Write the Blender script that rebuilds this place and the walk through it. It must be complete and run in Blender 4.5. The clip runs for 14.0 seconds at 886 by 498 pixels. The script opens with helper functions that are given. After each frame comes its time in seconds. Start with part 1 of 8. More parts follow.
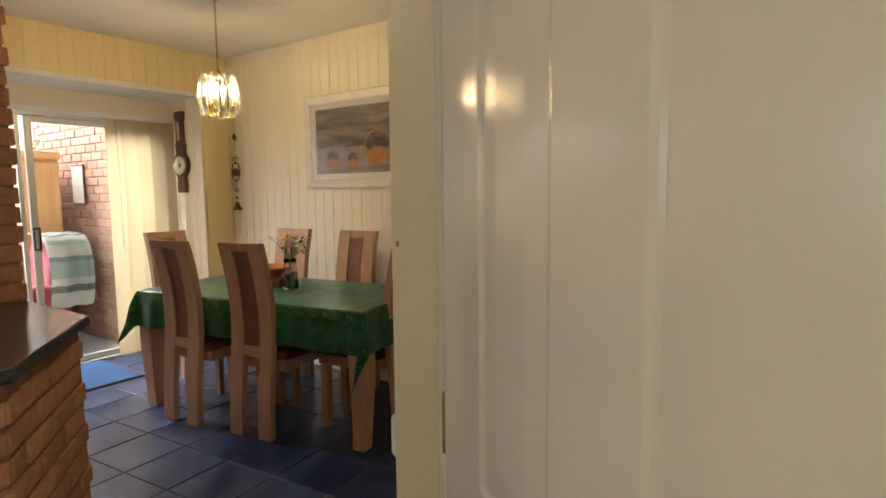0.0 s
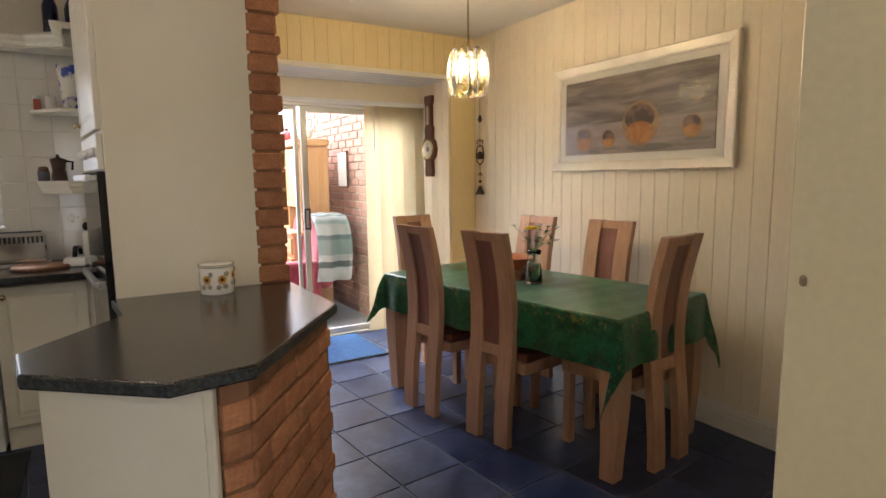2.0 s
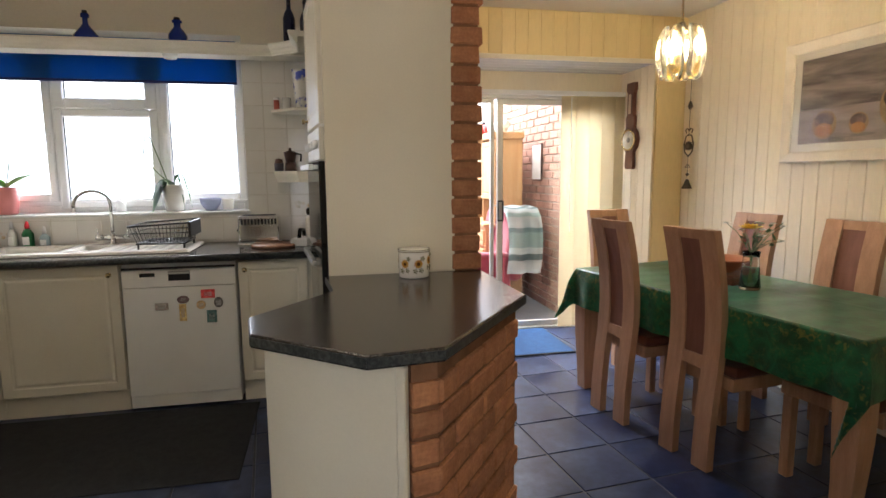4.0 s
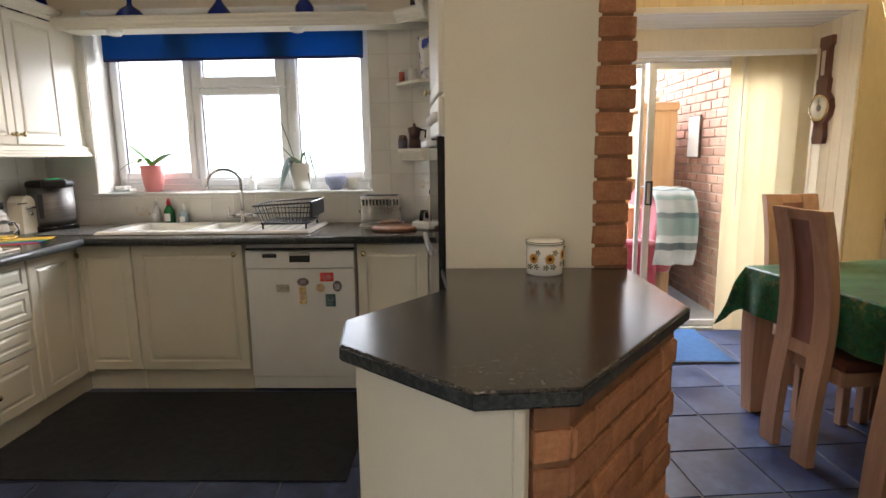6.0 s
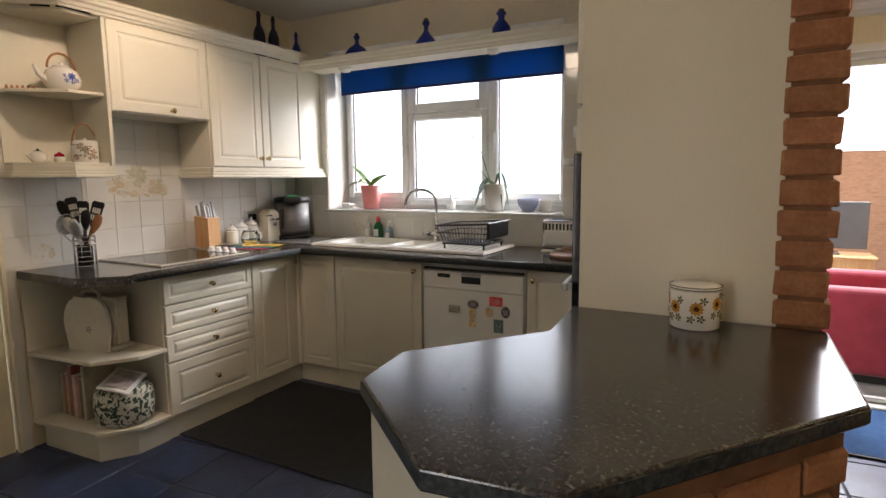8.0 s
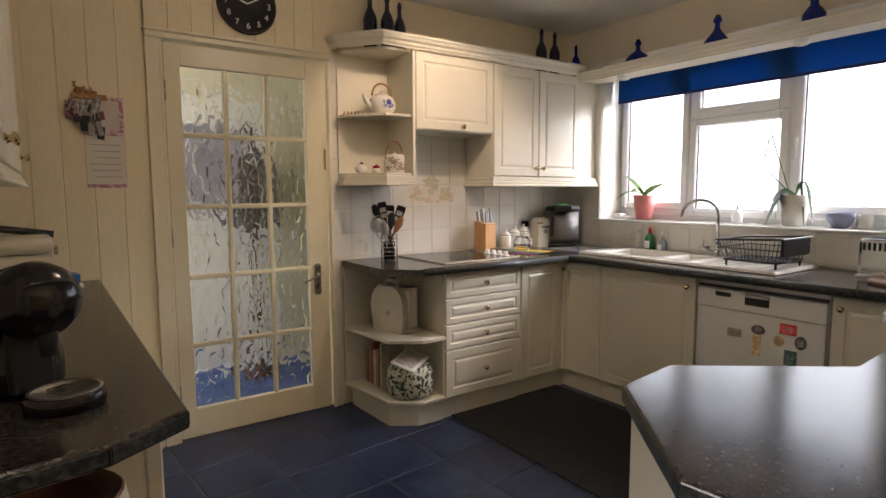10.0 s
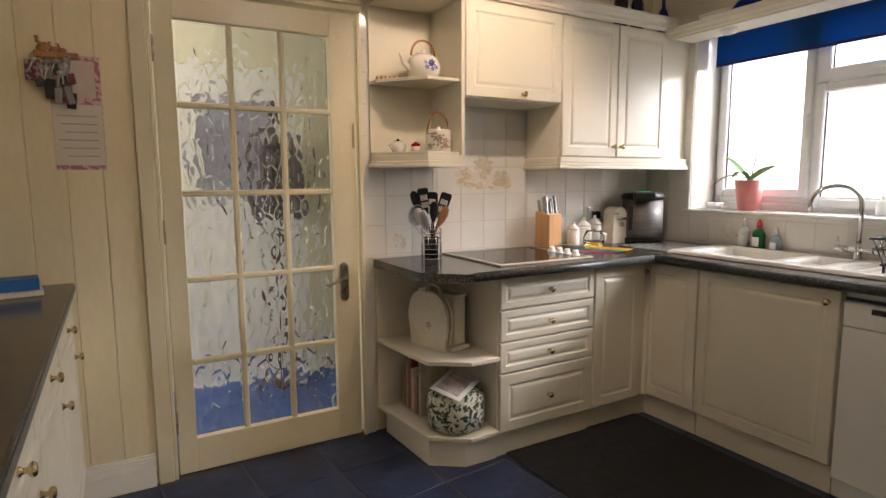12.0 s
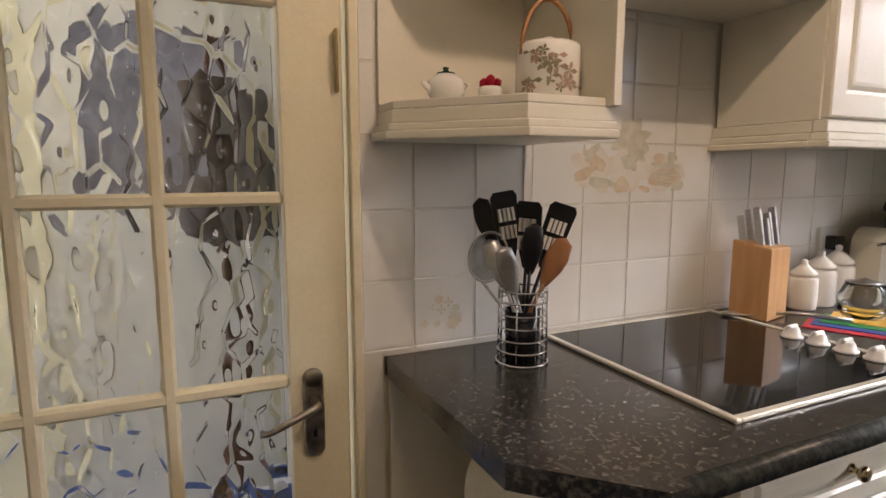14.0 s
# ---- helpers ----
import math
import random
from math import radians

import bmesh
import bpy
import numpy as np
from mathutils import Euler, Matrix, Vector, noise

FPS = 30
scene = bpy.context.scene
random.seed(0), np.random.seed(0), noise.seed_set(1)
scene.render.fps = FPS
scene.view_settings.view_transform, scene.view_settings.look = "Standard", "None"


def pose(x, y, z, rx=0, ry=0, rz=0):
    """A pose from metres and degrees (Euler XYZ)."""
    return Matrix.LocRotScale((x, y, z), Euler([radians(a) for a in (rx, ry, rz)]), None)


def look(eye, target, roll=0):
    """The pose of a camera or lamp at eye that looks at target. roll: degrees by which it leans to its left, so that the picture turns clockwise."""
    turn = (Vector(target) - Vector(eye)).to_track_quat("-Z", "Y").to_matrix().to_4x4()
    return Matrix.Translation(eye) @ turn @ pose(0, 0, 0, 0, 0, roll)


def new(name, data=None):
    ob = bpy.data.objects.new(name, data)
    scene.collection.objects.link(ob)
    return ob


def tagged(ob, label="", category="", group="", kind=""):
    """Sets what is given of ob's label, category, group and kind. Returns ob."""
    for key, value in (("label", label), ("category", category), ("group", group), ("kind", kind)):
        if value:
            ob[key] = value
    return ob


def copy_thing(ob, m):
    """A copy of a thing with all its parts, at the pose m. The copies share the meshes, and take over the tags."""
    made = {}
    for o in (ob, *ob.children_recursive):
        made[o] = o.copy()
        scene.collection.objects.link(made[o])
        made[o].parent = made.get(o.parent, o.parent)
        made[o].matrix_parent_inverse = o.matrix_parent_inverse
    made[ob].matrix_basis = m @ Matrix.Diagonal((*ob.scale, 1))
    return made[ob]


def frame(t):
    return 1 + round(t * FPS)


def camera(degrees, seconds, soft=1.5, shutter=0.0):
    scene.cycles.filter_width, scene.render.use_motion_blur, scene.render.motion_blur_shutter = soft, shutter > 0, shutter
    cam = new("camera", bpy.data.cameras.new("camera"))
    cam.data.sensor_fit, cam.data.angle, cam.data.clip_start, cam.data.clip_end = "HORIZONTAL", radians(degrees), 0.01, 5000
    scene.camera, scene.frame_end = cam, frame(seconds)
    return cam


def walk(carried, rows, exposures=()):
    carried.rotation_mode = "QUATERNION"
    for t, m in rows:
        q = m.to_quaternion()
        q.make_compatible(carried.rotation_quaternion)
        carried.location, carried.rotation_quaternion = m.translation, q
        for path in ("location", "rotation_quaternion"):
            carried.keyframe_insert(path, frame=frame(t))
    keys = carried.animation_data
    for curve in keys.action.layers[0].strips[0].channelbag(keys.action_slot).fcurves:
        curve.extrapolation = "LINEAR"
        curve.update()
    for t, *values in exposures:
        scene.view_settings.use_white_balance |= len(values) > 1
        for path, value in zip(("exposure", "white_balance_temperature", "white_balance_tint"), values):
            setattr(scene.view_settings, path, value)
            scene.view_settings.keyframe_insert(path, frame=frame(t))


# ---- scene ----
cam = camera(76.1, 14.0)
PATH = [
    (0, (4.417, 2.388, 1.359), (3.256, 4.004, 1.154), -0.6),
    (0.5, (4.298, 2.441, 1.349), (2.969, 3.92, 1.135), -0.4),
    (1, (4.207, 2.47, 1.357), (2.725, 3.791, 1.119), -0.4),
    (1.5, (4.132, 2.485, 1.344), (2.532, 3.659, 1.1), -0.5),
    (2, (4.053, 2.6, 1.364), (2.353, 3.622, 1.11), -0.7),
    (2.5, (3.987, 2.639, 1.37), (2.219, 3.54, 1.117), -0.6),
    (3, (3.963, 2.643, 1.358), (2.133, 3.412, 1.113), -0.6),
    (3.5, (3.979, 2.636, 1.35), (2.086, 3.232, 1.104), -0.6),
    (4, (4.001, 2.611, 1.341), (2.06, 3.018, 1.077), -0.5),
    (6.5, (3.461, 2.736, 1.339), (1.496, 2.591, 0.999), -0.9),
    (7, (3.295, 2.882, 1.357), (1.343, 2.592, 1.032), -1.0),
    (7.5, (3.253, 3.026, 1.327), (1.372, 2.403, 1.055), -0.7),
    (8, (3.326, 3.112, 1.325), (1.583, 2.162, 1.077), -0.6),
    (8.5, (3.353, 3.139, 1.323), (1.777, 1.93, 1.085), -0.6),
    (9, (3.377, 3.151, 1.318), (1.961, 1.757, 1.092), -0.4),
    (11.3, (3.258, 3.029, 1.283), (2.3, 1.286, 1.079), -0.2),
    (11.5, (3.194, 2.948, 1.268), (2.233, 1.208, 1.05), -0.2),
    (12, (3.013, 2.598, 1.291), (2.033, 0.871, 1.047), -0.3),
    (12.5, (2.793, 2.304, 1.256), (1.833, 0.567, 1.011), -0.3),
    (13, (2.598, 1.904, 1.289), (1.664, 0.155, 1.026), -0.2),
    (13.5, (2.459, 1.484, 1.3), (1.599, -0.302, 1.039), -0.0),
    (14, (2.311, 1.108, 1.289), (1.481, -0.691, 1.018), -0.0),
]
walk(cam, [(t, look(eye, target, roll)) for t, eye, target, roll in PATH], [(t, e, k, q) for t, e, k, q in ((0, 0.03, 6400, 12), (1, 0.13, 6100, 13), (2, 0.24, 6000, 15), (4, 0.26, 5950, 14), (6.5, 0.28, 6100, 14), (7.5, 0.06, 6150, 15), (8.5, -0.12, 6200, 17), (9.2, -0.1, 6250, 18), (11.5, 0.27, 6280, 18), (12.5, 0.02, 6280, 19), (13, -0.1, 6250, 20), (14, -0.07, 6250, 20))])

# ---- world and light ----
world = bpy.data.worlds.new("world")
scene.world = world
world.use_nodes = True
sky = world.node_tree.nodes.new("ShaderNodeTexSky")
sky.sky_type, sky.sun_disc = "NISHITA", False
sky.sun_elevation, sky.sun_rotation = radians(38), radians(200)
world.node_tree.links.new(sky.outputs["Color"], world.node_tree.nodes["Background"].inputs["Color"])
world.node_tree.nodes["Background"].inputs["Strength"].default_value = 0.10


def lamp(name, kind, m, energy, color=(1, 1, 1), **values):
    data = bpy.data.lights.new(name, kind)
    data.energy, data.color = energy, color
    if kind == "AREA":
        data.shape, data.size, data.size_y = "RECTANGLE", values["size"], values["size_y"]
    elif kind == "POINT":
        data.shadow_soft_size = values["radius"]
    elif kind == "SPOT":
        data.shadow_soft_size, data.spot_size, data.spot_blend = values["radius"], radians(values["cone"]), values["blend"]
    elif kind == "SUN":
        data.angle = radians(values["angle"])
    ob = new(name, data)
    ob.matrix_world = m
    return ob


lamp("sun_lamp", "SUN", look((-6, -2, 8), (0, 2, 0)), 1.2, (1, 0.95, 0.88), angle=12)
lamp("window_daylight", "AREA", look((-0.34, 1.20, 1.62), (2, 1.20, 1.3)), 3, (1.0, 0.97, 0.93), size=1.65, size_y=0.85)
lamp("conservatory_sky", "AREA", look((-3.2, 3.2, 3.6), (-0.4, 3.9, 0.9)), 640, (1.0, 0.98, 0.95), size=3.0, size_y=2.4)
lamp("pendant_bulb", "POINT", pose(1.40, 4.37, 1.975), 40, (1.0, 0.70, 0.35), radius=0.035)
lamp("kitchen_spot_lamp", "SPOT", look((1.55, 1.07, 2.36), (1.38, 0.0, 1.22)), 34, (1.0, 0.76, 0.52), radius=0.03, cone=88, blend=0.6)
# Unseen fill, added at mid-room to lift the kitchen's general level.
lamp("kitchen_ceiling_lamp", "POINT", pose(2.15, 1.55, 2.40), 11, (1.0, 0.80, 0.58), radius=0.10)
# Weak added fill over the bar; the room has no known lamp here.
lamp("room_ceiling_lamp", "POINT", pose(3.25, 2.85, 2.43), 3, (1.0, 0.84, 0.64), radius=0.05)
# Added because the hall was too dark; no fitting is known there.
lamp("hall_ceiling_lamp", "POINT", pose(5.0, 2.3, 2.35), 13, (1.0, 0.93, 0.82), radius=0.08)
# Guessed light from the hall end, added to brighten the tower panel.
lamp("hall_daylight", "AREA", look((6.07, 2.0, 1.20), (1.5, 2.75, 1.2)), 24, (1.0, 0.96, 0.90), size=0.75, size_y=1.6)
# Point fill added to brighten what shows through the rippled panes.
lamp("back_hall_lamp", "POINT", pose(2.95, -0.62, 2.1), 5, (1.0, 0.93, 0.78), radius=0.08)
# Guessed cool side light, added to whiten the back hall's lower part.
lamp("back_hall_daylight", "AREA", look((4.58, -0.75, 1.05), (2.0, -0.80, 0.75)), 28, (0.92, 0.96, 1.0), size=0.62, size_y=1.5)

# ---- materials ----
MATS = {}


def mat(name, color, rough=0.5, metal=0.0, second=None, scale=8.0, detail=3.0, fine=0.0, fine_scale=120.0, bump=0.0, bump_scale=60.0,
        coat=0.0, stretch=(1, 1, 1), spread=(0.35, 0.65), emit=0.0, trans=0.0, ior=1.45, alpha=1.0, shift=0.0, rough2=None, sheen=0.0, distort=0.0):
    """A procedural surface: two colours mixed by noise, fine grain, relief, gloss."""
    if name in MATS:
        return MATS[name]
    m = bpy.data.materials.new(name)
    m.use_nodes = True
    nt = m.node_tree
    b = nt.nodes["Principled BSDF"]
    b.inputs["Metallic"].default_value = metal
    b.inputs["Roughness"].default_value = rough
    b.inputs["Coat Weight"].default_value = coat
    b.inputs["Coat Roughness"].default_value = 0.12
    b.inputs["Transmission Weight"].default_value = trans
    b.inputs["IOR"].default_value = ior
    b.inputs["Sheen Weight"].default_value = sheen
    b.inputs["Alpha"].default_value = alpha
    tc = nt.nodes.new("ShaderNodeTexCoord")
    mp = nt.nodes.new("ShaderNodeMapping")
    mp.inputs["Scale"].default_value = stretch
    nt.links.new(tc.outputs["Object"], mp.inputs["Vector"])
    info = nt.nodes.new("ShaderNodeObjectInfo")
    second = second or tuple(c * 0.88 for c in color)
    n = nt.nodes.new("ShaderNodeTexNoise")
    n.noise_dimensions = "4D"
    n.inputs["Scale"].default_value, n.inputs["Detail"].default_value = scale, detail
    n.inputs["Distortion"].default_value = distort
    wmul = nt.nodes.new("ShaderNodeMath")
    wmul.operation = "MULTIPLY"
    wmul.inputs[1].default_value = 37.0
    nt.links.new(info.outputs["Random"], wmul.inputs[0])
    nt.links.new(wmul.outputs[0], n.inputs["W"])
    nt.links.new(mp.outputs[0], n.inputs["Vector"])
    r = nt.nodes.new("ShaderNodeValToRGB")
    r.color_ramp.elements[0].position, r.color_ramp.elements[1].position = spread
    r.color_ramp.elements[0].color, r.color_ramp.elements[1].color = (*color, 1), (*second, 1)
    nt.links.new(n.outputs["Fac"], r.inputs[0])
    out = r.outputs[0]
    if fine:
        n2 = nt.nodes.new("ShaderNodeTexNoise")
        n2.inputs["Scale"].default_value, n2.inputs["Detail"].default_value = fine_scale, 4
        nt.links.new(mp.outputs[0], n2.inputs["Vector"])
        mr = nt.nodes.new("ShaderNodeMapRange")
        mr.inputs[1].default_value, mr.inputs[2].default_value = 0.3, 0.7
        mr.inputs[3].default_value, mr.inputs[4].default_value = 1 - fine, 1 + fine
        nt.links.new(n2.outputs["Fac"], mr.inputs[0])
        mx = nt.nodes.new("ShaderNodeMix")
        mx.data_type, mx.blend_type = "RGBA", "MULTIPLY"
        mx.inputs["Factor"].default_value = 1
        nt.links.new(out, mx.inputs["A"])
        nt.links.new(mr.outputs[0], mx.inputs["B"])
        out = mx.outputs["Result"]
    if shift:
        hs = nt.nodes.new("ShaderNodeHueSaturation")
        mr3 = nt.nodes.new("ShaderNodeMapRange")
        mr3.inputs[3].default_value, mr3.inputs[4].default_value = 1 - shift, 1 + shift
        nt.links.new(info.outputs["Random"], mr3.inputs[0])
        nt.links.new(mr3.outputs[0], hs.inputs["Value"])
        nt.links.new(out, hs.inputs["Color"])
        out = hs.outputs[0]
    nt.links.new(out, b.inputs["Base Color"])
    if rough2 is not None:
        mr4 = nt.nodes.new("ShaderNodeMapRange")
        mr4.inputs[1].default_value, mr4.inputs[2].default_value = 0.35, 0.65
        mr4.inputs[3].default_value, mr4.inputs[4].default_value = rough, rough2
        nt.links.new(n.outputs["Fac"], mr4.inputs[0])
        nt.links.new(mr4.outputs[0], b.inputs["Roughness"])
    if bump:
        n3 = nt.nodes.new("ShaderNodeTexNoise")
        n3.inputs["Scale"].default_value, n3.inputs["Detail"].default_value = bump_scale, 3
        nt.links.new(mp.outputs[0], n3.inputs["Vector"])
        bp = nt.nodes.new("ShaderNodeBump")
        bp.inputs["Strength"].default_value, bp.inputs["Distance"].default_value = bump, 0.004
        nt.links.new(n3.outputs["Fac"], bp.inputs["Height"])
        nt.links.new(bp.outputs[0], b.inputs["Normal"])
    if emit:
        nt.links.new(out, b.inputs["Emission Color"])
        b.inputs["Emission Strength"].default_value = emit
    MATS[name] = m
    return m


M_cream = mat("cream_tongue_paint", (0.80, 0.72, 0.56), 0.42, second=(0.76, 0.68, 0.51), scale=2.5, fine=0.03, fine_scale=60, bump=0.12, bump_scale=25, stretch=(1, 1, 0.25))
M_beam = mat("yellow_tongue_paint", (0.80, 0.66, 0.37), 0.42, second=(0.76, 0.62, 0.33), scale=2.5, fine=0.03, fine_scale=60, bump=0.12, bump_scale=25, stretch=(1, 1, 0.25))
M_south = mat("buff_tongue_paint", (0.80, 0.70, 0.48), 0.45, second=(0.76, 0.66, 0.44), scale=2.5, fine=0.03, fine_scale=60, bump=0.1, bump_scale=25, stretch=(1, 1, 0.25))
M_plaster = mat("cream_emulsion", (0.78, 0.72, 0.58), 0.7, second=(0.74, 0.68, 0.54), scale=2.0, fine=0.03, bump=0.1, bump_scale=90)
M_ceil = mat("ceiling_white", (0.74, 0.71, 0.65), 0.8, second=(0.70, 0.67, 0.61), scale=3.0, bump=0.25, bump_scale=70)
M_unit = mat("cabinet_cream", (0.73, 0.69, 0.57), 0.33, second=(0.70, 0.655, 0.535), scale=3, fine=0.015, bump=0.02, bump_scale=40)
M_gloss = mat("gloss_door_paint", (0.71, 0.69, 0.62), 0.15, second=(0.68, 0.66, 0.59), scale=3, fine=0.01, bump=0.05, bump_scale=10, stretch=(1, 1, 0.4), rough2=0.2)
M_door = mat("glazed_door_cream_paint", (0.76, 0.69, 0.50), 0.3, second=(0.72, 0.65, 0.46), scale=4, fine=0.03, bump=0.08, bump_scale=30)
M_trim = mat("white_trim_paint", (0.78, 0.75, 0.68), 0.35, second=(0.74, 0.71, 0.63), scale=5, bump=0.05)
M_upvc = mat("white_upvc", (0.82, 0.83, 0.83), 0.25, second=(0.79, 0.80, 0.80), scale=5)
M_top = mat("black_granite_laminate", (0.017, 0.016, 0.016), 0.19, second=(0.108, 0.095, 0.076), scale=100, detail=8, spread=(0.46, 0.70), fine=0.4, fine_scale=190, ior=1.7)
M_topedge = mat("laminate_edge", (0.018, 0.022, 0.025), 0.33, second=(0.075, 0.085, 0.080), scale=90, detail=6, spread=(0.42, 0.66), bump=0.1)
M_brick = mat("orange_brick", (0.44, 0.205, 0.095), 0.85, second=(0.34, 0.145, 0.068), scale=14, fine=0.16, fine_scale=70, bump=0.5, bump_scale=60, shift=0.16)
M_mortar = mat("brick_mortar", (0.26, 0.13, 0.065), 0.95, second=(0.20, 0.10, 0.05), scale=20, bump=0.5, bump_scale=80)
M_floor = mat("blue_slate_tile", (0.006, 0.012, 0.046), 0.28, second=(0.042, 0.060, 0.128), scale=5, detail=9, fine=0.25, fine_scale=26, bump=0.04, bump_scale=70, shift=0.14, rough2=0.40, spread=(0.36, 0.72), distort=0.5)
M_grout = mat("grey_grout", (0.11, 0.11, 0.12), 0.9, second=(0.08, 0.08, 0.09), scale=2.2, spread=(0.4, 0.6), bump=0.3)
M_mat = mat("charcoal_floor_mat", (0.014, 0.015, 0.018), 0.9, second=(0.024, 0.025, 0.028), scale=30, fine=0.4, fine_scale=260, bump=0.6, bump_scale=300)
M_rug = mat("blue_doormat", (0.008, 0.042, 0.125), 0.95, second=(0.013, 0.062, 0.16), scale=30, fine=0.35, fine_scale=240, bump=0.7, bump_scale=260)
M_tile = mat("white_wall_tile", (0.75, 0.73, 0.68), 0.10, second=(0.71, 0.69, 0.635), scale=6, bump=0.05, bump_scale=14, shift=0.02)
M_oak = mat("light_oak", (0.50, 0.30, 0.185), 0.42, second=(0.42, 0.24, 0.14), scale=5, detail=6, stretch=(9, 9, 0.7), fine=0.08, fine_scale=40, bump=0.12, bump_scale=20)
M_leather = mat("brown_leather", (0.10, 0.035, 0.022), 0.42, second=(0.13, 0.05, 0.03), scale=9, fine=0.1, bump=0.2, bump_scale=150)
M_panel = mat("brown_back_panel", (0.25, 0.115, 0.085), 0.45, second=(0.20, 0.088, 0.062), scale=6, stretch=(6, 6, 0.8), fine=0.08, bump=0.1)
M_cloth = mat("green_tablecloth", (0.004, 0.050, 0.022), 0.32, second=(0.012, 0.135, 0.058), scale=14, distort=1.0, fine=0.15, fine_scale=200, bump=0.25, bump_scale=90, sheen=0.05)
M_black = mat("black_gloss_plastic", (0.008, 0.008, 0.009), 0.14, second=(0.012, 0.012, 0.013), scale=6)
M_blackmatte = mat("black_matte", (0.012, 0.012, 0.013), 0.5, second=(0.018, 0.018, 0.019), scale=9, bump=0.05)
M_glassblack = mat("black_ceramic_glass", (0.006, 0.006, 0.007), 0.05, second=(0.009, 0.009, 0.009), scale=4)
M_steel = mat("brushed_steel", (0.55, 0.54, 0.52), 0.28, metal=1.0, second=(0.48, 0.47, 0.45), scale=12, stretch=(1, 1, 12))
M_chrome = mat("chrome", (0.75, 0.75, 0.75), 0.10, metal=1.0)
M_brass = mat("polished_brass", (0.70, 0.57, 0.34), 0.24, metal=1.0, second=(0.60, 0.47, 0.26), scale=20)
M_white = mat("white_plastic", (0.80, 0.80, 0.78), 0.35, second=(0.77, 0.77, 0.75), scale=6)
M_ceramic = mat("white_glazed_ceramic", (0.78, 0.76, 0.70), 0.15, second=(0.75, 0.72, 0.66), scale=8, coat=0.3)
M_ground = mat("patio_paving", (0.40, 0.38, 0.34), 0.9, second=(0.32, 0.31, 0.28), scale=3, fine=0.2, bump=0.3)


# ---- mesh tools ----
def box(bm, x0, x1, y0, y1, z0, z1, bevel=0.0, seg=1, m=None):
    vs = [bm.verts.new((x, y, z)) for x in (x0, x1) for y in (y0, y1) for z in (z0, z1)]
    q = [(0, 1, 3, 2), (4, 6, 7, 5), (0, 4, 5, 1), (2, 3, 7, 6), (0, 2, 6, 4), (1, 5, 7, 3)]
    fs = [bm.faces.new([vs[i] for i in f]) for f in q]
    out = vs
    if bevel:
        es = list({e for f in fs for e in f.edges})
        r = bmesh.ops.bevel(bm, geom=es, offset=bevel, segments=seg, affect="EDGES", profile=0.5)
        out = list({v for v in r["verts"]} | {v for v in vs if v.is_valid})
    if m is not None:
        bmesh.ops.transform(bm, matrix=m, verts=out)
    return out


def prism(bm, pts, z0, z1, bevel=0.0, seg=2):
    """A flat polygon (counter-clockwise) raised from z0 to z1."""
    lo = [bm.verts.new((x, y, z0)) for x, y in pts]
    hi = [bm.verts.new((x, y, z1)) for x, y in pts]
    n = len(pts)
    fs = [bm.faces.new(hi), bm.faces.new(lo[::-1])]
    for i in range(n):
        fs.append(bm.faces.new((lo[i], lo[(i + 1) % n], hi[(i + 1) % n], hi[i])))
    if bevel:
        es = list(fs[0].edges) + list(fs[1].edges)
        bmesh.ops.bevel(bm, geom=es, offset=bevel, segments=seg, affect="EDGES", profile=0.5)
    return lo + hi


def lathe(bm, prof, n=20, at=(0, 0, 0), m=None):
    """Rings of (radius, height), turned round z."""
    rings = []
    for r, z in prof:
        if r < 1e-5:
            rings.append([bm.verts.new((at[0], at[1], at[2] + z))])
        else:
            rings.append([bm.verts.new((at[0] + r * math.cos(2 * math.pi * i / n), at[1] + r * math.sin(2 * math.pi * i / n), at[2] + z)) for i in range(n)])
    for a, b in zip(rings, rings[1:]):
        for i in range(n):
            j = (i + 1) % n
            if len(a) == 1 and len(b) > 1:
                bm.faces.new((a[0], b[j], b[i]))
            elif len(b) == 1 and len(a) > 1:
                bm.faces.new((a[i], a[j], b[0]))
            elif len(a) > 1:
                bm.faces.new((a[i], a[j], b[j], b[i]))
    vs = [v for ring in rings for v in ring]
    if m is not None:
        bmesh.ops.transform(bm, matrix=m, verts=vs)
    for f in bm.faces:
        f.smooth = True
    return vs


def tube(bm, pts, r, n=8, closed=False):
    """A round bar along points; r is one radius or one for each point."""
    pts = [Vector(p) for p in pts]
    rs = r if isinstance(r, (list, tuple)) else [r] * len(pts)
    rings, up = [], None
    for i, p in enumerate(pts):
        a = pts[i - 1] if (i or closed) else pts[i]
        b = pts[(i + 1) % len(pts)] if (i < len(pts) - 1 or closed) else pts[i]
        d = (b - a).normalized()
        if up is None:
            up = d.orthogonal().normalized()
        up = (up - d * up.dot(d)).normalized()
        side = d.cross(up)
        rings.append([bm.verts.new(p + rs[i] * (math.cos(2 * math.pi * k / n) * up + math.sin(2 * math.pi * k / n) * side)) for k in range(n)])
    pairs = list(zip(rings, rings[1:])) + ([(rings[-1], rings[0])] if closed else [])
    for a, b in pairs:
        for k in range(n):
            f = bm.faces.new((a[k], a[(k + 1) % n], b[(k + 1) % n], b[k]))
            f.smooth = True
    if not closed:
        bm.faces.new(rings[0][::-1])
        bm.faces.new(rings[-1])


def part(name, bm, material, parent=None, label="", m=None):
    me = bpy.data.meshes.new(name)
    bmesh.ops.recalc_face_normals(bm, faces=bm.faces)
    bm.to_mesh(me)
    bm.free()
    me.materials.append(material)
    ob = new(name, me)
    if parent is not None:
        ob.parent = parent
    if m is not None:
        ob.matrix_basis = m
    if label:
        tagged(ob, label)
    return ob


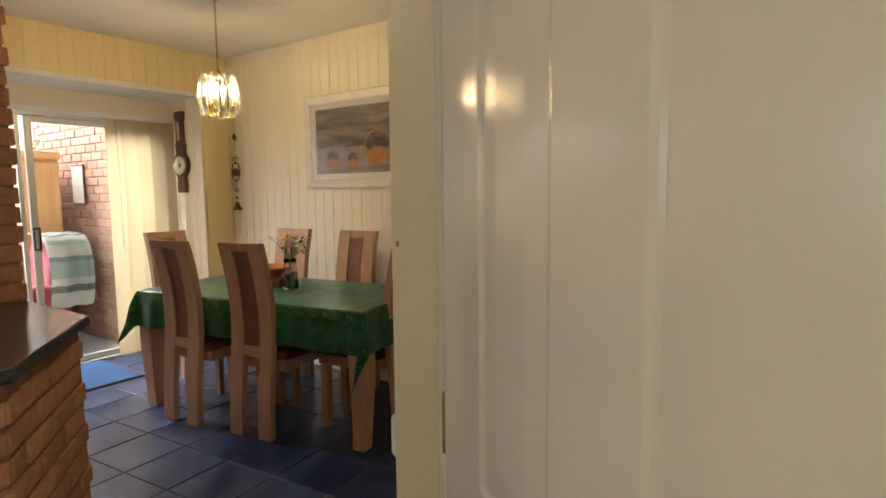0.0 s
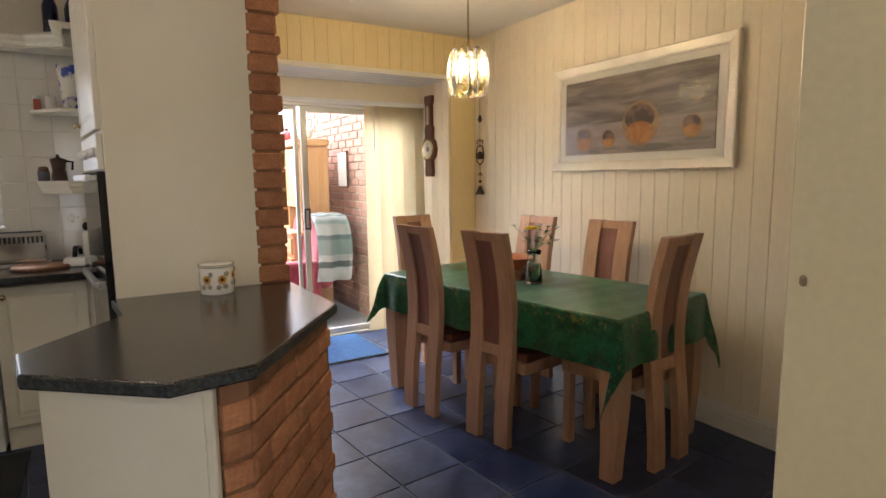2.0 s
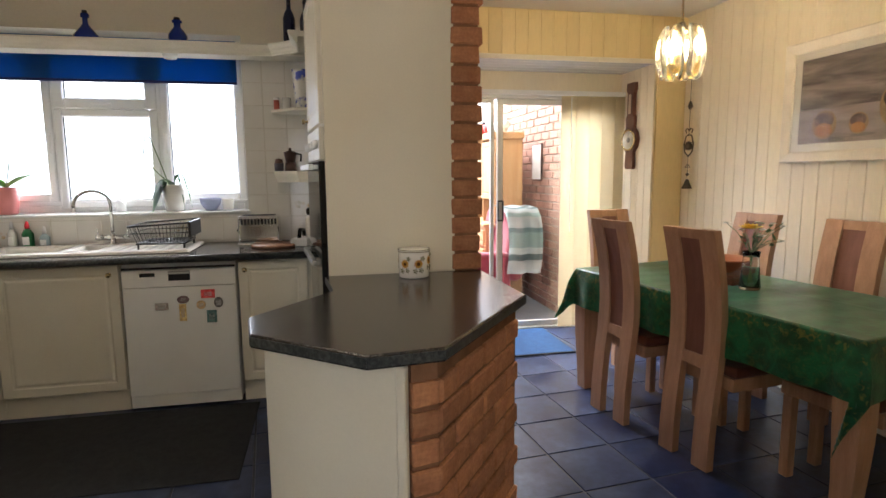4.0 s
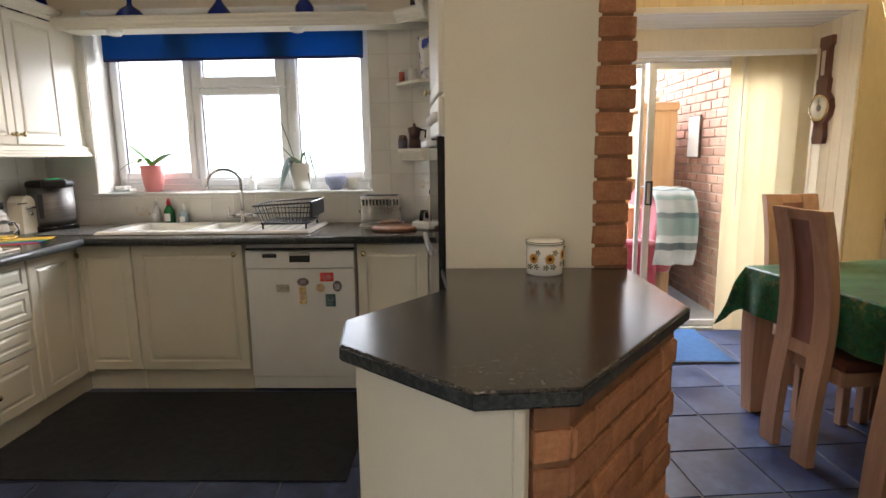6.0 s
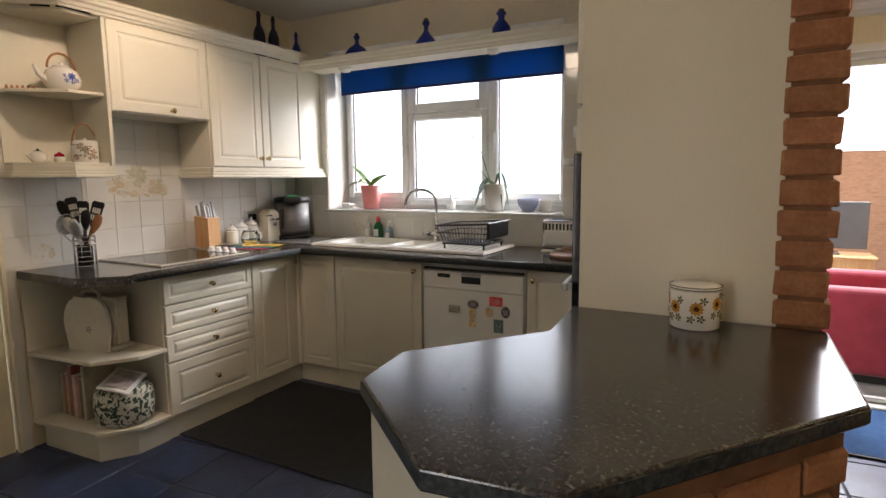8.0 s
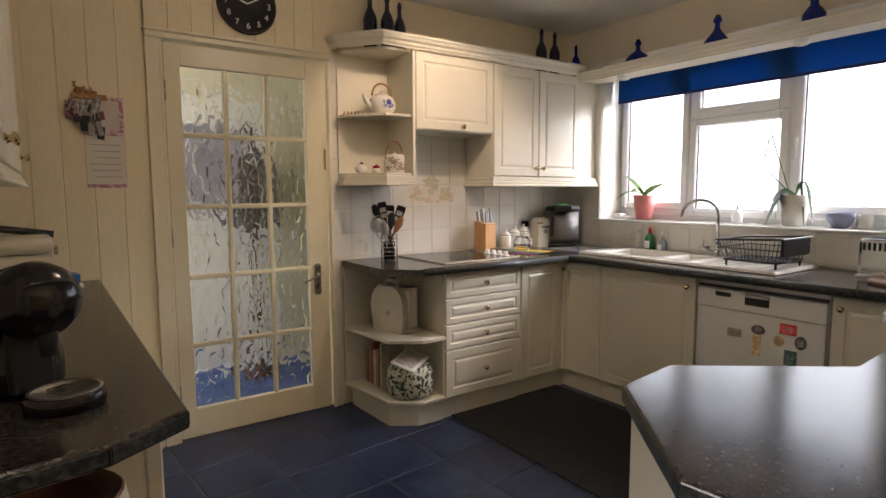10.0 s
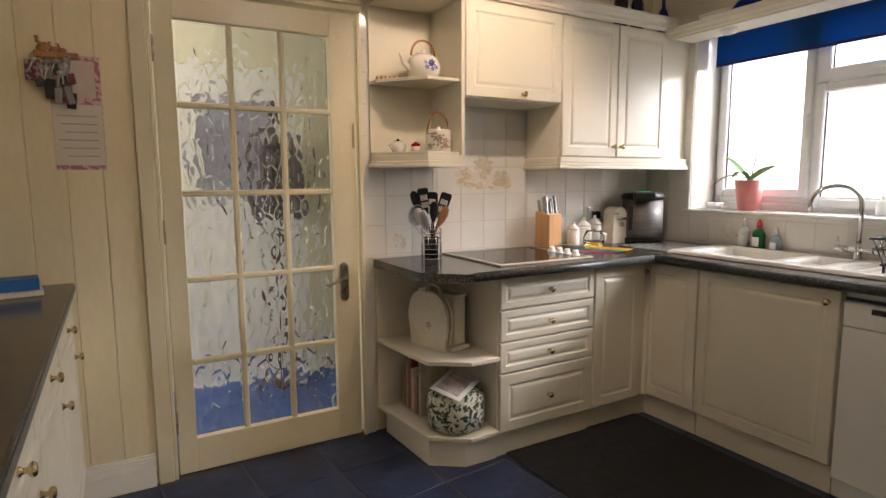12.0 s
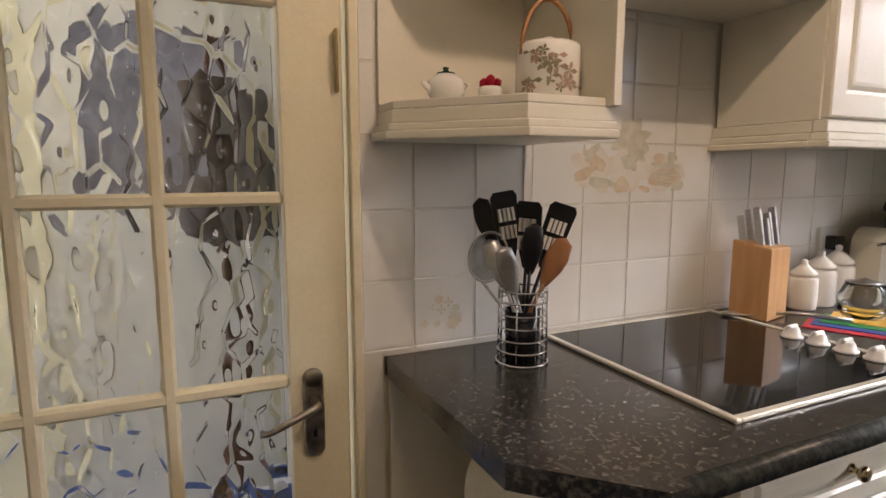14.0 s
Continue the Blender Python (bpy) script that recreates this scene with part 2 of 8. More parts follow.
def boxpart(name, dims, material, parent=None, bevel=0.0, seg=1, label="", m=None):
    bm = bmesh.new()
    box(bm, *dims, bevel=bevel, seg=seg)
    return part(name, bm, material, parent, label, m)


def thing(name, m, label, category, group="", kind=""):
    ob = new(name)
    ob.empty_display_size = 0.1
    ob.matrix_basis = m
    return tagged(ob, label, category, group, kind)


def struct(name, bm, material, label, category=""):
    return tagged(part(name, bm, material), label, category or name.split("_")[0], kind="structure")


def share(src, name, parent, m):
    """Another object on the same mesh."""
    ob = new(name, src.data)
    ob.parent = parent
    ob.matrix_basis = m
    return ob

# ---- the large structure ----
CEIL = 2.5
NORTH, EAST = 5.37, 3.79


def wall_boxes(name, boxes, material, label):
    bm = bmesh.new()
    for b in boxes:
        box(bm, *b)
    return struct(name, bm, material, label, "wall")


floor = struct("floor", (lambda bm: (box(bm, -0.62, 6.2, -0.3, 5.6, -0.12, -0.004), bm)[1])(bmesh.new()), M_grout, "dark blue tiled floor with grey grout lines", "floor")
ceiling = struct("ceiling", (lambda bm: (box(bm, -0.3, 6.2, -0.3, 5.6, CEIL, CEIL + 0.1), bm)[1])(bmesh.new()), M_ceil, "off-white painted plaster ceiling", "ceiling")

# west wall, kitchen part, with the window opening
WY0, WY1, WZ0, WZ1 = 0.33, 2.12, 1.10, 2.24
wall_west = wall_boxes("wall_west", [
    (-0.5, -0.012, -0.3, WY0, 0, CEIL), (-0.5, -0.012, WY1, 3.45, 0, CEIL),
    (-0.5, -0.012, WY0, WY1, 0, WZ0), (-0.5, -0.012, WY0, WY1, WZ1, CEIL)], M_plaster, "cream painted outer kitchen wall")
wall_beam = wall_boxes("wall_beam", [(-0.55, -0.02, 3.45, 5.6, 2.18, CEIL), (-0.55, -0.02, 5.12, 5.6, 0, 2.18)], M_beam, "yellow-cream boarded beam above the patio doors")
wall_north = wall_boxes("wall_north", [(-0.02, 6.2, NORTH + 0.012, 5.6, 0, CEIL)], M_cream, "cream tongue and groove dining wall")
wall_south = wall_boxes("wall_south", [(-0.012, 1.99, -0.3, -0.012, 0, CEIL), (2.88, 6.2, -0.3, -0.012, 0, CEIL), (1.99, 2.88, -0.3, -0.012, 2.07, CEIL)], M_south, "cream painted kitchen wall with door opening")
wall_east = wall_boxes("wall_east", [(EAST, EAST + 0.1, -0.012, 2.22, 0, CEIL), (EAST, EAST + 0.1, 3.14, NORTH + 0.012, 0, CEIL), (EAST, EAST + 0.1, 2.22, 3.14, 2.08, CEIL)], M_plaster, "cream painted wall with hall doorway")
wall_hall = wall_boxes("wall_hall", [(6.1, 6.2, -0.012, 1.58, 0, CEIL), (6.1, 6.2, 2.42, NORTH, 0, CEIL), (6.1, 6.2, 1.58, 2.42, 2.06, CEIL), (EAST + 0.1, 6.1, 1.2, 1.3, 0, CEIL), (EAST + 0.1, 6.1, 3.62, 3.72, 0, CEIL)], M_plaster, "plain cream hall walls")
wall_brick_back = wall_boxes("wall_partition", [(0.0, 1.40, 3.20, 3.28, 0, CEIL)], M_mortar, "brick partition between kitchen and dining area")

M_backdrop = mat("overcast_distance", (0.95, 0.97, 1.0), 1.0, second=(0.90, 0.94, 1.0), scale=0.2, emit=2.6)
bm = bmesh.new()
box(bm, -12.1, -12.0, -10, 16, -1, 9)
struct("backdrop", bm, M_backdrop, "pale overcast distance beyond the garden", "backdrop")
bm = bmesh.new()
box(bm, -60, 60, -60, 60, -0.30, -0.20)
struct("ground", bm, M_ground, "pale paved garden ground", "ground")

# architraves, linings and skirting
bm = bmesh.new()
box(bm, EAST - 0.004, EAST + 0.134, 3.115, 3.15, 0, 2.08, 0.002)
box(bm, EAST - 0.004, EAST + 0.104, 2.212, 2.23, 0, 2.08, 0.002)
box(bm, EAST - 0.004, EAST + 0.104, 2.232, 3.113, 2.06, 2.085, 0.002)
struct("door_lining", bm, M_door, "cream painted hall doorway lining", "trim")
bm = bmesh.new()
for z0, z1, d in ((0, 0.085, 0.02), (0.085, 0.115, 0.017), (0.115, 0.13, 0.011), (0.13, 0.14, 0.006)):
    box(bm, 0.0, EAST, NORTH - d, NORTH - 0.0005, z0, z1, 0.0015)
struct("baseboard", bm, M_trim, "white painted moulded skirting board", "baseboard")
bm = bmesh.new()
for z0, z1, d in ((0, 0.085, 0.022), (0.085, 0.115, 0.018), (0.115, 0.13, 0.012), (0.13, 0.14, 0.007)):
    box(bm, 2.955, 3.24, 0.0005, d, z0, z1, 0.0015)
struct("baseboard", bm, M_trim, "white painted moulded skirting board", "baseboard")
bm = bmesh.new()
for x0, x1, d in ((1.985, 2.005, 0.012), (2.885, 2.945, 0.016), (2.868, 2.885, 0.010)):
    box(bm, x0, x1, -0.012, d, 0, 2.07, 0.003)
box(bm, 1.985, 2.945, -0.012, 0.03, 2.062, 2.09, 0.004)
box(bm, 1.975, 2.955, -0.012, 0.042, 2.09, 2.105, 0.004)
struct("door_frame", bm, M_door, "cream painted door architrave", "trim")


def boards(parent, p, along, out, total, z0, z1, pitch, material, thick=0.012, seed=1):
    """Tongue and groove boards side by side from p, each a piece of its own."""
    rnd = random.Random(seed)
    n = max(1, round(total / pitch))
    w = total / n
    bm = bmesh.new()
    c = 0.0028
    sec = [(0.0005, 0), (w - 0.0005, 0), (w - 0.0005, thick - c), (w - 0.0005 - c, thick), (0.0005 + c, thick), (0.0005, thick - c)]
    lo = [bm.verts.new((x, y, z0)) for x, y in sec]
    hi = [bm.verts.new((x, y, z1)) for x, y in sec]
    bm.faces.new(hi), bm.faces.new(lo[::-1])
    for i in range(6):
        bm.faces.new((lo[i], lo[(i + 1) % 6], hi[(i + 1) % 6], hi[i]))
    ang = math.degrees(math.atan2(along[1], along[0]))
    flip = along[0] * out[1] - along[1] * out[0] < 0
    first = None
    for i in range(n):
        q = Vector((p[0] + along[0] * w * i, p[1] + along[1] * w * i, 0)) + Vector((out[0], out[1], 0)) * rnd.uniform(-0.0008, 0.0008)
        m = pose(q.x, q.y, 0, 0, 0, ang)
        if flip:
            m = pose(q.x + along[0] * w, q.y + along[1] * w, 0, 0, 0, ang + 180)
        if first is None:
            first = part("board", bm, material, parent, m=m)
        else:
            share(first, "board", parent, m)


boards(wall_north, (0.0, NORTH + 0.012), (1, 0), (0, -1), EAST, 0.0, CEIL, 0.097, M_cream)
boards(wall_beam, (-0.02, 3.30), (0, 1), (1, 0), NORTH - 3.30, 2.18, CEIL, 0.097, M_beam, seed=2)
boards(wall_beam, (-0.02, 5.132), (0, 1), (1, 0), NORTH - 5.132, 0.0, 2.18, 0.24, M_beam, seed=3)
boards(wall_beam, (-0.5, 5.12), (1, 0), (0, -1), 0.492, 0.0, 2.18, 0.1, M_cream, seed=4)
boards(wall_south, (2.945, -0.012), (1, 0), (0, 1), EAST - 2.945, 0.0, CEIL, 0.118, M_south, seed=5)
boards(wall_south, (1.985, 0.0), (1, 0), (0, 1), 0.96, 2.107, CEIL, 0.107, M_south, thick=0.02, seed=6)
M_soffit = mat("glossy_white_soffit", (0.70, 0.72, 0.74), 0.16, second=(0.66, 0.68, 0.70), scale=2, stretch=(3, 0.6, 1), bump=0.08, bump_scale=8)
bm = bmesh.new()
for i in range(5):
    box(bm, -0.52 + i * 0.105, -0.418 + i * 0.105, 3.30, 5.118, 2.156, 2.177, 0.003)
struct("soffit", bm, M_soffit, "glossy white boarded soffit under the beam", "trim")
bm = bmesh.new()
box(bm, -0.008, 0.004, 3.30, 5.118, 2.15, 2.185, 0.003)
struct("beam_trim", bm, M_trim, "white strip along the beam edge", "trim")

# kitchen window
def bars(bm, y0, y1, z0, z1, w, x0, x1, bevel=0.006):
    box(bm, x0, x1, y0, y0 + w, z0, z1, bevel)
    box(bm, x0, x1, y1 - w, y1, z0, z1, bevel)
    box(bm, x0, x1, y0 + w, y1 - w, z0, z0 + w, bevel)
    box(bm, x0, x1, y0 + w, y1 - w, z1 - w, z1, bevel)


M_glass = mat("clear_window_glass", (0.96, 0.98, 0.97), 0.0, trans=1.0, ior=1.45, second=(0.96, 0.98, 0.97))
window_1 = thing("window_1", pose(0, 0, 0), "white plastic framed three-part kitchen window", "window", kind="structure")
bm = bmesh.new()
bars(bm, 0.336, 2.114, 1.10, 2.234, 0.05, -0.29, -0.23)
box(bm, -0.288, -0.232, 0.386, 2.064, 1.1505, 1.19, 0.004)
for y in (0.8975, 1.5425):
    box(bm, -0.29, -0.23, y - 0.035, y + 0.035, 1.19, 2.184, 0.006)
part("window_frame", bm, M_upvc, window_1)
for y0, y1, z0, z1, w in ((0.352, 0.893, 1.178, 2.20, 0.05), (0.902, 1.532, 1.13, 1.783, 0.05), (0.902, 1.532, 1.785, 2.20, 0.07), (1.553, 2.085, 1.170, 2.20, 0.052)):
    bm = bmesh.new()
    bars(bm, y0, y1, z0, z1, w, -0.275, -0.215, 0.008)
    sash = part("sash", bm, M_upvc, window_1)
    bm = bmesh.new()
    box(bm, -0.252, -0.248, y0 + w - 0.005, y1 - w + 0.005, z0 + w - 0.005, z1 - w + 0.005)
    g = part("pane", bm, M_glass, sash)
    g.visible_shadow = False
    for edge in ((y0 + w - 0.001, y0 + w + 0.005, z0 + w, z1 - w), (y1 - w - 0.005, y1 - w + 0.001, z0 + w, z1 - w)):
        boxpart("gasket", (-0.246, -0.236) + edge, M_blackmatte, sash)
for y, z in ((0.872, 1.60), (1.578, 1.60)):
    bm = bmesh.new()
    box(bm, -0.216, -0.202, y - 0.012, y + 0.012, z - 0.03, z + 0.03, 0.004)
    box(bm, -0.204, -0.192, y - 0.009, y + 0.009, z - 0.11, z + 0.012, 0.004)
    part("window_handle", bm, M_white, window_1)
bm = bmesh.new()
box(bm, -0.216, -0.202, 1.17, 1.23, 1.806, 1.83, 0.004)
box(bm, -0.204, -0.192, 1.14, 1.26, 1.810, 1.824, 0.004)
part("window_handle", bm, M_white, window_1)
bm = bmesh.new()
box(bm, -0.43, 0.018, 0.30, 2.13, 1.088, 1.106, 0.006, 2)
part("window_sill", bm, mat("glossy_white_sill", (0.76, 0.76, 0.74), 0.12, second=(0.72, 0.72, 0.70), scale=4), window_1)

# blue roller blind
M_blind = mat("royal_blue_blind", (0.006, 0.06, 0.15), 0.75, second=(0.005, 0.046, 0.12), scale=4, fine=0.12, fine_scale=300, bump=0.1, bump_scale=300)
nt = M_blind.node_tree
tr = nt.nodes.new("ShaderNodeBsdfTranslucent")
tr.inputs["Color"].default_value = (0.004, 0.15, 0.40, 1)
ms = nt.nodes.new("ShaderNodeMixShader")
ms.inputs[0].default_value = 0.4
nt.links.new(nt.nodes["Principled BSDF"].outputs[0], ms.inputs[1])
nt.links.new(tr.outputs[0], ms.inputs[2])
nt.links.new(ms.outputs[0], nt.nodes["Material Output"].inputs[0])
blind = thing("roller_blind", pose(-0.15, 0, 0), "royal blue fabric roller blind, mostly rolled up", "blind")
bm = bmesh.new()
box(bm, -0.0015, 0.0015, 0.362, 2.066, 1.9665, 2.232)
part("fabric", bm, M_blind, blind)
boxpart("hem_bar", (-0.006, 0.006, 0.362, 2.066, 1.948, 1.966), mat("blue_hem", (0.006, 0.018, 0.10), 0.6), blind, 0.004)
bm = bmesh.new()
lathe(bm, [(0.0, 0), (0.022, 0), (0.022, 1.70), (0.0, 1.70)], 14, m=pose(0, 0.364, 2.20) @ pose(0, 0, 0, -90))
part("roller", bm, M_blind, blind)

# pelmet over the window with spotlights, running on as cornice over the wall units
def cornice(name, pts, z0, label, closed_top=True):
    """A stepped moulding along a line of plan points; the outside is to its right."""
    bm = bmesh.new()
    prof = [(0.0, 0.0), (0.010, 0.0), (0.013, 0.010), (0.022, 0.014), (0.026, 0.028), (0.040, 0.036), (0.046, 0.050), (0.052, 0.054), (0.052, 0.066), (0.0, 0.066)]
    rings = []
    for i, p in enumerate(pts):
        p = Vector(p)
        d0 = (p - Vector(pts[i - 1])).normalized() if i else (Vector(pts[1]) - p).normalized()
        d1 = (Vector(pts[i + 1]) - p).normalized() if i < len(pts) - 1 else d0
        n0, n1 = Vector((d0.y, -d0.x)), Vector((d1.y, -d1.x))
        n = (n0 + n1).normalized()
        k = 1 / max(0.3, n.dot(n0))
        rings.append([bm.verts.new((p.x + n.x * a * k, p.y + n.y * a * k, z0 + b)) for a, b in prof])
    for a, b in zip(rings, rings[1:]):
        for j in range(len(prof)):
            bm.faces.new((a[j], b[j], b[(j + 1) % len(prof)], a[(j + 1) % len(prof)]))
    bm.faces.new(rings[0]), bm.faces.new(rings[-1][::-1])
    return struct(name, bm, M_unit, label, "trim")


cornice("cornice", [(1.97, 0.012), (1.97, 0.10), (1.80, 0.305), (0.20, 0.305)], 2.122, "cream moulded cornice on the wall units")
bm = bmesh.new()
box(bm, 0.0, 0.195, 0.305, 2.62, 2.085, 2.105, 0.003)
struct("pelmet_board", bm, M_unit, "cream pelmet board above the window", "trim")
cornice("pelmet", [(0.20, 0.305), (0.20, 2.33), (0.34, 2.50), (0.62, 2.50)], 2.075, "cream moulded pelmet above the window")
for y in (0.62, 1.72):
    s = thing("pelmet_spotlight", pose(0.13, y, 2.085), "small round white spotlight under the pelmet", "spotlight", "pelmet spotlights")
    bm = bmesh.new()
    lathe(bm, [(0.0, 0.0), (0.045, 0.0), (0.045, -0.012), (0.036, -0.028), (0.0, -0.028)], 18)
    part("housing", bm, M_white, s)
    bm = bmesh.new()
    lathe(bm, [(0.0, -0.0285), (0.028, -0.0285), (0.026, -0.033), (0.0, -0.034)], 16)
    part("lens", bm, M_ceramic, s)

# glazed hall door
M_water = mat("rippled_obscure_glass", (0.97, 0.98, 0.96), 0.02, trans=1.0, ior=1.45, second=(0.95, 0.97, 0.94))
nt = M_water.node_tree
tc = nt.nodes.new("ShaderNodeTexCoord")
mpw = nt.nodes.new("ShaderNodeMapping")
mpw.inputs["Scale"].default_value = (1.0, 1.0, 0.6)
vo = nt.nodes.new("ShaderNodeTexVoronoi")
vo.feature = "SMOOTH_F1"
vo.inputs["Scale"].default_value, vo.inputs["Smoothness"].default_value = 24.0, 0.22
wn = nt.nodes.new("ShaderNodeTexNoise")
wn.inputs["Scale"].default_value, wn.inputs["Detail"].default_value = 16.0, 1.0
mad = nt.nodes.new("ShaderNodeMath")
mad.operation = "MULTIPLY_ADD"
mad.inputs[1].default_value = 0.5
bp = nt.nodes.new("ShaderNodeBump")
bp.inputs["Strength"].default_value, bp.inputs["Distance"].default_value = 1.0, 0.031
nt.links.new(tc.outputs["Object"], mpw.inputs[0])
nt.links.new(mpw.outputs[0], vo.inputs["Vector"])
nt.links.new(mpw.outputs[0], wn.inputs["Vector"])
nt.links.new(wn.outputs["Fac"], mad.inputs[0])
nt.links.new(vo.outputs["Distance"], mad.inputs[2])
nt.links.new(mad.outputs[0], bp.inputs["Height"])
nt.links.new(bp.outputs[0], nt.nodes["Principled BSDF"].inputs["Normal"])

door_1 = thing("door_1", pose(0, 0, 0), "cream painted door with fifteen rippled glass panes", "door", kind="structure")
DX0, DX1, DT = 2.012, 2.862, 2.052
GX0, GX1, GZ0, GZ1 = 2.132, 2.786, 0.160, 1.948
ROWS = [GZ0, 0.503, 0.867, 1.237, 1.605, GZ1]
bm = bmesh.new()
box(bm, DX0, GX0, -0.05, -0.012, 0.008, DT, 0.002)
box(bm, GX1, DX1, -0.05, -0.012, 0.008, DT, 0.002)
box(bm, GX0, GX1, -0.05, -0.012, 0.008, GZ0, 0.002)
box(bm, GX0, GX1, -0.05, -0.012, GZ1, DT, 0.002)
part("door_frame", bm, M_door, door_1)
cw = (GX1 - GX0) / 3


def bead(bm, x0, x1, z0, z1, horizontal):
    """A glazing bar with chamfered front."""
    w = 0.013
    if horizontal:
        box(bm, x0, x1, -0.046, -0.018, z0 - w, z0 + w, 0.006)
    else:
        box(bm, x0 - w, x0 + w, -0.0465, -0.0175, z0, z1, 0.006)


for i in (1, 2):
    bm = bmesh.new()
    bead(bm, GX0 + cw * i, 0, GZ0, GZ1, False)
    part("glazing_bar", bm, M_door, door_1)
for j in range(1, 5):
    bm = bmesh.new()
    bead(bm, GX0, GX1, ROWS[j], 0, True)
    part("glazing_bar", bm, M_door, door_1)
for i in range(3):
    for j in range(5):
        bm = bmesh.new()
        box(bm, GX0 + cw * i + 0.010, GX0 + cw * (i + 1) - 0.010, -0.034, -0.029, ROWS[j] + 0.010, ROWS[j + 1] - 0.010)
        g = part("pane", bm, M_water, door_1)
        g.visible_shadow = False
M_oldbrass = mat("aged_brass", (0.46, 0.42, 0.35), 0.3, metal=1.0, second=(0.24, 0.21, 0.17), scale=45)
bm = bmesh.new()
lathe(bm, [(0.0, 0), (0.021, 0), (0.021, 0.008), (0.017, 0.011), (0.0, 0.011)], 16, m=pose(2.088, -0.012, 0.872) @ pose(0, 0, 0, -90))
lathe(bm, [(0.0, 0), (0.021, 0), (0.021, 0.008), (0.017, 0.011), (0.0, 0.011)], 16, m=pose(2.088, -0.012, 0.725) @ pose(0, 0, 0, -90))
box(bm, 2.067, 2.109, -0.012, -0.001, 0.725, 0.872, 0.003)
plate = part("handle_plate", bm, M_oldbrass, door_1)
bm = bmesh.new()
tube(bm, [(2.088, -0.004, 0.828), (2.088, 0.035, 0.828), (2.10, 0.045, 0.827), (2.15, 0.047, 0.808), (2.185, 0.046, 0.794), (2.20, 0.046, 0.797)], [0.009, 0.008, 0.008, 0.007, 0.006, 0.007], 10)
part("lever", bm, M_oldbrass, plate)
bm = bmesh.new()
box(bm, 2.084, 2.092, -0.004, 0.0005, 0.748, 0.766, 0.001)
part("keyhole", bm, M_black, plate)
for z in (0.25, 1.08, 1.82):
    boxpart("hinge", (2.858, 2.868, -0.03, 0.004, z - 0.05, z + 0.05), M_oldbrass, door_1, 0.002)
boxpart("cabin_hook", (2.022, 2.030, -0.012, 0.006, 1.44, 1.56), M_brass, door_1, 0.003)

# the back hall behind the glazed door
bm = bmesh.new()
box(bm, 0.6, 4.6, -1.2, -0.3, -0.12, -0.02)
struct("floor", bm, mat("blue_hall_carpet", (0.05, 0.09, 0.24), 0.95, second=(0.07, 0.115, 0.29), scale=25, fine=0.3, fine_scale=200, bump=0.6, bump_scale=200), "blue carpet in the back hall", "floor")
M_hallwall = mat("pale_yellow_hall_paint", (0.70, 0.68, 0.53), 0.7, second=(0.66, 0.63, 0.48), scale=2)
wall_boxes("wall_back_hall", [(0.5, 0.6, -1.2, -0.3, -0.02, CEIL), (4.6, 4.7, -1.2, -1.1, -0.02, CEIL), (4.6, 4.7, -0.4, -0.3, -0.02, CEIL), (4.6, 4.7, -1.1, -0.4, -0.02, 0.25), (4.6, 4.7, -1.1, -0.4, 1.85, CEIL), (0.6, 1.95, -1.3, -1.2, -0.02, CEIL), (2.75, 4.6, -1.3, -1.2, -0.02, CEIL), (1.95, 2.75, -1.3, -1.2, 2.0, CEIL)], M_hallwall, "pale yellow back hall walls")
bm = bmesh.new()
box(bm, 0.5, 4.7, -1.3, -0.3, CEIL, CEIL + 0.1)
struct("ceiling", bm, M_ceil, "white back hall ceiling", "ceiling")
# Made-up window, out of view, as an opening for the side light.
window_2 = thing("window_2", pose(0, 0, 0), "unseen white framed window added to light the back hall", "window", kind="structure")
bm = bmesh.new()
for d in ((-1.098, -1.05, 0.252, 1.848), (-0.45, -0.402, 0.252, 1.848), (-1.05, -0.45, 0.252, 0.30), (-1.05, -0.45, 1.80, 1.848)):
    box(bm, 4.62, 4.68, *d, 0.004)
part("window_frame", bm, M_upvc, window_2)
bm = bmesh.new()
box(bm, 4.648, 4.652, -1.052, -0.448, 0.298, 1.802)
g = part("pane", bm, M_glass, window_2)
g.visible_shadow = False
rear = thing("door_2", pose(0, 0, 0), "white panelled outer hall door with frosted grey glazing", "door", kind="structure")
bm = bmesh.new()
box(bm, 1.95, 2.10, -1.28, -1.22, 0, 2.0, 0.003)
box(bm, 2.60, 2.75, -1.28, -1.22, 0, 2.0, 0.003)
box(bm, 2.10, 2.60, -1.27, -1.23, 0, 1.05, 0.003)
box(bm, 2.10, 2.60, -1.28, -1.22, 1.80, 2.0, 0.003)
box(bm, 2.10, 2.60, -1.28, -1.22, 1.05, 1.17, 0.003)
part("door_frame", bm, M_upvc, rear)
bm = bmesh.new()
box(bm, 2.10, 2.60, -1.255, -1.245, 1.17, 1.80)
part("pane", bm, mat("frosted_grey_glass", (0.36, 0.345, 0.36), 0.6, trans=0.8, second=(0.22, 0.20, 0.21), scale=9, bump=0.4), rear)
coat = thing("coat_stand", pose(2.17, -1.02, -0.02), "dark wooden coat stand hung with brown and grey coats", "coat stand")
bm = bmesh.new()
lathe(bm, [(0.0, 0), (0.14, 0), (0.12, 0.03), (0.03, 0.05), (0.02, 0.1), (0.02, 1.75), (0.03, 1.78), (0.0, 1.8)], 12)
part("pole", bm, mat("dark_stained_wood", (0.10, 0.045, 0.022), 0.4, second=(0.07, 0.03, 0.015), scale=8, stretch=(6, 6, 1), bump=0.1), coat)
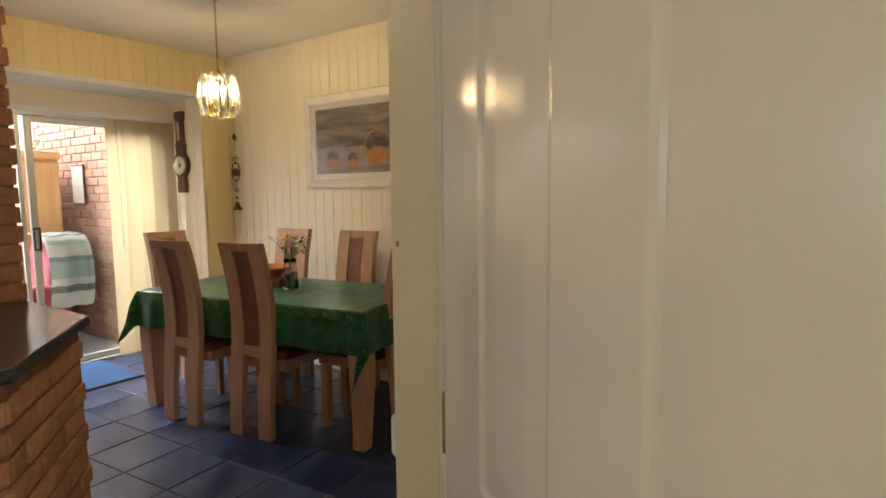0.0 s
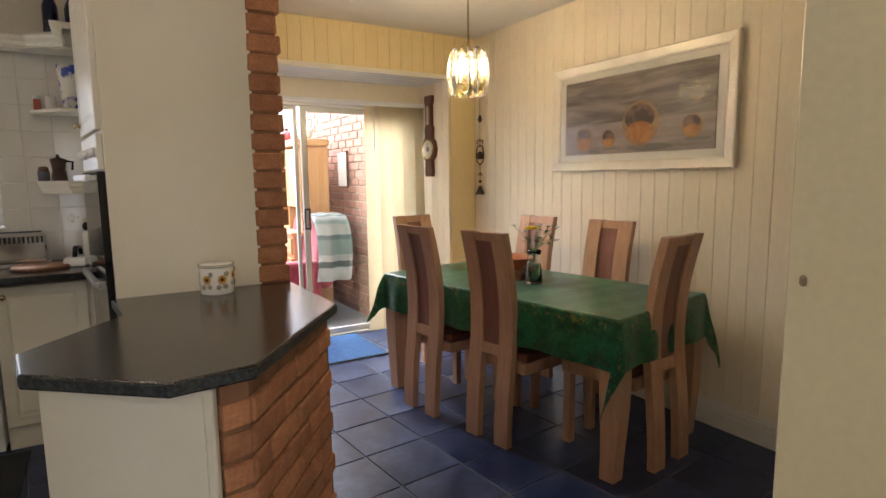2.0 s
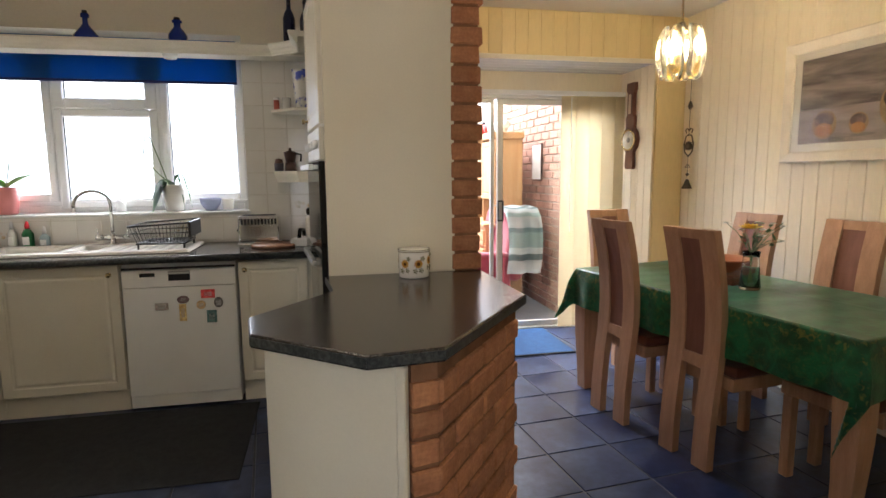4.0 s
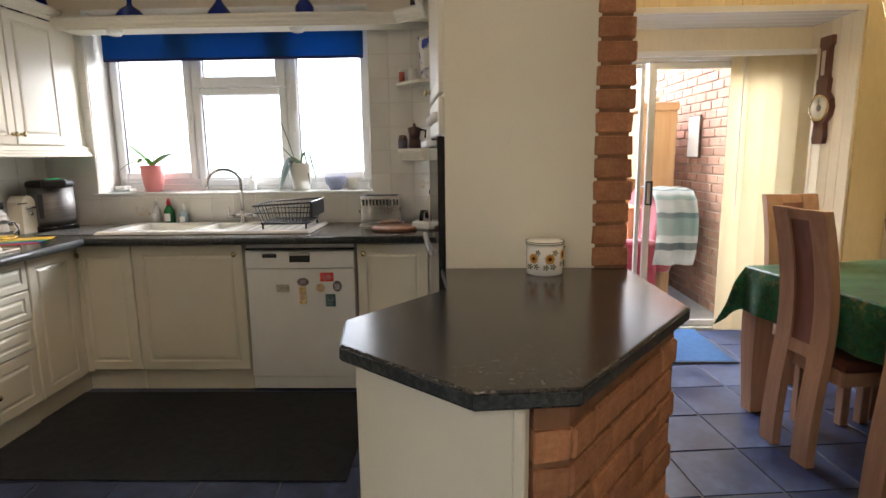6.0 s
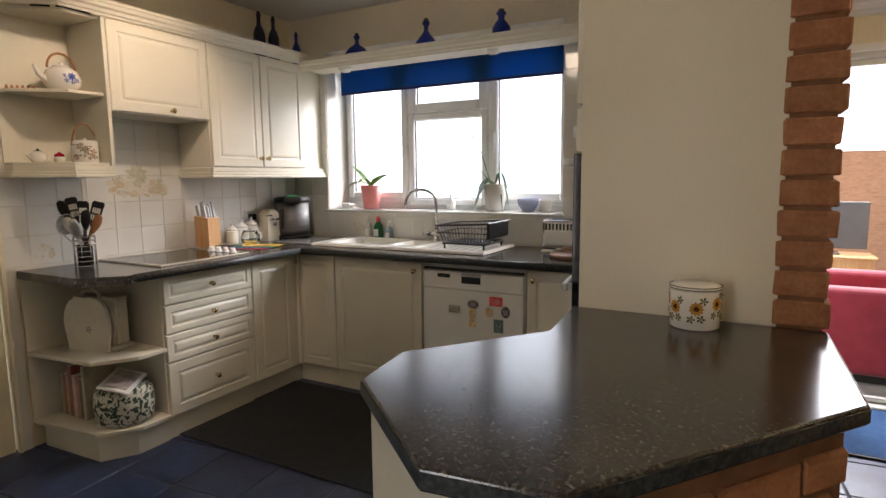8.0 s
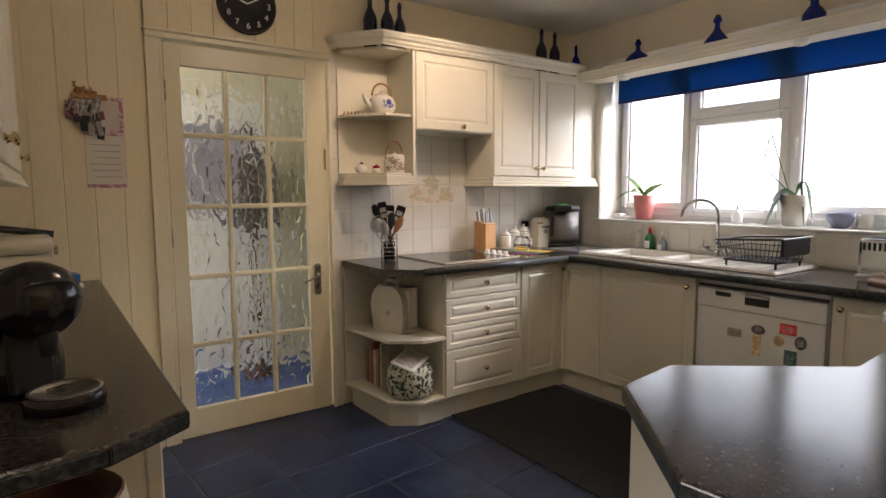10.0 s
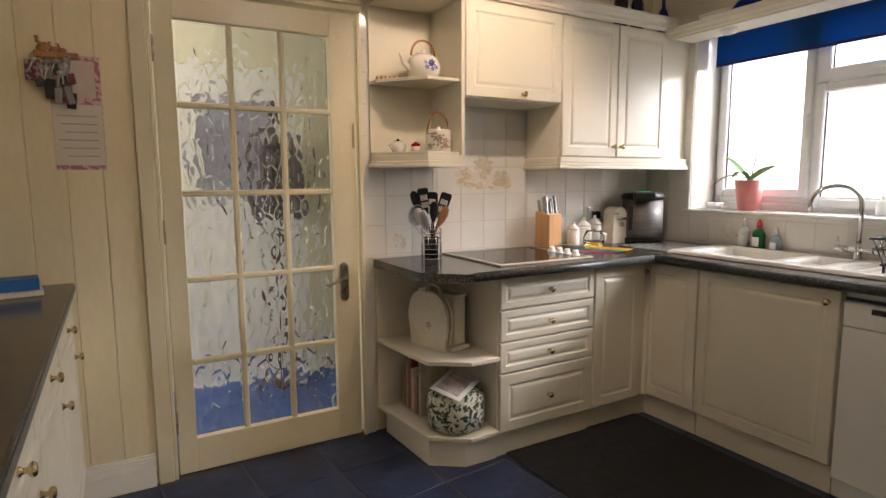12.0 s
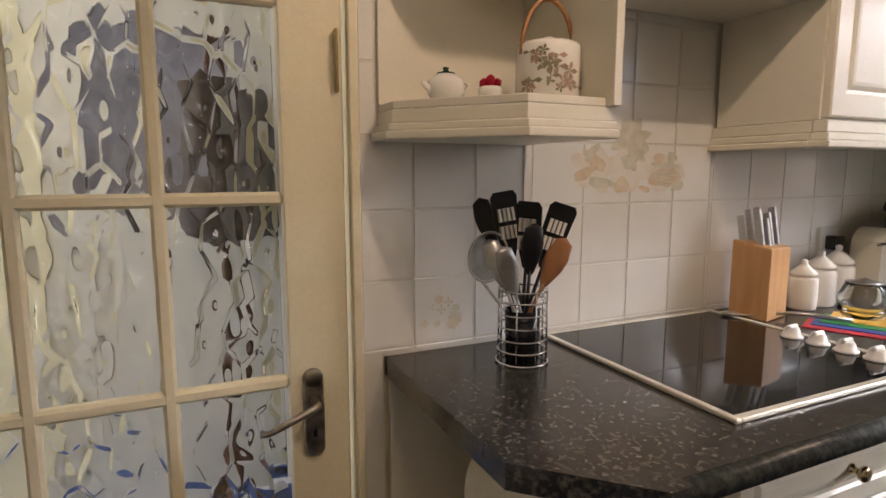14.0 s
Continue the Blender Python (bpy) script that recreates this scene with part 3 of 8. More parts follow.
for k, (c, a) in enumerate((((0.10, 0.085, 0.08), 40), ((0.20, 0.20, 0.23), 150), ((0.07, 0.055, 0.05), 260))):
    bm = bmesh.new()
    lathe(bm, [(0.0, 1.62), (0.05, 1.60), (0.085, 1.50), (0.10, 1.30), (0.115, 1.12), (0.10, 1.08), (0.0, 1.10)], 14, m=pose(0.07 * math.cos(radians(a)), 0.07 * math.sin(radians(a)), 0))
    part("coat", bm, mat("coat_cloth_%d" % k, c, 0.9, scale=12, bump=0.4), coat)

# hall door, open, standing against the passage
door_3 = thing("door_3", pose(3.925, 3.075, 0, 0, 0, -41.5), "glossy cream four-panelled hall door standing half open", "door", kind="structure")
W3, H3, T3 = 0.85, 2.03, 0.036
cols3, rows3 = [0.0, 0.178, 0.393, 0.525, 0.740, W3], [0.006, 0.20, 0.80, 0.987, 1.90, H3]
bm = bmesh.new()
box(bm, 0.0, W3, 0.006, T3, 0.006, H3, 0.001)
for i in range(5):
    for j in range(5):
        if i % 2 == 0 or j % 2 == 0:
            box(bm, cols3[i], cols3[i + 1], 0.0, 0.0055, rows3[j], rows3[j + 1])
part("leaf", bm, M_gloss, door_3)
for i in (1, 3):
    for j in (1, 3):
        bm = bmesh.new()
        x0, x1, z0, z1 = cols3[i], cols3[i + 1], rows3[j], rows3[j + 1]
        rings = []
        for k, y in ((0.0, 0.0), (0.004, 0.0003), (0.010, 0.003), (0.016, 0.0042), (0.022, 0.0042), (0.060, 0.0018), (0.066, 0.0016)):
            rings.append([bm.verts.new(c) for c in ((x0 + k, y, z0 + k), (x1 - k, y, z0 + k), (x1 - k, y, z1 - k), (x0 + k, y, z1 - k))])
        for p, q in zip(rings, rings[1:]):
            for k in range(4):
                bm.faces.new((p[k], p[(k + 1) % 4], q[(k + 1) % 4], q[k]))
        bm.faces.new(rings[-1])
        part("door_panel", bm, M_gloss, door_3)
for z in (0.25, 1.0, 1.8):
    boxpart("hinge", (-0.012, 0.0, -0.004, 0.012, z - 0.05, z + 0.05), M_brass, door_3, 0.002)
boxpart("striker_plate", (EAST + 0.008, EAST + 0.014, 3.112, 3.1155, 1.266, 1.276), mat("tan_catch", (0.32, 0.25, 0.16), 0.5), None, 0.002)
tagged(bpy.data.objects["striker_plate"], "small dark metal catch on the door lining", "catch")
bm = bmesh.new()
box(bm, 3.906, 3.922, 3.078, 3.1145, 0, 2.04, 0.004, 2)
struct("door_stop", bm, M_gloss, "white glossy door stop bead", "trim")
box3 = thing("wall_box", pose(EAST, 3.185, 0.925), "small white plastic box on the wall beside the doorway", "wall box")
bm = bmesh.new()
prism(bm, [(-0.034, -0.045), (-0.002, -0.060), (-0.002, 0.06), (-0.034, 0.05)], -0.05, 0.03, 0.008)
part("cover", bm, M_white, box3)

# Unseen front door, made up as an opening for the hall area light.
door_5 = thing("door_5", pose(6.11, 0, 0), "unseen white glazed front door added to light the hall", "door", kind="structure")
bm = bmesh.new()
for d in ((1.585, 1.69, 0.005, 2.05), (2.31, 2.415, 0.005, 2.05), (1.69, 2.31, 0.005, 0.30), (1.69, 2.31, 1.93, 2.05)):
    box(bm, 0.0, 0.045, *d, 0.003)
part("door_frame", bm, M_upvc, door_5)
bm = bmesh.new()
box(bm, 0.018, 0.024, 1.688, 2.312, 0.298, 1.932)
g = part("pane", bm, mat("frosted_door_glass", (0.92, 0.94, 0.94), 0.5, trans=1.0, second=(0.88, 0.90, 0.90), scale=9, bump=0.3), door_5)
g.visible_shadow = False

# wall tiles
def wall_tiles(parent, name, origin, ax, out, spans, p=0.147):
    """Square glazed tiles laid in a grid from origin; spans: (along0, along1, z0, z1) to fill."""
    protos = {}
    ang = math.degrees(math.atan2(ax[1], ax[0]))
    flip = ax[0] * out[1] - ax[1] * out[0] < 0
    k = 0
    for a0, a1, z0, z1 in spans:
        i0, i1 = math.floor((a0 - origin[0]) / p + 1e-6), math.ceil((a1 - origin[0]) / p - 1e-6)
        j0, j1 = math.floor((z0 - origin[1]) / p + 1e-6), math.ceil((z1 - origin[1]) / p - 1e-6)
        for i in range(i0, i1):
            for j in range(j0, j1):
                u0, u1 = max(a0, origin[0] + i * p), min(a1, origin[0] + (i + 1) * p)
                v0, v1 = max(z0, origin[1] + j * p), min(z1, origin[1] + (j + 1) * p)
                w, h = round(u1 - u0 - 0.0022, 4), round(v1 - v0 - 0.0022, 4)
                if w < 0.008 or h < 0.008:
                    continue
                s = -1 if flip else 1
                x = parent["ox"] + ax[0] * u0 + out[0] * 0.0
                y = parent["oy"] + ax[1] * u0
                key = (w, h)
                m = pose(x, y, v0 + 0.0011, 0, 0, ang) @ Matrix.Translation((0.0011, 0, 0))
                if key not in protos:
                    bm = bmesh.new()
                    e = 0.0022
                    q = [bm.verts.new(c) for c in ((0, 0, 0), (w, 0, 0), (w, 0, h), (0, 0, h), (e, s * 0.0075, e), (w - e, s * 0.0075, e), (w - e, s * 0.0075, h - e), (e, s * 0.0075, h - e))]
                    bm.faces.new(q[4:])
                    for a in range(4):
                        bm.faces.new((q[a], q[(a + 1) % 4], q[4 + (a + 1) % 4], q[4 + a]))
                    protos[key] = part(name, bm, M_tile, parent, m=m)
                else:
                    share(protos[key], name, parent, m)
                k += 1
    return k


M_wgrout = mat("pale_tile_grout", (0.68, 0.65, 0.58), 0.9, second=(0.62, 0.59, 0.52), scale=12)
def tile_bed(name, dims, ox, oy, label):
    bm = bmesh.new()
    for d in dims:
        box(bm, *d)
    ob = struct(name, bm, M_wgrout, label, "wall tiling")
    ob["ox"], ob["oy"] = ox, oy
    return ob


tiles_south = tile_bed("tiling_south", [(0.0, 1.985, -0.012, -0.0005, 0.90, 2.12), (1.94, 1.985, -0.012, -0.0005, 0, 0.9)], 0, -0.006, "white glazed wall tiles behind the hob")
tiles_west = tile_bed("tiling_west", [(-0.012, -0.0005, 0.0, 0.33, 0.9, 2.10), (-0.012, -0.0005, 0.33, 2.12, 0.9, 1.088), (-0.012, -0.0005, 2.12, 3.19, 0.9, 2.10)], -0.006, 0, "white glazed wall tiles round the window")
bm = bmesh.new()
box(bm, -0.42, -0.012, WY0 - 0.001, WY0 + 0.004, 1.106, 2.235)
box(bm, -0.42, -0.012, WY1 - 0.004, WY1 + 0.001, 1.106, 2.235)
struct("window_reveal", bm, M_tile, "white tiled window reveal", "trim")

# ---- kitchen units ----
def panel_front(w, h, t=0.02, edge=0.05, slim=False):
    """A fielded door or drawer front: x 0..w, z 0..h, front face towards +y."""
    bm = bmesh.new()
    e = min(edge, h * 0.22, w * 0.22)
    rings = [(0.0, 0.0), (0.0, t - 0.004), (0.004, t), (e, t), (e + 0.005, t - 0.005), (e + 0.012, t - 0.006), (e + 0.022, t - 0.001), (e + 0.03, t)]
    vs = []
    for i, y in rings:
        vs.append([bm.verts.new(c) for c in ((i, y, i), (w - i, y, i), (w - i, y, h - i), (i, y, h - i))])
    for a, b in zip(vs, vs[1:]):
        for k in range(4):
            bm.faces.new((a[k], a[(k + 1) % 4], b[(k + 1) % 4], b[k]))
    bm.faces.new(vs[-1]), bm.faces.new(vs[0][::-1])
    return bm


def knob(parent, x, z, y=0.02, material=None):
    bm = bmesh.new()
    lathe(bm, [(0.0, 0), (0.010, 0), (0.010, 0.003), (0.006, 0.006), (0.006, 0.014), (0.013, 0.018), (0.015, 0.024), (0.011, 0.029), (0.0, 0.031)], 14, m=pose(x, y, z) @ pose(0, 0, 0, -90))
    return part("knob", bm, material or M_brass, parent)


def unit(name, m, w, d, z0, z1, fronts, label, category="cabinet", group="", plinth=0.0, plinth_back=0.09, gap=0.002):
    """A cabinet: x 0..w, back at y -d, front at y 0; fronts: kind, x0, x1, z0, z1, knob."""
    u = thing(name, m, label, category, group)
    boxpart("body", (0, w, -d, 0, z0, z1), M_unit, u, 0.001)
    if plinth:
        boxpart("plinth", (0, w, -d, -plinth_back, 0.0, z0 - 0.001), M_unit, u, 0.001)
    for kind, x0, x1, a, b, kn in fronts:
        f = part(kind, panel_front(x1 - x0 - 2 * gap, b - a - 2 * gap), M_unit, u, m=Matrix.Translation((x0 + gap, 0.001, a + gap)))
        if kn:
            knob(f, kn[0] - x0 - gap, kn[1] - a - gap)
    return u


ZB, ZT = 0.125, 0.858
# west run, under the window; faces +x
FX = 0.568
W = lambda y: pose(FX, y, 0, 0, 0, -90)
unit("base_cabinet", W(0.845), 0.33, 0.55, ZB, ZT, [("door", 0.0, 0.325, ZB, ZT - 0.006, (0.29, 0.80))], "cream panelled base cabinet beside the sink", plinth=1, plinth_back=0.01, group="base cabinets")
unit("sink_cabinet", W(1.478), 0.63, 0.55, ZB, ZT, [("door", 0.0, 0.63, ZB, ZT - 0.006, (0.045, 0.80))], "cream panelled cabinet under the white sink", plinth=1, plinth_back=0.01)
unit("base_cabinet", W(2.62), 0.51, 0.55, ZB, ZT, [("door", 0.115, 0.51, ZB, ZT - 0.006, (0.47, 0.80))], "cream panelled base cabinet beside the dishwasher", plinth=1, plinth_back=0.01, group="base cabinets")

dw = thing("dishwasher", W(2.100), "white dishwasher with fridge magnets on its door", "dishwasher")
boxpart("body", (0.004, 0.612, -0.54, 0.0, 0.02, 0.855), M_white, dw, 0.003)
boxpart("door", (0.006, 0.610, 0.0, 0.022, 0.085, 0.715), M_white, dw, 0.004, 2)
cp = boxpart("control_panel", (0.006, 0.610, 0.0, 0.024, 0.718, 0.815), M_white, dw, 0.004, 2)
boxpart("kickboard", (0.006, 0.610, -0.01, 0.010, 0.01, 0.082), M_white, dw, 0.002)
boxpart("top_seal", (0.006, 0.610, -0.01, 0.012, 0.818, 0.83), M_black, dw, 0.001)
boxpart("handle_recess", (0.25, 0.365, 0.0235, 0.0255, 0.752, 0.806), M_blackmatte, cp, 0.001)
boxpart("display", (0.435, 0.515, 0.0235, 0.0255, 0.778, 0.800), M_black, cp, 0.001)
boxpart("handle_lip", (0.252, 0.363, 0.0255, 0.031, 0.790, 0.804), M_steel, cp, 0.002)
for x, z, w, h, c, nm in ((0.16, 0.668, 0.075, 0.05, (0.62, 0.05, 0.05), "red"), (0.295, 0.640, 0.065, 0.045, (0.13, 0.08, 0.09), "dark"), (0.30, 0.565, 0.038, 0.10, (0.62, 0.42, 0.18), "tan"), (0.20, 0.605, 0.05, 0.05, (0.55, 0.38, 0.20), "gold"), (0.105, 0.615, 0.05, 0.062, (0.10, 0.09, 0.09), "black"), (0.145, 0.535, 0.055, 0.072, (0.05, 0.12, 0.12), "teal"), (0.41, 0.605, 0.07, 0.04, (0.30, 0.26, 0.23), "grey")):
    mg = thing("fridge_magnet", W(2.100) @ Matrix.Translation((x, 0.0225, z)), "small %s souvenir magnet on the dishwasher door" % nm, "magnet", "souvenir magnets")
    bm = bmesh.new()
    if nm in ("black", "dark", "gold"):
        lathe(bm, [(0.0, 0), (0.5, 0), (0.5, 0.003), (0.42, 0.005), (0.0, 0.005)], 16, m=pose(0, 0, 0, -90) @ Matrix.Diagonal((w, h, 1, 1)))
    else:
        box(bm, -w / 2, w / 2, 0, 0.004, -h / 2, h / 2, 0.0015)
    part("base", bm, mat("magnet_" + nm, c, 0.4, second=tuple(min(1, v * 1.8 + 0.05) for v in c), scale=60, detail=2), mg)
    bm = bmesh.new()
    box(bm, -w * 0.28, w * 0.28, 0.0045, 0.0062, -h * 0.28, h * 0.25, 0.0006)
    part("picture", bm, mat("magnet_face_" + nm, tuple(min(1, v * 0.5 + 0.35) for v in c), 0.4, second=c, scale=90), mg)

# south run, with the hob; faces +y
FY = 0.545
S = lambda x: pose(x, FY, 0)
du = unit("drawer_cabinet", S(0.995), 0.575, 0.53, ZB, ZT, [("drawer", 0.0, 0.57, 0.705, 0.852, (0.285, 0.778)), ("drawer", 0.0, 0.57, 0.555, 0.702, (0.285, 0.628)), ("drawer", 0.0, 0.57, 0.408, 0.552, (0.285, 0.480)), ("drawer", 0.0, 0.57, ZB, 0.404, (0.285, 0.265))], "cream cabinet with four panelled drawers below the hob", plinth=1, plinth_back=0.012)
unit("corner_cabinet", S(0.0), 0.993, 0.53, ZB, ZT, [("door", 0.66, 0.99, ZB, ZT - 0.006, None)], "cream panelled corner base cabinet", plinth=1, plinth_back=0.025)
boxpart("corner_post", (FX + 0.001, 0.61, 0.515, 0.566, ZB, ZT), M_unit, bpy.data.objects["corner_cabinet"], 0.002, m=pose(0, -FY, 0))

end_unit = thing("end_shelf_unit", pose(0, 0, 0), "cream open corner shelf unit under the worktop", "shelf unit")
SH = [(1.572, 0.002), (1.93, 0.002), (1.886, 0.462), (1.722, 0.575), (1.572, 0.575)]
for z0, z1 in ((0.125, 0.145), (0.475, 0.495)):
    bm = bmesh.new()
    prism(bm, SH, z0, z1, 0.003)
    part("shelf", bm, M_unit, end_unit)
boxpart("back_panel", (1.572, 1.93, 0.0005, 0.014, 0.146, 0.857), M_unit, end_unit, 0.001)
bm = bmesh.new()
prism(bm, [(1.572, 0.03), (1.895, 0.03), (1.872, 0.450), (1.735, 0.545), (1.572, 0.545)], 0.001, 0.124, 0.002)
part("plinth", bm, M_unit, end_unit)

# worktop along both walls, with a rounded front
wt = thing("worktop", pose(0, 0, 0), "black speckled laminate worktop along the kitchen walls", "worktop")
bm = bmesh.new()
prism(bm, [(0.0, 0.002), (1.936, 0.002), (1.934, 0.492), (1.787, 0.64), (1.75, 0.64), (1.75, 0.62), (0.635, 0.62), (0.635, 0.70), (0.0, 0.70)], 0.86, 0.90)
part("slab", bm, M_top, wt)
bm = bmesh.new()
box(bm, 0.50, 0.635, 0.70, 1.80, 0.86, 0.90)
part("slab", bm, M_top, wt)
bm = bmesh.new()
box(bm, 0.0, 0.085, 0.70, 1.80, 0.86, 0.90)
part("slab", bm, M_top, wt)
bm = bmesh.new()
box(bm, 0.0, 0.635, 1.80, 3.17, 0.86, 0.90)
part("slab", bm, M_top, wt)
bm = bmesh.new()
tube(bm, [(0.636, 0.60, 0.88), (0.636, 2.60, 0.88)], 0.0197, 12)
part("rounded_edge", bm, M_topedge, wt)
bm = bmesh.new()
tube(bm, [(0.64, 0.6205, 0.88), (1.7495, 0.6205, 0.88)], 0.0197, 12)
part("rounded_edge", bm, M_topedge, wt)

# sink
def sink_depth(u, v):
    def well(u0, u1, v0, v1, depth, r=0.035):
        d = min(u - u0, u1 - u, v - v0, v1 - v)
        k = max(0.0, min(1.0, d / r))
        return depth * k * k * (3 - 2 * k)
    z = 0.018
    z -= well(0.10, 0.52, 0.05, 0.40, 0.15)
    z -= well(0.56, 0.72, 0.09, 0.37, 0.10)
    z -= well(0.75, 1.20, 0.05, 0.42, 0.010, 0.03)
    if 0.79 < u < 1.17 and 0.09 < v < 0.38:
        z += 0.004 * max(0, math.cos((u - 0.79) / 0.38 * 2 * math.pi * 7))
    edge = min(u, 1.24 - u, v, 0.47 - v)
    if edge < 0.02:
        z -= 0.017 * (1 - edge / 0.02) ** 2
    return z


sink = thing("kitchen_sink", pose(0.055, 0.60, 0.902), "white ceramic one and a half bowl sink with drainer", "sink")
bm = bmesh.new()
nu, nv = 150, 56
grid = [[bm.verts.new((0.47 * j / nv, 1.24 * i / nu, sink_depth(1.24 * i / nu, 0.47 * j / nv))) for j in range(nv + 1)] for i in range(nu + 1)]
for i in range(nu):
    for j in range(nv):
        bm.faces.new((grid[i][j], grid[i + 1][j], grid[i + 1][j + 1], grid[i][j + 1])).smooth = True
part("basin", bm, M_ceramic, sink)
for u, v, r in ((0.31, 0.22, 0.038), (0.64, 0.23, 0.035)):
    bm = bmesh.new()
    lathe(bm, [(0.0, 0.001), (0.6 * r, 0.001), (r, 0.004), (r, 0.0)], 16, at=(v, u, sink_depth(u, v)))
    part("drain", bm, M_chrome, sink)
tap = thing("mixer_tap", pose(0.10, 1.305, 0.918), "chrome swan neck kitchen mixer tap", "tap")
bm = bmesh.new()
lathe(bm, [(0.0, 0), (0.026, 0), (0.026, 0.006), (0.018, 0.012), (0.016, 0.05), (0.013, 0.06), (0.013, 0.075), (0.0, 0.075)], 16)
tube(bm, [(0, -0.062, 0.045), (0, 0.062, 0.045)], 0.014, 12)
part("base", bm, M_chrome, tap)
bm = bmesh.new()
pts = [(0, 0, 0.06), (0, 0, 0.25)] + [(0.05 * (1 - math.cos(a)), -0.085 * (1 - math.cos(a)), 0.25 + 0.085 * math.sin(a)) for a in [math.pi * k / 12 for k in range(1, 13)]] + [(0.10, -0.17, 0.215)]
tube(bm, pts, 0.0105, 12)
part("spout", bm, M_chrome, tap)
for s in (-1, 1):
    bm = bmesh.new()
    lathe(bm, [(0.0, 0), (0.016, 0), (0.018, 0.02), (0.015, 0.035), (0.0, 0.037)], 14, m=pose(0, s * 0.062, 0.045) @ pose(0, 0, 0, -s * 90))
    tube(bm, [(0, s * 0.085, 0.05), (0.0, s * 0.088, 0.10)], [0.006, 0.004], 8)
    part("handle", bm, M_chrome, tap)

rack = thing("dish_rack", pose(0.30, 1.67, 0.9265) @ Matrix.Diagonal((1, 0.78, 1.15, 1)), "black wire dish drying rack on the drainer", "dish rack")
M_wire = mat("black_coated_wire", (0.012, 0.012, 0.012), 0.35)
bm = bmesh.new()
tube(bm, [(-0.17, -0.21, 0.11), (0.17, -0.21, 0.11), (0.17, 0.21, 0.125), (-0.17, 0.21, 0.125)], 0.005, 8, True)
tube(bm, [(-0.16, -0.20, 0.075), (0.16, -0.20, 0.075), (0.16, 0.20, 0.075), (-0.16, 0.20, 0.075)], 0.003, 6, True)
tube(bm, [(-0.14, -0.17, 0.02), (0.14, -0.17, 0.02), (0.14, 0.17, 0.02), (-0.14, 0.17, 0.02)], 0.005, 8, True)
part("frame", bm, M_wire, rack)
for k in range(15):
    y = -0.16 + 0.32 * k / 14
    bm = bmesh.new()
    tube(bm, [(-0.168, y * 1.25, 0.112), (-0.14, y, 0.02), (0.14, y, 0.02), (0.168, y * 1.25, 0.112)], 0.0022, 6)
    part("wire", bm, M_wire, rack)
for k in range(8):
    x = -0.12 + 0.24 * k / 7
    bm = bmesh.new()
    tube(bm, [(x * 1.2, -0.208, 0.112), (x, -0.17, 0.02), (x, 0.17, 0.02), (x * 1.2, 0.208, 0.122)], 0.0022, 6)
    part("wire", bm, M_wire, rack)
boxpart("side_tray", (-0.12, 0.172, 0.205, 0.225, 0.05, 0.13), M_blackmatte, rack, 0.008, 2)
for x, y in ((-0.13, -0.16), (0.13, -0.16), (-0.13, 0.16), (0.13, 0.16)):
    boxpart("foot", (x - 0.006, x + 0.006, y - 0.006, y + 0.006, -0.008, 0.022), M_blackmatte, rack, 0.002)

# hob
hob = thing("ceramic_hob", pose(0, 0, 0.9005), "black ceramic hob with a cream metal trim", "hob")
boxpart("glass", (1.000, 1.540, 0.030, 0.530, 0.0, 0.006), M_glassblack, hob, 0.001)
bm = bmesh.new()
for d in ((0.988, 1.001, 0.014, 0.545), (1.539, 1.552, 0.014, 0.545), (1.001, 1.539, 0.014, 0.031), (1.001, 1.539, 0.529, 0.545)):
    box(bm, *d, 0.0, 0.009, 0.002)
part("trim", bm, mat("cream_enamel", (0.72, 0.68, 0.58), 0.25, metal=0.2, scale=6), hob)
for y in (0.285, 0.345, 0.405, 0.465):
    bm = bmesh.new()
    lathe(bm, [(0.0, 0.006), (0.024, 0.006), (0.024, 0.010), (0.019, 0.013), (0.016, 0.026), (0.013, 0.030), (0.0, 0.031)], 18, at=(1.035, y, 0))
    box(bm, 1.018, 1.052, y - 0.005, y + 0.005, 0.024, 0.036, 0.003)
    part("control_knob", bm, M_white, hob)

# wall units; faces +y
U = lambda x: pose(x, 0.282, 0)
wu = unit("wall_cabinet", U(0.002), 0.998, 0.27, 1.405, 2.122, [("door", 0.20, 0.597, 1.408, 2.120, (0.570, 1.465)), ("door", 0.599, 0.995, 1.408, 2.120, (0.628, 1.465))], "cream panelled double wall cabinet with brass knobs")
unit("hob_cabinet", U(1.002), 0.586, 0.27, 1.672, 2.122, [("door", 0.0, 0.584, 1.675, 2.120, (0.25, 1.705))], "cream panelled cupboard above the hob")
bm = bmesh.new()
for z0, z1, o in ((1.376, 1.404, 0.004), (1.358, 1.376, 0.012), (1.342, 1.358, 0.020)):
    bm = bmesh.new()
    box(bm, 0.002, 1.0 + o, 0.271, 0.300 + o, z0, z1, 0.003)
    part("light_rail", bm, M_unit, wu, m=pose(-0.002, -0.282, 0))
    bm = bmesh.new()
    box(bm, 0.985, 1.0 + o, 0.002, 0.27, z0, z1, 0.003)
    part("light_rail", bm, M_unit, wu, m=pose(-0.002, -0.282, 0))
su = thing("corner_shelf_unit", pose(0, 0, 0), "cream open corner shelves with moulded bottom edge", "shelf unit")
SU = [(1.610, 0.003), (1.942, 0.003), (1.942, 0.085), (1.775, 0.285), (1.610, 0.285)]
for z0, z1 in ((1.405, 1.42), (1.742, 1.757), (2.107, 2.122)):
    bm = bmesh.new()
    prism(bm, SU, z0, z1, 0.002)
    part("shelf", bm, M_unit, su)
boxpart("side_panel", (1.590, 1.608, 0.003, 0.304, 1.405, 2.122), M_unit, su, 0.001)
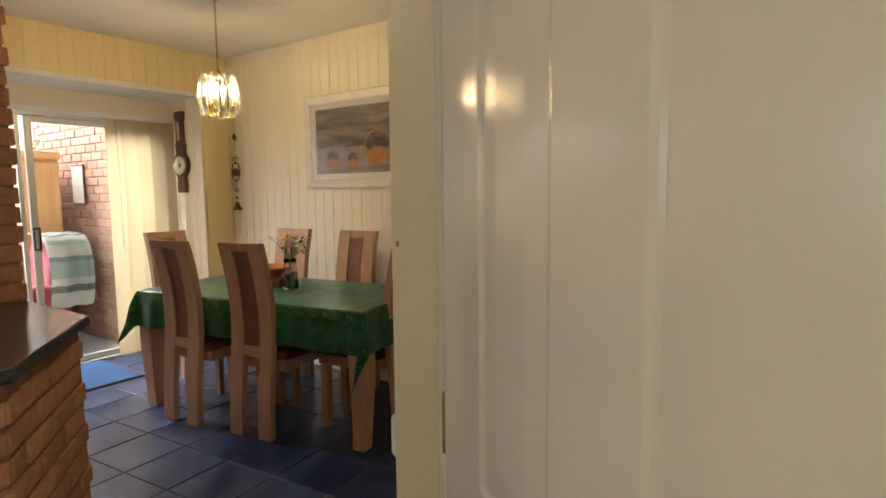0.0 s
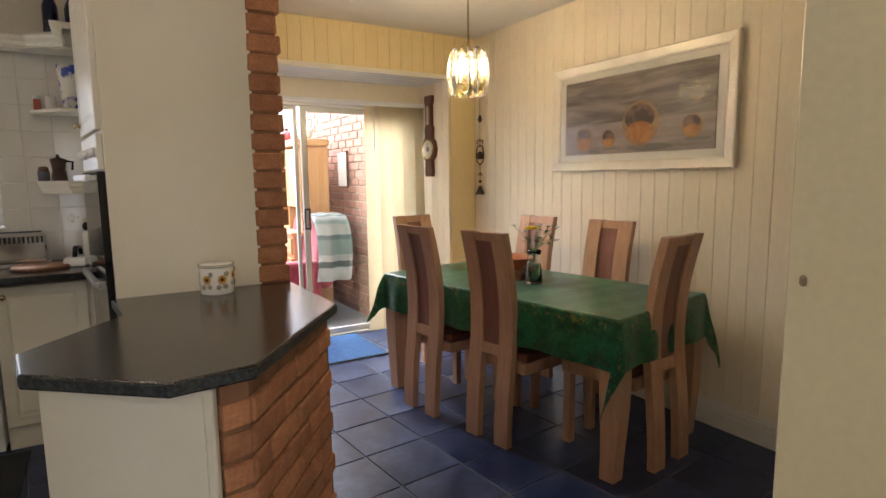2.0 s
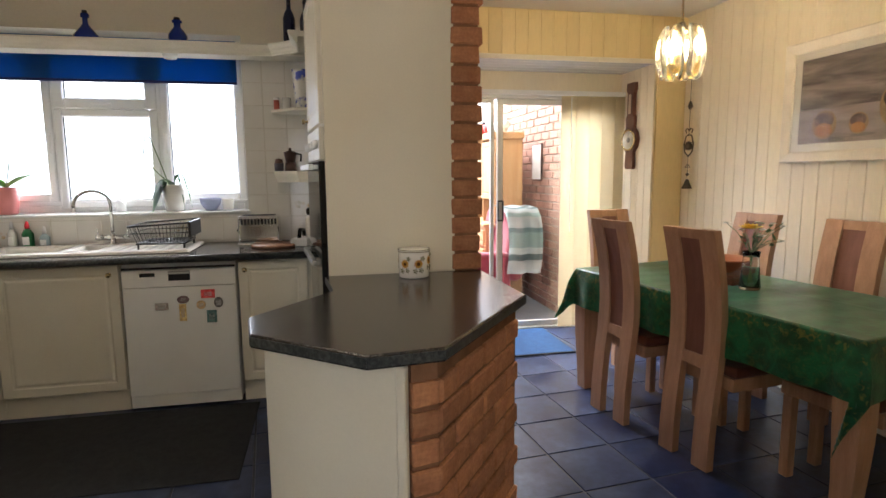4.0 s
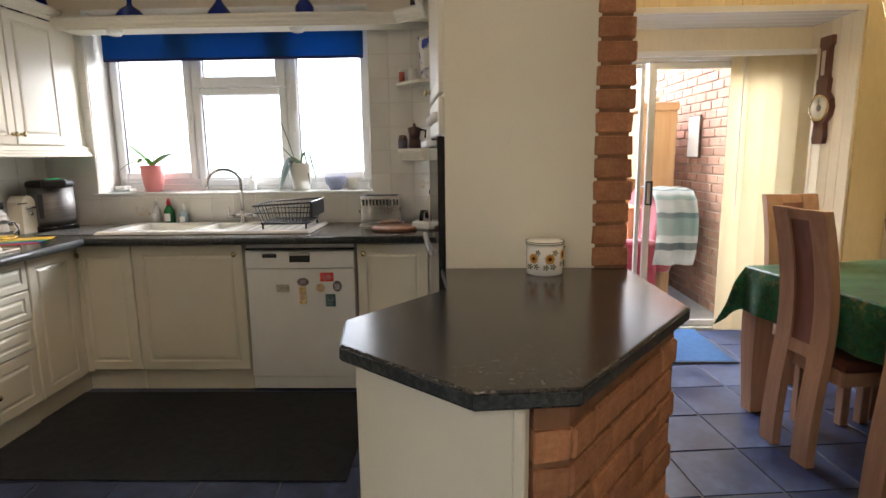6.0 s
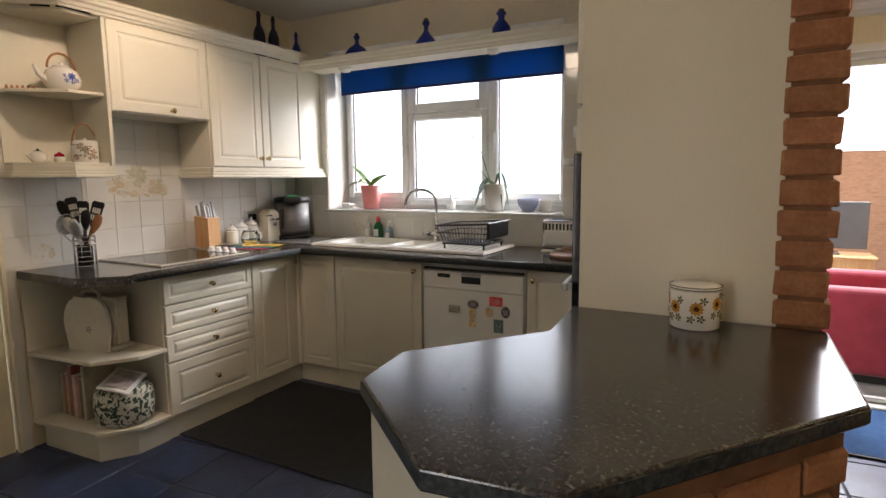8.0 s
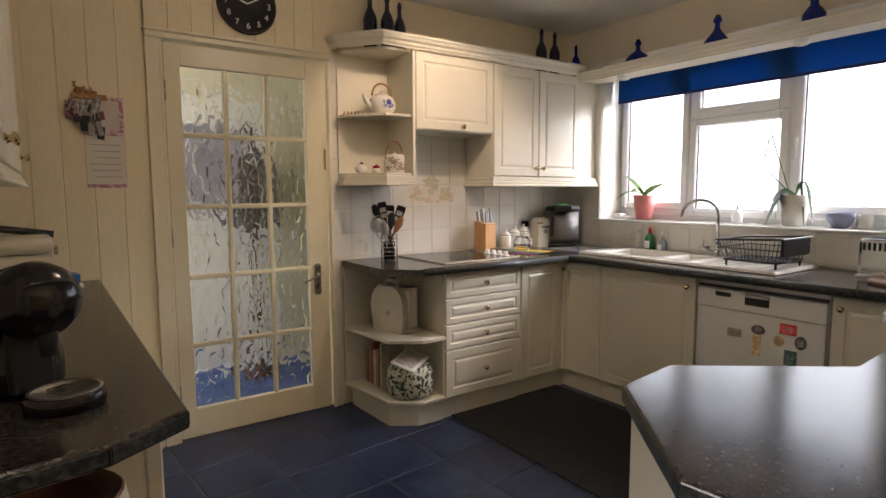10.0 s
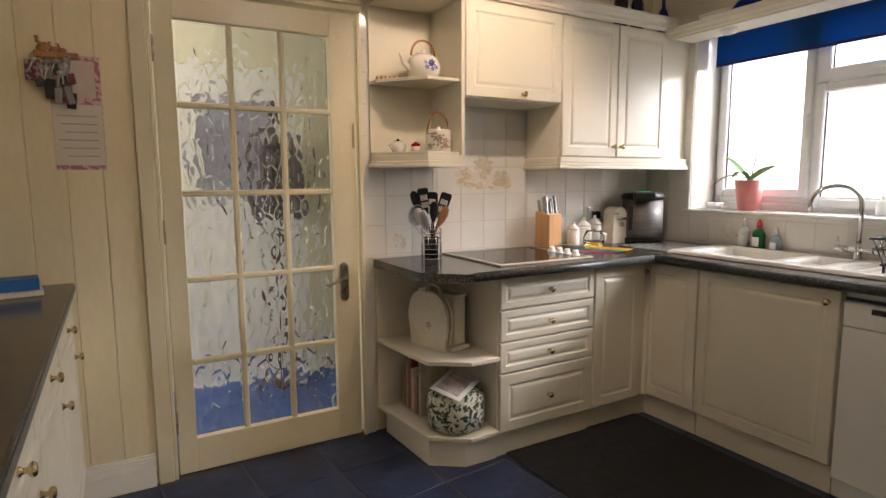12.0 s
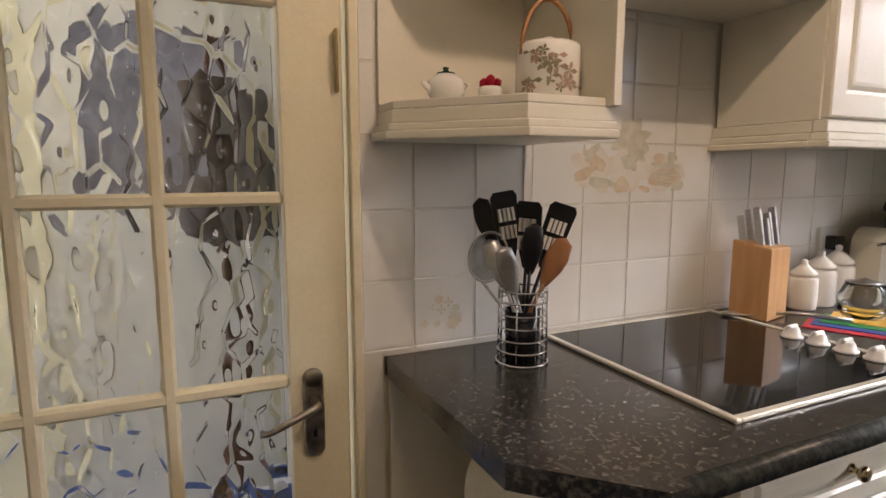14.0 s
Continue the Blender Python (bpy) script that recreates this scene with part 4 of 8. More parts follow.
boxpart("back_panel", (1.611, 1.945, 0.0005, 0.010, 1.42, 2.107), M_unit, su, 0.001)
bm = bmesh.new()
for z0, z1, o in ((1.378, 1.4045, 0.002), (1.364, 1.378, 0.010), (1.348, 1.364, 0.017)):
    bm = bmesh.new()
    prism(bm, [(1.590, 0.003), (1.942 + o, 0.003), (1.942 + o, 0.085 + o * 0.4), (1.775 + o * 0.4, 0.285 + o), (1.590, 0.285 + o)], z0, z1, 0.003)
    part("light_rail", bm, M_unit, su)

# ---- oven tower ----
tower = thing("oven_tower", pose(1.497, 2.625, 0, 0, 0, 180), "tall cream oven housing with a plain side panel", "oven housing")
boxpart("side_panel", (0.0, 0.018, -0.565, 0.0, 0.0, CEIL - 0.002), mat("tower_panel_cream", (0.76, 0.70, 0.55), 0.5, second=(0.73, 0.67, 0.52), scale=2.5, fine=0.02, bump=0.03), tower, 0.001)
TURN = pose(0, 0, 0, 0, 0, 6)
boxpart("body", (0.019, 0.60, -0.55, 0.0, 0.0, 2.17), M_unit, tower, 0.001, m=TURN)
f = part("door", panel_front(0.575, 0.60), M_unit, tower, m=TURN @ Matrix.Translation((0.02, 0.001, 1.56)))
knob(f, 0.53, 0.05)
part("door", panel_front(0.575, 0.50), M_unit, tower, m=TURN @ Matrix.Translation((0.02, 0.001, 0.12)))
oven = thing("built_in_oven", pose(1.497, 2.625, 0, 0, 0, 186), "black glass built-in double oven with steel handles", "oven")
boxpart("door", (0.022, 0.592, 0.0, 0.028, 0.66, 1.40), M_glassblack, oven, 0.003)
boxpart("control_panel", (0.022, 0.592, 0.0, 0.022, 1.405, 1.545), M_unit, oven, 0.003)
for x in (0.10, 0.22, 0.40, 0.52):
    bm = bmesh.new()
    lathe(bm, [(0.0, 0), (0.02, 0), (0.018, 0.02), (0.0, 0.022)], 14, m=pose(x, 0.022, 1.475) @ pose(0, 0, 0, -90))
    part("control_knob", bm, M_white, oven)
for z in (0.95, 1.375):
    bm = bmesh.new()
    box(bm, 0.05, 0.56, 0.045, 0.068, z - 0.014, z + 0.014, 0.006, 2)
    box(bm, 0.06, 0.085, 0.028, 0.05, z - 0.01, z + 0.01, 0.003)
    box(bm, 0.525, 0.55, 0.028, 0.05, z - 0.01, z + 0.01, 0.003)
    part("handle", bm, M_white if z > 1 else M_steel, oven)

# wall shelves beside the tower
ws = thing("wall_shelf_unit", pose(0, 0, 0), "cream rounded corner shelves beside the window", "shelf unit")
for z0, th, rail in ((1.348, 0.018, True), (1.742, 0.018, False)):
    bm = bmesh.new()
    prism(bm, [(0.002, 2.30), (0.10, 2.30), (0.27, 2.45), (0.31, 2.60), (0.002, 2.60)], z0, z0 + th, 0.003)
    if rail:
        for k in range(3):
            o = 0.006 * k
            prism(bm, [(0.002, 2.305 + o), (0.10 - o, 2.305 + o), (0.265 - o, 2.455 + o), (0.305 - o, 2.60), (0.002, 2.60)], z0 - 0.018 * (k + 1), z0 - 0.018 * k - 0.0005, 0.002)
    part("shelf", bm, M_unit, ws)
boxpart("back_panel", (0.002, 0.55, 2.602, 2.618, 0.902, 2.085), M_unit, ws, 0.001)
bm = bmesh.new()
prism(bm, [(0.002, 2.34), (0.20, 2.34), (0.34, 2.50), (0.62, 2.50), (0.62, 2.60), (0.002, 2.60)], 2.107, 2.139, 0.002)
part("top_board", bm, M_unit, ws)

# ---- breakfast bar ----
bar = thing("breakfast_bar", pose(0, 0, 0), "breakfast bar with black speckled top on cream and brick base", "breakfast bar")
ISL = [(1.50, 2.607), (1.837, 2.642), (2.18, 2.368), (2.384, 2.395), (2.649, 2.699), (2.627, 2.903), (2.071, 3.324), (1.508, 3.312)]
bm = bmesh.new()
prism(bm, ISL, 0.860, 0.900, 0.006, 3)
part("worktop", bm, M_top, bar, "black speckled laminate top with chamfered corners")
bm = bmesh.new()
cx, cy = 2.0, 2.85
n = len(ISL)
for i in range(n - 1):
    a, b = Vector(ISL[i]), Vector(ISL[i + 1])
    d = (b - a).normalized()
    o = Vector((d.y, -d.x)) * 0.0022
    q = [(a + o), (b + o)]
    vs = [bm.verts.new((p.x, p.y, z)) for p, z in ((q[0], 0.867), (q[1], 0.867), (q[1], 0.893), (q[0], 0.893))]
    back = [bm.verts.new((p.x, p.y, z)) for p, z in ((a, 0.867), (b, 0.867), (b, 0.893), (a, 0.893))]
    bm.faces.new(vs)
    for k in range(4):
        bm.faces.new((vs[k], back[k], back[(k + 1) % 4], vs[(k + 1) % 4]))
part("edging", bm, M_topedge, bar)
bm = bmesh.new()
prism(bm, [(1.52, 2.655), (1.84, 2.675), (2.19, 2.42), (2.385, 2.45), (2.595, 2.785), (2.06, 3.20), (1.52, 3.20)], 0.10, 0.858, 0.002)
part("body", bm, M_unit, bar)
bm = bmesh.new()
a, b = Vector((2.392, 2.44)), Vector((2.622, 2.808))
d = (b - a).normalized()
m = pose(a.x, a.y, 0, 0, 0, math.degrees(math.atan2(d.y, d.x)))
L = (b - a).length
part("end_panel", (lambda q: (box(q, 0.0, L - 0.03, -0.014, 0.004, 0.0, 0.857, 0.002), q)[1])(bmesh.new()), M_unit, bar, m=m)
part("corner_trim", (lambda q: (box(q, L - 0.028, L - 0.002, -0.022, 0.004, 0.0, 0.857, 0.004), q)[1])(bmesh.new()), M_unit, bar, m=m)
bm.free()
bm = bmesh.new()
prism(bm, [(1.51, 3.20), (2.06, 3.20), (2.59, 2.81), (2.612, 2.816), (2.596, 2.888), (2.057, 3.29), (1.51, 3.29)], 0.0, 0.857)
island_brick = part("brick_base", bm, M_mortar, bar, "orange brick base with recessed joints")
brick_pier = thing("brick_pier", pose(0, 0, 0), "orange brick wall end rising above the breakfast bar", "brick wall", kind="structure")
boxpart("mortar", (1.40, 1.500, 3.19, 3.30, 0.0, CEIL), M_mortar, brick_pier)

# ---- dining area ----
def back_curve(z):
    """How far the chair back stands behind the seat line at height z."""
    return -0.035 * math.cos(math.pi * min(1.0, z / 0.95)) * 1.0 - 0.10 * max(0.0, (z - 0.50) / 0.59) ** 1.6 + 0.0


def swept(bm, x0, x1, z0, z1, off0, off1, steps=14, bevel=0.0):
    """A slab between x0 and x1 following the chair back's curve; off0, off1: its faces."""
    rows = []
    for i in range(steps + 1):
        z = z0 + (z1 - z0) * i / steps
        y = back_curve(z)
        rows.append([bm.verts.new((x, y + o, z)) for x, o in ((x0, off0), (x1, off0), (x1, off1), (x0, off1))])
    for a, b in zip(rows, rows[1:]):
        for k in range(4):
            bm.faces.new((a[k], a[(k + 1) % 4], b[(k + 1) % 4], b[k]))
    bm.faces.new(rows[0][::-1]), bm.faces.new(rows[-1])


def dining_chair(m):
    ch = thing("dining_chair", m, "light oak dining chair with tall curved back and brown panel", "chair", "chairs round the dining table")
    for s in (-1, 1):
        bm = bmesh.new()
        xa, xb = sorted((s * 0.058, s * 0.147))
        swept(bm, xa, xb, 0.0, 1.09, -0.018, 0.022)
        es = [e for e in bm.edges if abs(e.verts[0].co.x - e.verts[1].co.x) < 1e-6 and e.calc_face_angle(0) > 1.0]
        bmesh.ops.bevel(bm, geom=es, offset=0.003, segments=1, affect="EDGES")
        part("back_leg", bm, M_oak, ch)
    for z0, z1 in ((1.045, 1.088), (0.455, 0.510)):
        bm = bmesh.new()
        swept(bm, -0.0575, 0.0575, z0, z1, -0.015, 0.019, 4)
        part("back_rail", bm, M_oak, ch)
    bm = bmesh.new()
    swept(bm, -0.0575, 0.0575, 0.511, 1.044, -0.008, 0.010, 10)
    part("back_panel", bm, M_panel, ch, "brown inset back panel")
    bm = bmesh.new()
    prism(bm, [(-0.20, 0.035), (0.20, 0.035), (0.225, 0.45), (-0.225, 0.45)], 0.435, 0.485, 0.016, 3)
    part("seat", bm, M_leather, ch, "dark brown leather seat pad")
    bm = bmesh.new()
    prism(bm, [(-0.19, 0.032), (0.19, 0.032), (0.215, 0.44), (-0.215, 0.44)], 0.375, 0.434, 0.003)
    part("seat_frame", bm, M_oak, ch)
    for s in (-1, 1):
        bm = bmesh.new()
        box(bm, s * 0.19 - 0.022, s * 0.19 + 0.022, 0.388, 0.432, 0, 0.374, 0.004)
        part("front_leg", bm, M_oak, ch)
    return ch


first_chair = dining_chair(pose(1.240, 4.160, 0.001, 0, 0, 8.5))
for x, y, a in ((1.757, 4.270, 10.5), (2.385, 4.815, 97), (0.53, 4.50, -85), (1.11, 5.075, 187), (1.69, 5.15, 190)):
    copy_thing(first_chair, pose(x, y, 0.001, 0, 0, a))

TAB = pose(1.535, 4.680, 0, 0, 0, 10.3)
table = thing("dining_table", TAB, "long oak dining table under a green cloth", "table")
boxpart("tabletop", (-0.84, 0.84, -0.395, 0.395, 0.715, 0.748), M_oak, table, 0.004)
boxpart("apron", (-0.77, 0.77, -0.34, 0.34, 0.64, 0.714), M_oak, table, 0.003)
for sx in (-1, 1):
    for sy in (-1, 1):
        bm = bmesh.new()
        x, y = sx * 0.79, sy * 0.35
        rows = []
        for i in range(9):
            z = 0.714 * i / 8
            w = 0.044 - 0.012 * math.cos(math.pi * min(1, i / 6)) * 0.6
            o = 0.012 * math.sin(math.pi * i / 8)
            rows.append([bm.verts.new((x + a * w + sx * o, y + b * w, z)) for a, b in ((-1, -1), (1, -1), (1, 1), (-1, 1))])
        for a, b in zip(rows, rows[1:]):
            for k in range(4):
                bm.faces.new((a[k], a[(k + 1) % 4], b[(k + 1) % 4], b[k]))
        bm.faces.new(rows[0][::-1]), bm.faces.new(rows[-1])
        part("leg", bm, M_oak, table)

nt = M_cloth.node_tree
tc = nt.nodes.new("ShaderNodeTexCoord")
n1 = nt.nodes.new("ShaderNodeTexNoise")
n1.inputs["Scale"].default_value, n1.inputs["Detail"].default_value, n1.inputs["Distortion"].default_value = 34, 5, 1.2
uvn = nt.nodes.new("ShaderNodeUVMap")
sep = nt.nodes.new("ShaderNodeSeparateXYZ")
gt = nt.nodes.new("ShaderNodeMapRange")
gt.inputs[1].default_value, gt.inputs[2].default_value = 0.12, 0.7
rp = nt.nodes.new("ShaderNodeValToRGB")
rp.color_ramp.elements[0].position, rp.color_ramp.elements[1].position = 0.52, 0.66
mul = nt.nodes.new("ShaderNodeMath")
mul.operation = "MULTIPLY"
mixc = nt.nodes.new("ShaderNodeMix")
mixc.data_type = "RGBA"
mixc.inputs["B"].default_value = (0.17, 0.17, 0.045, 1)
base = nt.nodes["Principled BSDF"].inputs["Base Color"]
src = base.links[0].from_socket
nt.links.new(tc.outputs["Object"], n1.inputs["Vector"])
nt.links.new(n1.outputs["Fac"], rp.inputs[0])
nt.links.new(uvn.outputs[0], sep.inputs[0])
nt.links.new(sep.outputs[0], gt.inputs[0])
nt.links.new(gt.outputs[0], mul.inputs[0])
nt.links.new(rp.outputs[0], mul.inputs[1])
nt.links.new(mul.outputs[0], mixc.inputs["Factor"])
nt.links.new(src, mixc.inputs["A"])
nt.links.new(mixc.outputs["Result"], base)

cloth = thing("tablecloth", TAB, "dark green woven tablecloth with a leafy gold border, hanging in folds", "tablecloth")
bm = bmesh.new()
uv = bm.loops.layers.uv.new("edge")
HL, HW, OV = 0.848, 0.402, 0.245
us = [-(HL + OV) + 2 * (HL + OV) * i / 150 for i in range(151)]
vs_ = [-(HW + OV) + 2 * (HW + OV) * i / 86 for i in range(87)]
out, dist = [], {}
for u in us:
    row = []
    for v in vs_:
        du, dv = max(0.0, abs(u) - HL), max(0.0, abs(v) - HW)
        su_, sv = math.copysign(1, u), math.copysign(1, v)
        x, y = su_ * min(abs(u), HL), sv * min(abs(v), HW)
        drop = du + dv
        z = 0.752
        if drop > 0:
            k = min(1.0, drop / 0.05)
            run = v if du > dv else u
            fold = (0.5 + 0.5 * math.sin(run * 26 + 1.3 * math.sin(run * 7))) * 0.017 * min(1, drop / 0.16)
            lean = 0.005 * k + 0.012 * drop + fold
            corner = min(du, dv)
            if du > 0 and dv > 0:
                s = dv / (du + dv)
                x += su_ * (lean * (1 - s) * 1.2 + corner * (-0.30 if su_ > 0 > sv else 0.24 if su_ > 0 else 0.40))
                y += sv * (lean * s * 1.2 + corner * (0.12 if su_ > 0 > sv else 0.20 if su_ > 0 else 0.30))
            elif du > 0:
                x += su_ * lean
            else:
                y += sv * lean
            z -= max(0.0, drop - 0.006) * (1 - 0.05 * k) - corner * (0.0 if su_ > 0 > sv else 0.25 if su_ > 0 else 0.50)
        z += 0.0012 * math.sin(u * 40 + v * 17) * math.sin(v * 23)
        if drop == 0:
            z += 0.0025 * max(0.0, 1 - abs(u + 0.30 * v - 0.15) / 0.012) + 0.002 * max(0, 1 - abs(v - 0.1) / 0.012)
        w = bm.verts.new((x, y, z))
        dist[w] = min(1.0, max(0.0, 1 - abs(drop - 0.035 - (0.03 if drop == 0 and max(abs(u) - HL, abs(v) - HW) < -0.015 else 0)) / 0.05) + min(1.0, min(du, dv) / 0.03), )
        dist[w] = max(dist[w], 0.30 * min(1.0, drop / 0.05))
        row.append(w)
    out.append(row)
for i in range(150):
    for j in range(86):
        f = bm.faces.new((out[i][j], out[i + 1][j], out[i + 1][j + 1], out[i][j + 1]))
        f.smooth = True
        for lp in f.loops:
            lp[uv].uv = (dist[lp.vert], 0)
part("cloth", bm, M_cloth, cloth)

# flowers, bowl and box on the table
M_clear = mat("clear_glass", (0.95, 0.97, 0.96), 0.02, trans=1.0, ior=1.45, second=(0.95, 0.97, 0.96))
M_leaf = mat("leaf_green", (0.05, 0.11, 0.03), 0.5, second=(0.07, 0.15, 0.04), scale=30)
M_stem = mat("stem_green", (0.10, 0.16, 0.05), 0.6)
vase = thing("flower_vase", pose(1.60, 4.675, 0.756), "clear glass vase with yellow and white flowers", "vase")
bm = bmesh.new()
lathe(bm, [(0.0, 0.0), (0.046, 0.0), (0.050, 0.01), (0.040, 0.13), (0.036, 0.16), (0.043, 0.19), (0.040, 0.19), (0.033, 0.16), (0.037, 0.13), (0.046, 0.014), (0.0, 0.012)], 20)
g = part("glass", bm, M_clear, vase)
g.visible_shadow = False
rnd = random.Random(5)
bm, bl = bmesh.new(), bmesh.new()
heads = []
for k in range(15):
    a, r = rnd.uniform(0, 6.283), rnd.uniform(0.02, 0.15)
    h = 0.27 + rnd.uniform(0, 0.09) - r * 0.15
    tip = Vector((r * math.cos(a), r * math.sin(a), h))
    tube(bm, [(0.012 * math.cos(a + 3), 0.012 * math.sin(a + 3), 0.02), (0.01 * math.cos(a), 0.01 * math.sin(a), 0.19), tip * 0.6 + Vector((0, 0, 0.09)), tip], 0.0018, 5)
    heads.append(tip)
    for j in range(3):
        c = tip * rnd.uniform(0.55, 0.85) + Vector((0, 0, 0.05))
        d = Vector((rnd.uniform(-1, 1), rnd.uniform(-1, 1), rnd.uniform(-0.2, 0.8))).normalized()
        s = d.cross(Vector((0, 0, 1))).normalized() * 0.012
        l = rnd.uniform(0.02, 0.045)
        q = [bl.verts.new(p) for p in (c, c + d * l * 0.5 + s, c + d * l, c + d * l * 0.5 - s)]
        bl.faces.new(q)
part("stems", bm, M_stem, vase)
part("leaves", bl, M_leaf, vase)
M_yellow = mat("yellow_petals", (0.75, 0.52, 0.03), 0.6, second=(0.80, 0.62, 0.08), scale=30)
M_petal = mat("white_petals", (0.72, 0.70, 0.60), 0.6, second=(0.62, 0.60, 0.48), scale=30)


def bloom(c, r, material, petals, name="flower"):
    bm = bmesh.new()
    for ring in range(3):
        for k in range(petals):
            a = 6.283 * (k + 0.5 * ring) / petals
            rr = r * (1 - 0.28 * ring)
            d = Vector((math.cos(a), math.sin(a), 0.25 + 0.45 * ring)).normalized()
            s = Vector((-math.sin(a), math.cos(a), 0)) * rr * 0.38
            q = [bm.verts.new(c + p) for p in (Vector((0, 0, 0)), d * rr * 0.6 + s, d * rr, d * rr * 0.6 - s)]
            bm.faces.new(q)
    return part(name, bm, material, vase)


bloom(Vector((0.02, -0.03, 0.305)), 0.060, M_yellow, 10)
bloom(Vector((-0.045, 0.0, 0.30)), 0.034, M_yellow, 9)
for h in heads[:9]:
    bloom(h, 0.023, M_petal, 8)
M_terra = mat("terracotta_glaze", (0.42, 0.15, 0.07), 0.4, second=(0.50, 0.22, 0.12), scale=14, bump=0.1)
tray = thing("wooden_box", pose(1.36, 4.71, 0.755, 0, 0, 14), "flat dark wooden box under a bowl", "box")
boxpart("body", (-0.13, 0.13, -0.09, 0.09, 0, 0.035), mat("dark_box_wood", (0.16, 0.06, 0.03), 0.4, second=(0.11, 0.04, 0.02), scale=8, stretch=(1, 6, 6), bump=0.1), tray, 0.004)
boxpart("lid", (-0.134, 0.134, -0.094, 0.094, 0.036, 0.05), mat("dark_box_wood", (0.16, 0.06, 0.03)), tray, 0.004)
bowl = thing("terracotta_bowl", pose(1.36, 4.72, 0.8055), "round terracotta bowl standing on a wooden box", "bowl")
bm = bmesh.new()
lathe(bm, [(0.0, 0), (0.05, 0), (0.055, 0.01), (0.10, 0.05), (0.135, 0.068), (0.138, 0.076), (0.128, 0.075), (0.095, 0.058), (0.05, 0.02), (0.0, 0.016)], 24)
part("bowl", bm, M_terra, bowl)

# pendant lamp
PX, PY = 1.40, 4.37
pend = thing("pendant_lamp", pose(PX, PY, 0), "brass pendant lamp with clear curved glass panels, lit", "pendant lamp")
bm = bmesh.new()
lathe(bm, [(0.0, CEIL), (0.055, CEIL), (0.05, CEIL - 0.02), (0.02, CEIL - 0.04), (0.0, CEIL - 0.042)], 20)
part("ceiling_rose", bm, M_brass, pend)
bm = bmesh.new()
z = CEIL - 0.04
k = 0
while z > 2.075:
    ax = Vector((0.006, 0, 0)) if k % 2 else Vector((0, 0.006, 0))
    tube(bm, [Vector((0, 0, z)) + ax * math.cos(a) + Vector((0, 0, -0.011 - 0.011 * math.sin(a))) for a in [6.283 * i / 10 for i in range(10)]], 0.0017, 5, True)
    z -= 0.017
    k += 1
tube(bm, [(0.004, 0.003, CEIL - 0.04), (0.004, -0.003, 2.3), (0.003, 0.003, 2.06)], 0.002, 5)
part("chain", bm, M_brass, pend)
bm = bmesh.new()
lathe(bm, [(0.0, 2.07), (0.012, 2.07), (0.02, 2.045), (0.065, 2.03), (0.07, 2.02), (0.02, 2.012), (0.014, 1.99), (0.014, 1.88), (0.03, 1.865), (0.034, 1.85), (0.02, 1.82), (0.008, 1.80), (0.0, 1.79)], 20)
part("stem", bm, M_brass, pend)
M_bulb = mat("lit_bulb", (1.0, 0.80, 0.45), 0.4, second=(1.0, 0.80, 0.45), emit=70.0)
for k in range(4):
    a = 6.283 * k / 4 + 0.5
    bm = bmesh.new()
    lathe(bm, [(0.0, 0.0), (0.014, 0.004), (0.026, 0.03), (0.025, 0.048), (0.012, 0.068), (0.0, 0.072)], 12, at=(0.055 * math.cos(a), 0.055 * math.sin(a), 1.915))
    part("bulb", bm, M_bulb, pend)
    bm = bmesh.new()
    tube(bm, [(0, 0, 1.88), (0.05 * math.cos(a), 0.05 * math.sin(a), 1.875), (0.055 * math.cos(a), 0.055 * math.sin(a), 1.913)], 0.006, 8)
    part("arm", bm, M_brass, pend)
M_amber = mat("amber_glass", (0.85, 0.68, 0.18), 0.04, trans=1.0, ior=1.45, second=(0.75, 0.58, 0.12), scale=20)
for k in range(8):
    a = 45 * k
    bm = bmesh.new()
    rows = []
    for i in range(11):
        s = i / 10
        z = 1.80 + 0.245 * s
        r = 0.072 + 0.036 * math.sin(math.pi * (0.12 + 0.80 * s))
        w = 0.037 * (0.55 + 0.45 * math.sin(math.pi * min(1, 0.18 + 0.74 * s)) ** 0.6)
        if i in (0, 10):
            w *= 0.62
        rows.append([bm.verts.new((r + o, w * t, z)) for o, t in ((0, -1), (0.004, 0), (0, 1), (0.005, 1), (0.009, 0), (0.005, -1))])
    for p, q in zip(rows, rows[1:]):
        for j in range(6):
            bm.faces.new((p[j], p[(j + 1) % 6], q[(j + 1) % 6], q[j])).smooth = True
    bm.faces.new(rows[0][::-1]), bm.faces.new(rows[-1])
    g = part("glass_panel", bm, mat("smoky_clear_glass", (0.97, 0.96, 0.90), 0.16, trans=1.0, ior=1.45, second=(0.95, 0.93, 0.84)), pend, m=pose(0, 0, 0, 0, 0, a))
    g.visible_shadow = False
for k in range(6):
    a = 60 * k + 20
    bm = bmesh.new()
    lathe(bm, [(0.0, 1.80), (0.012, 1.805), (0.016, 1.83), (0.014, 1.865), (0.0, 1.875)], 8, m=pose(0, 0, 0, 0, 0, a) @ Matrix.Translation((0.055, 0, 0)))
    g = part("glass_drop", bm, M_amber, pend)
    g.visible_shadow = False

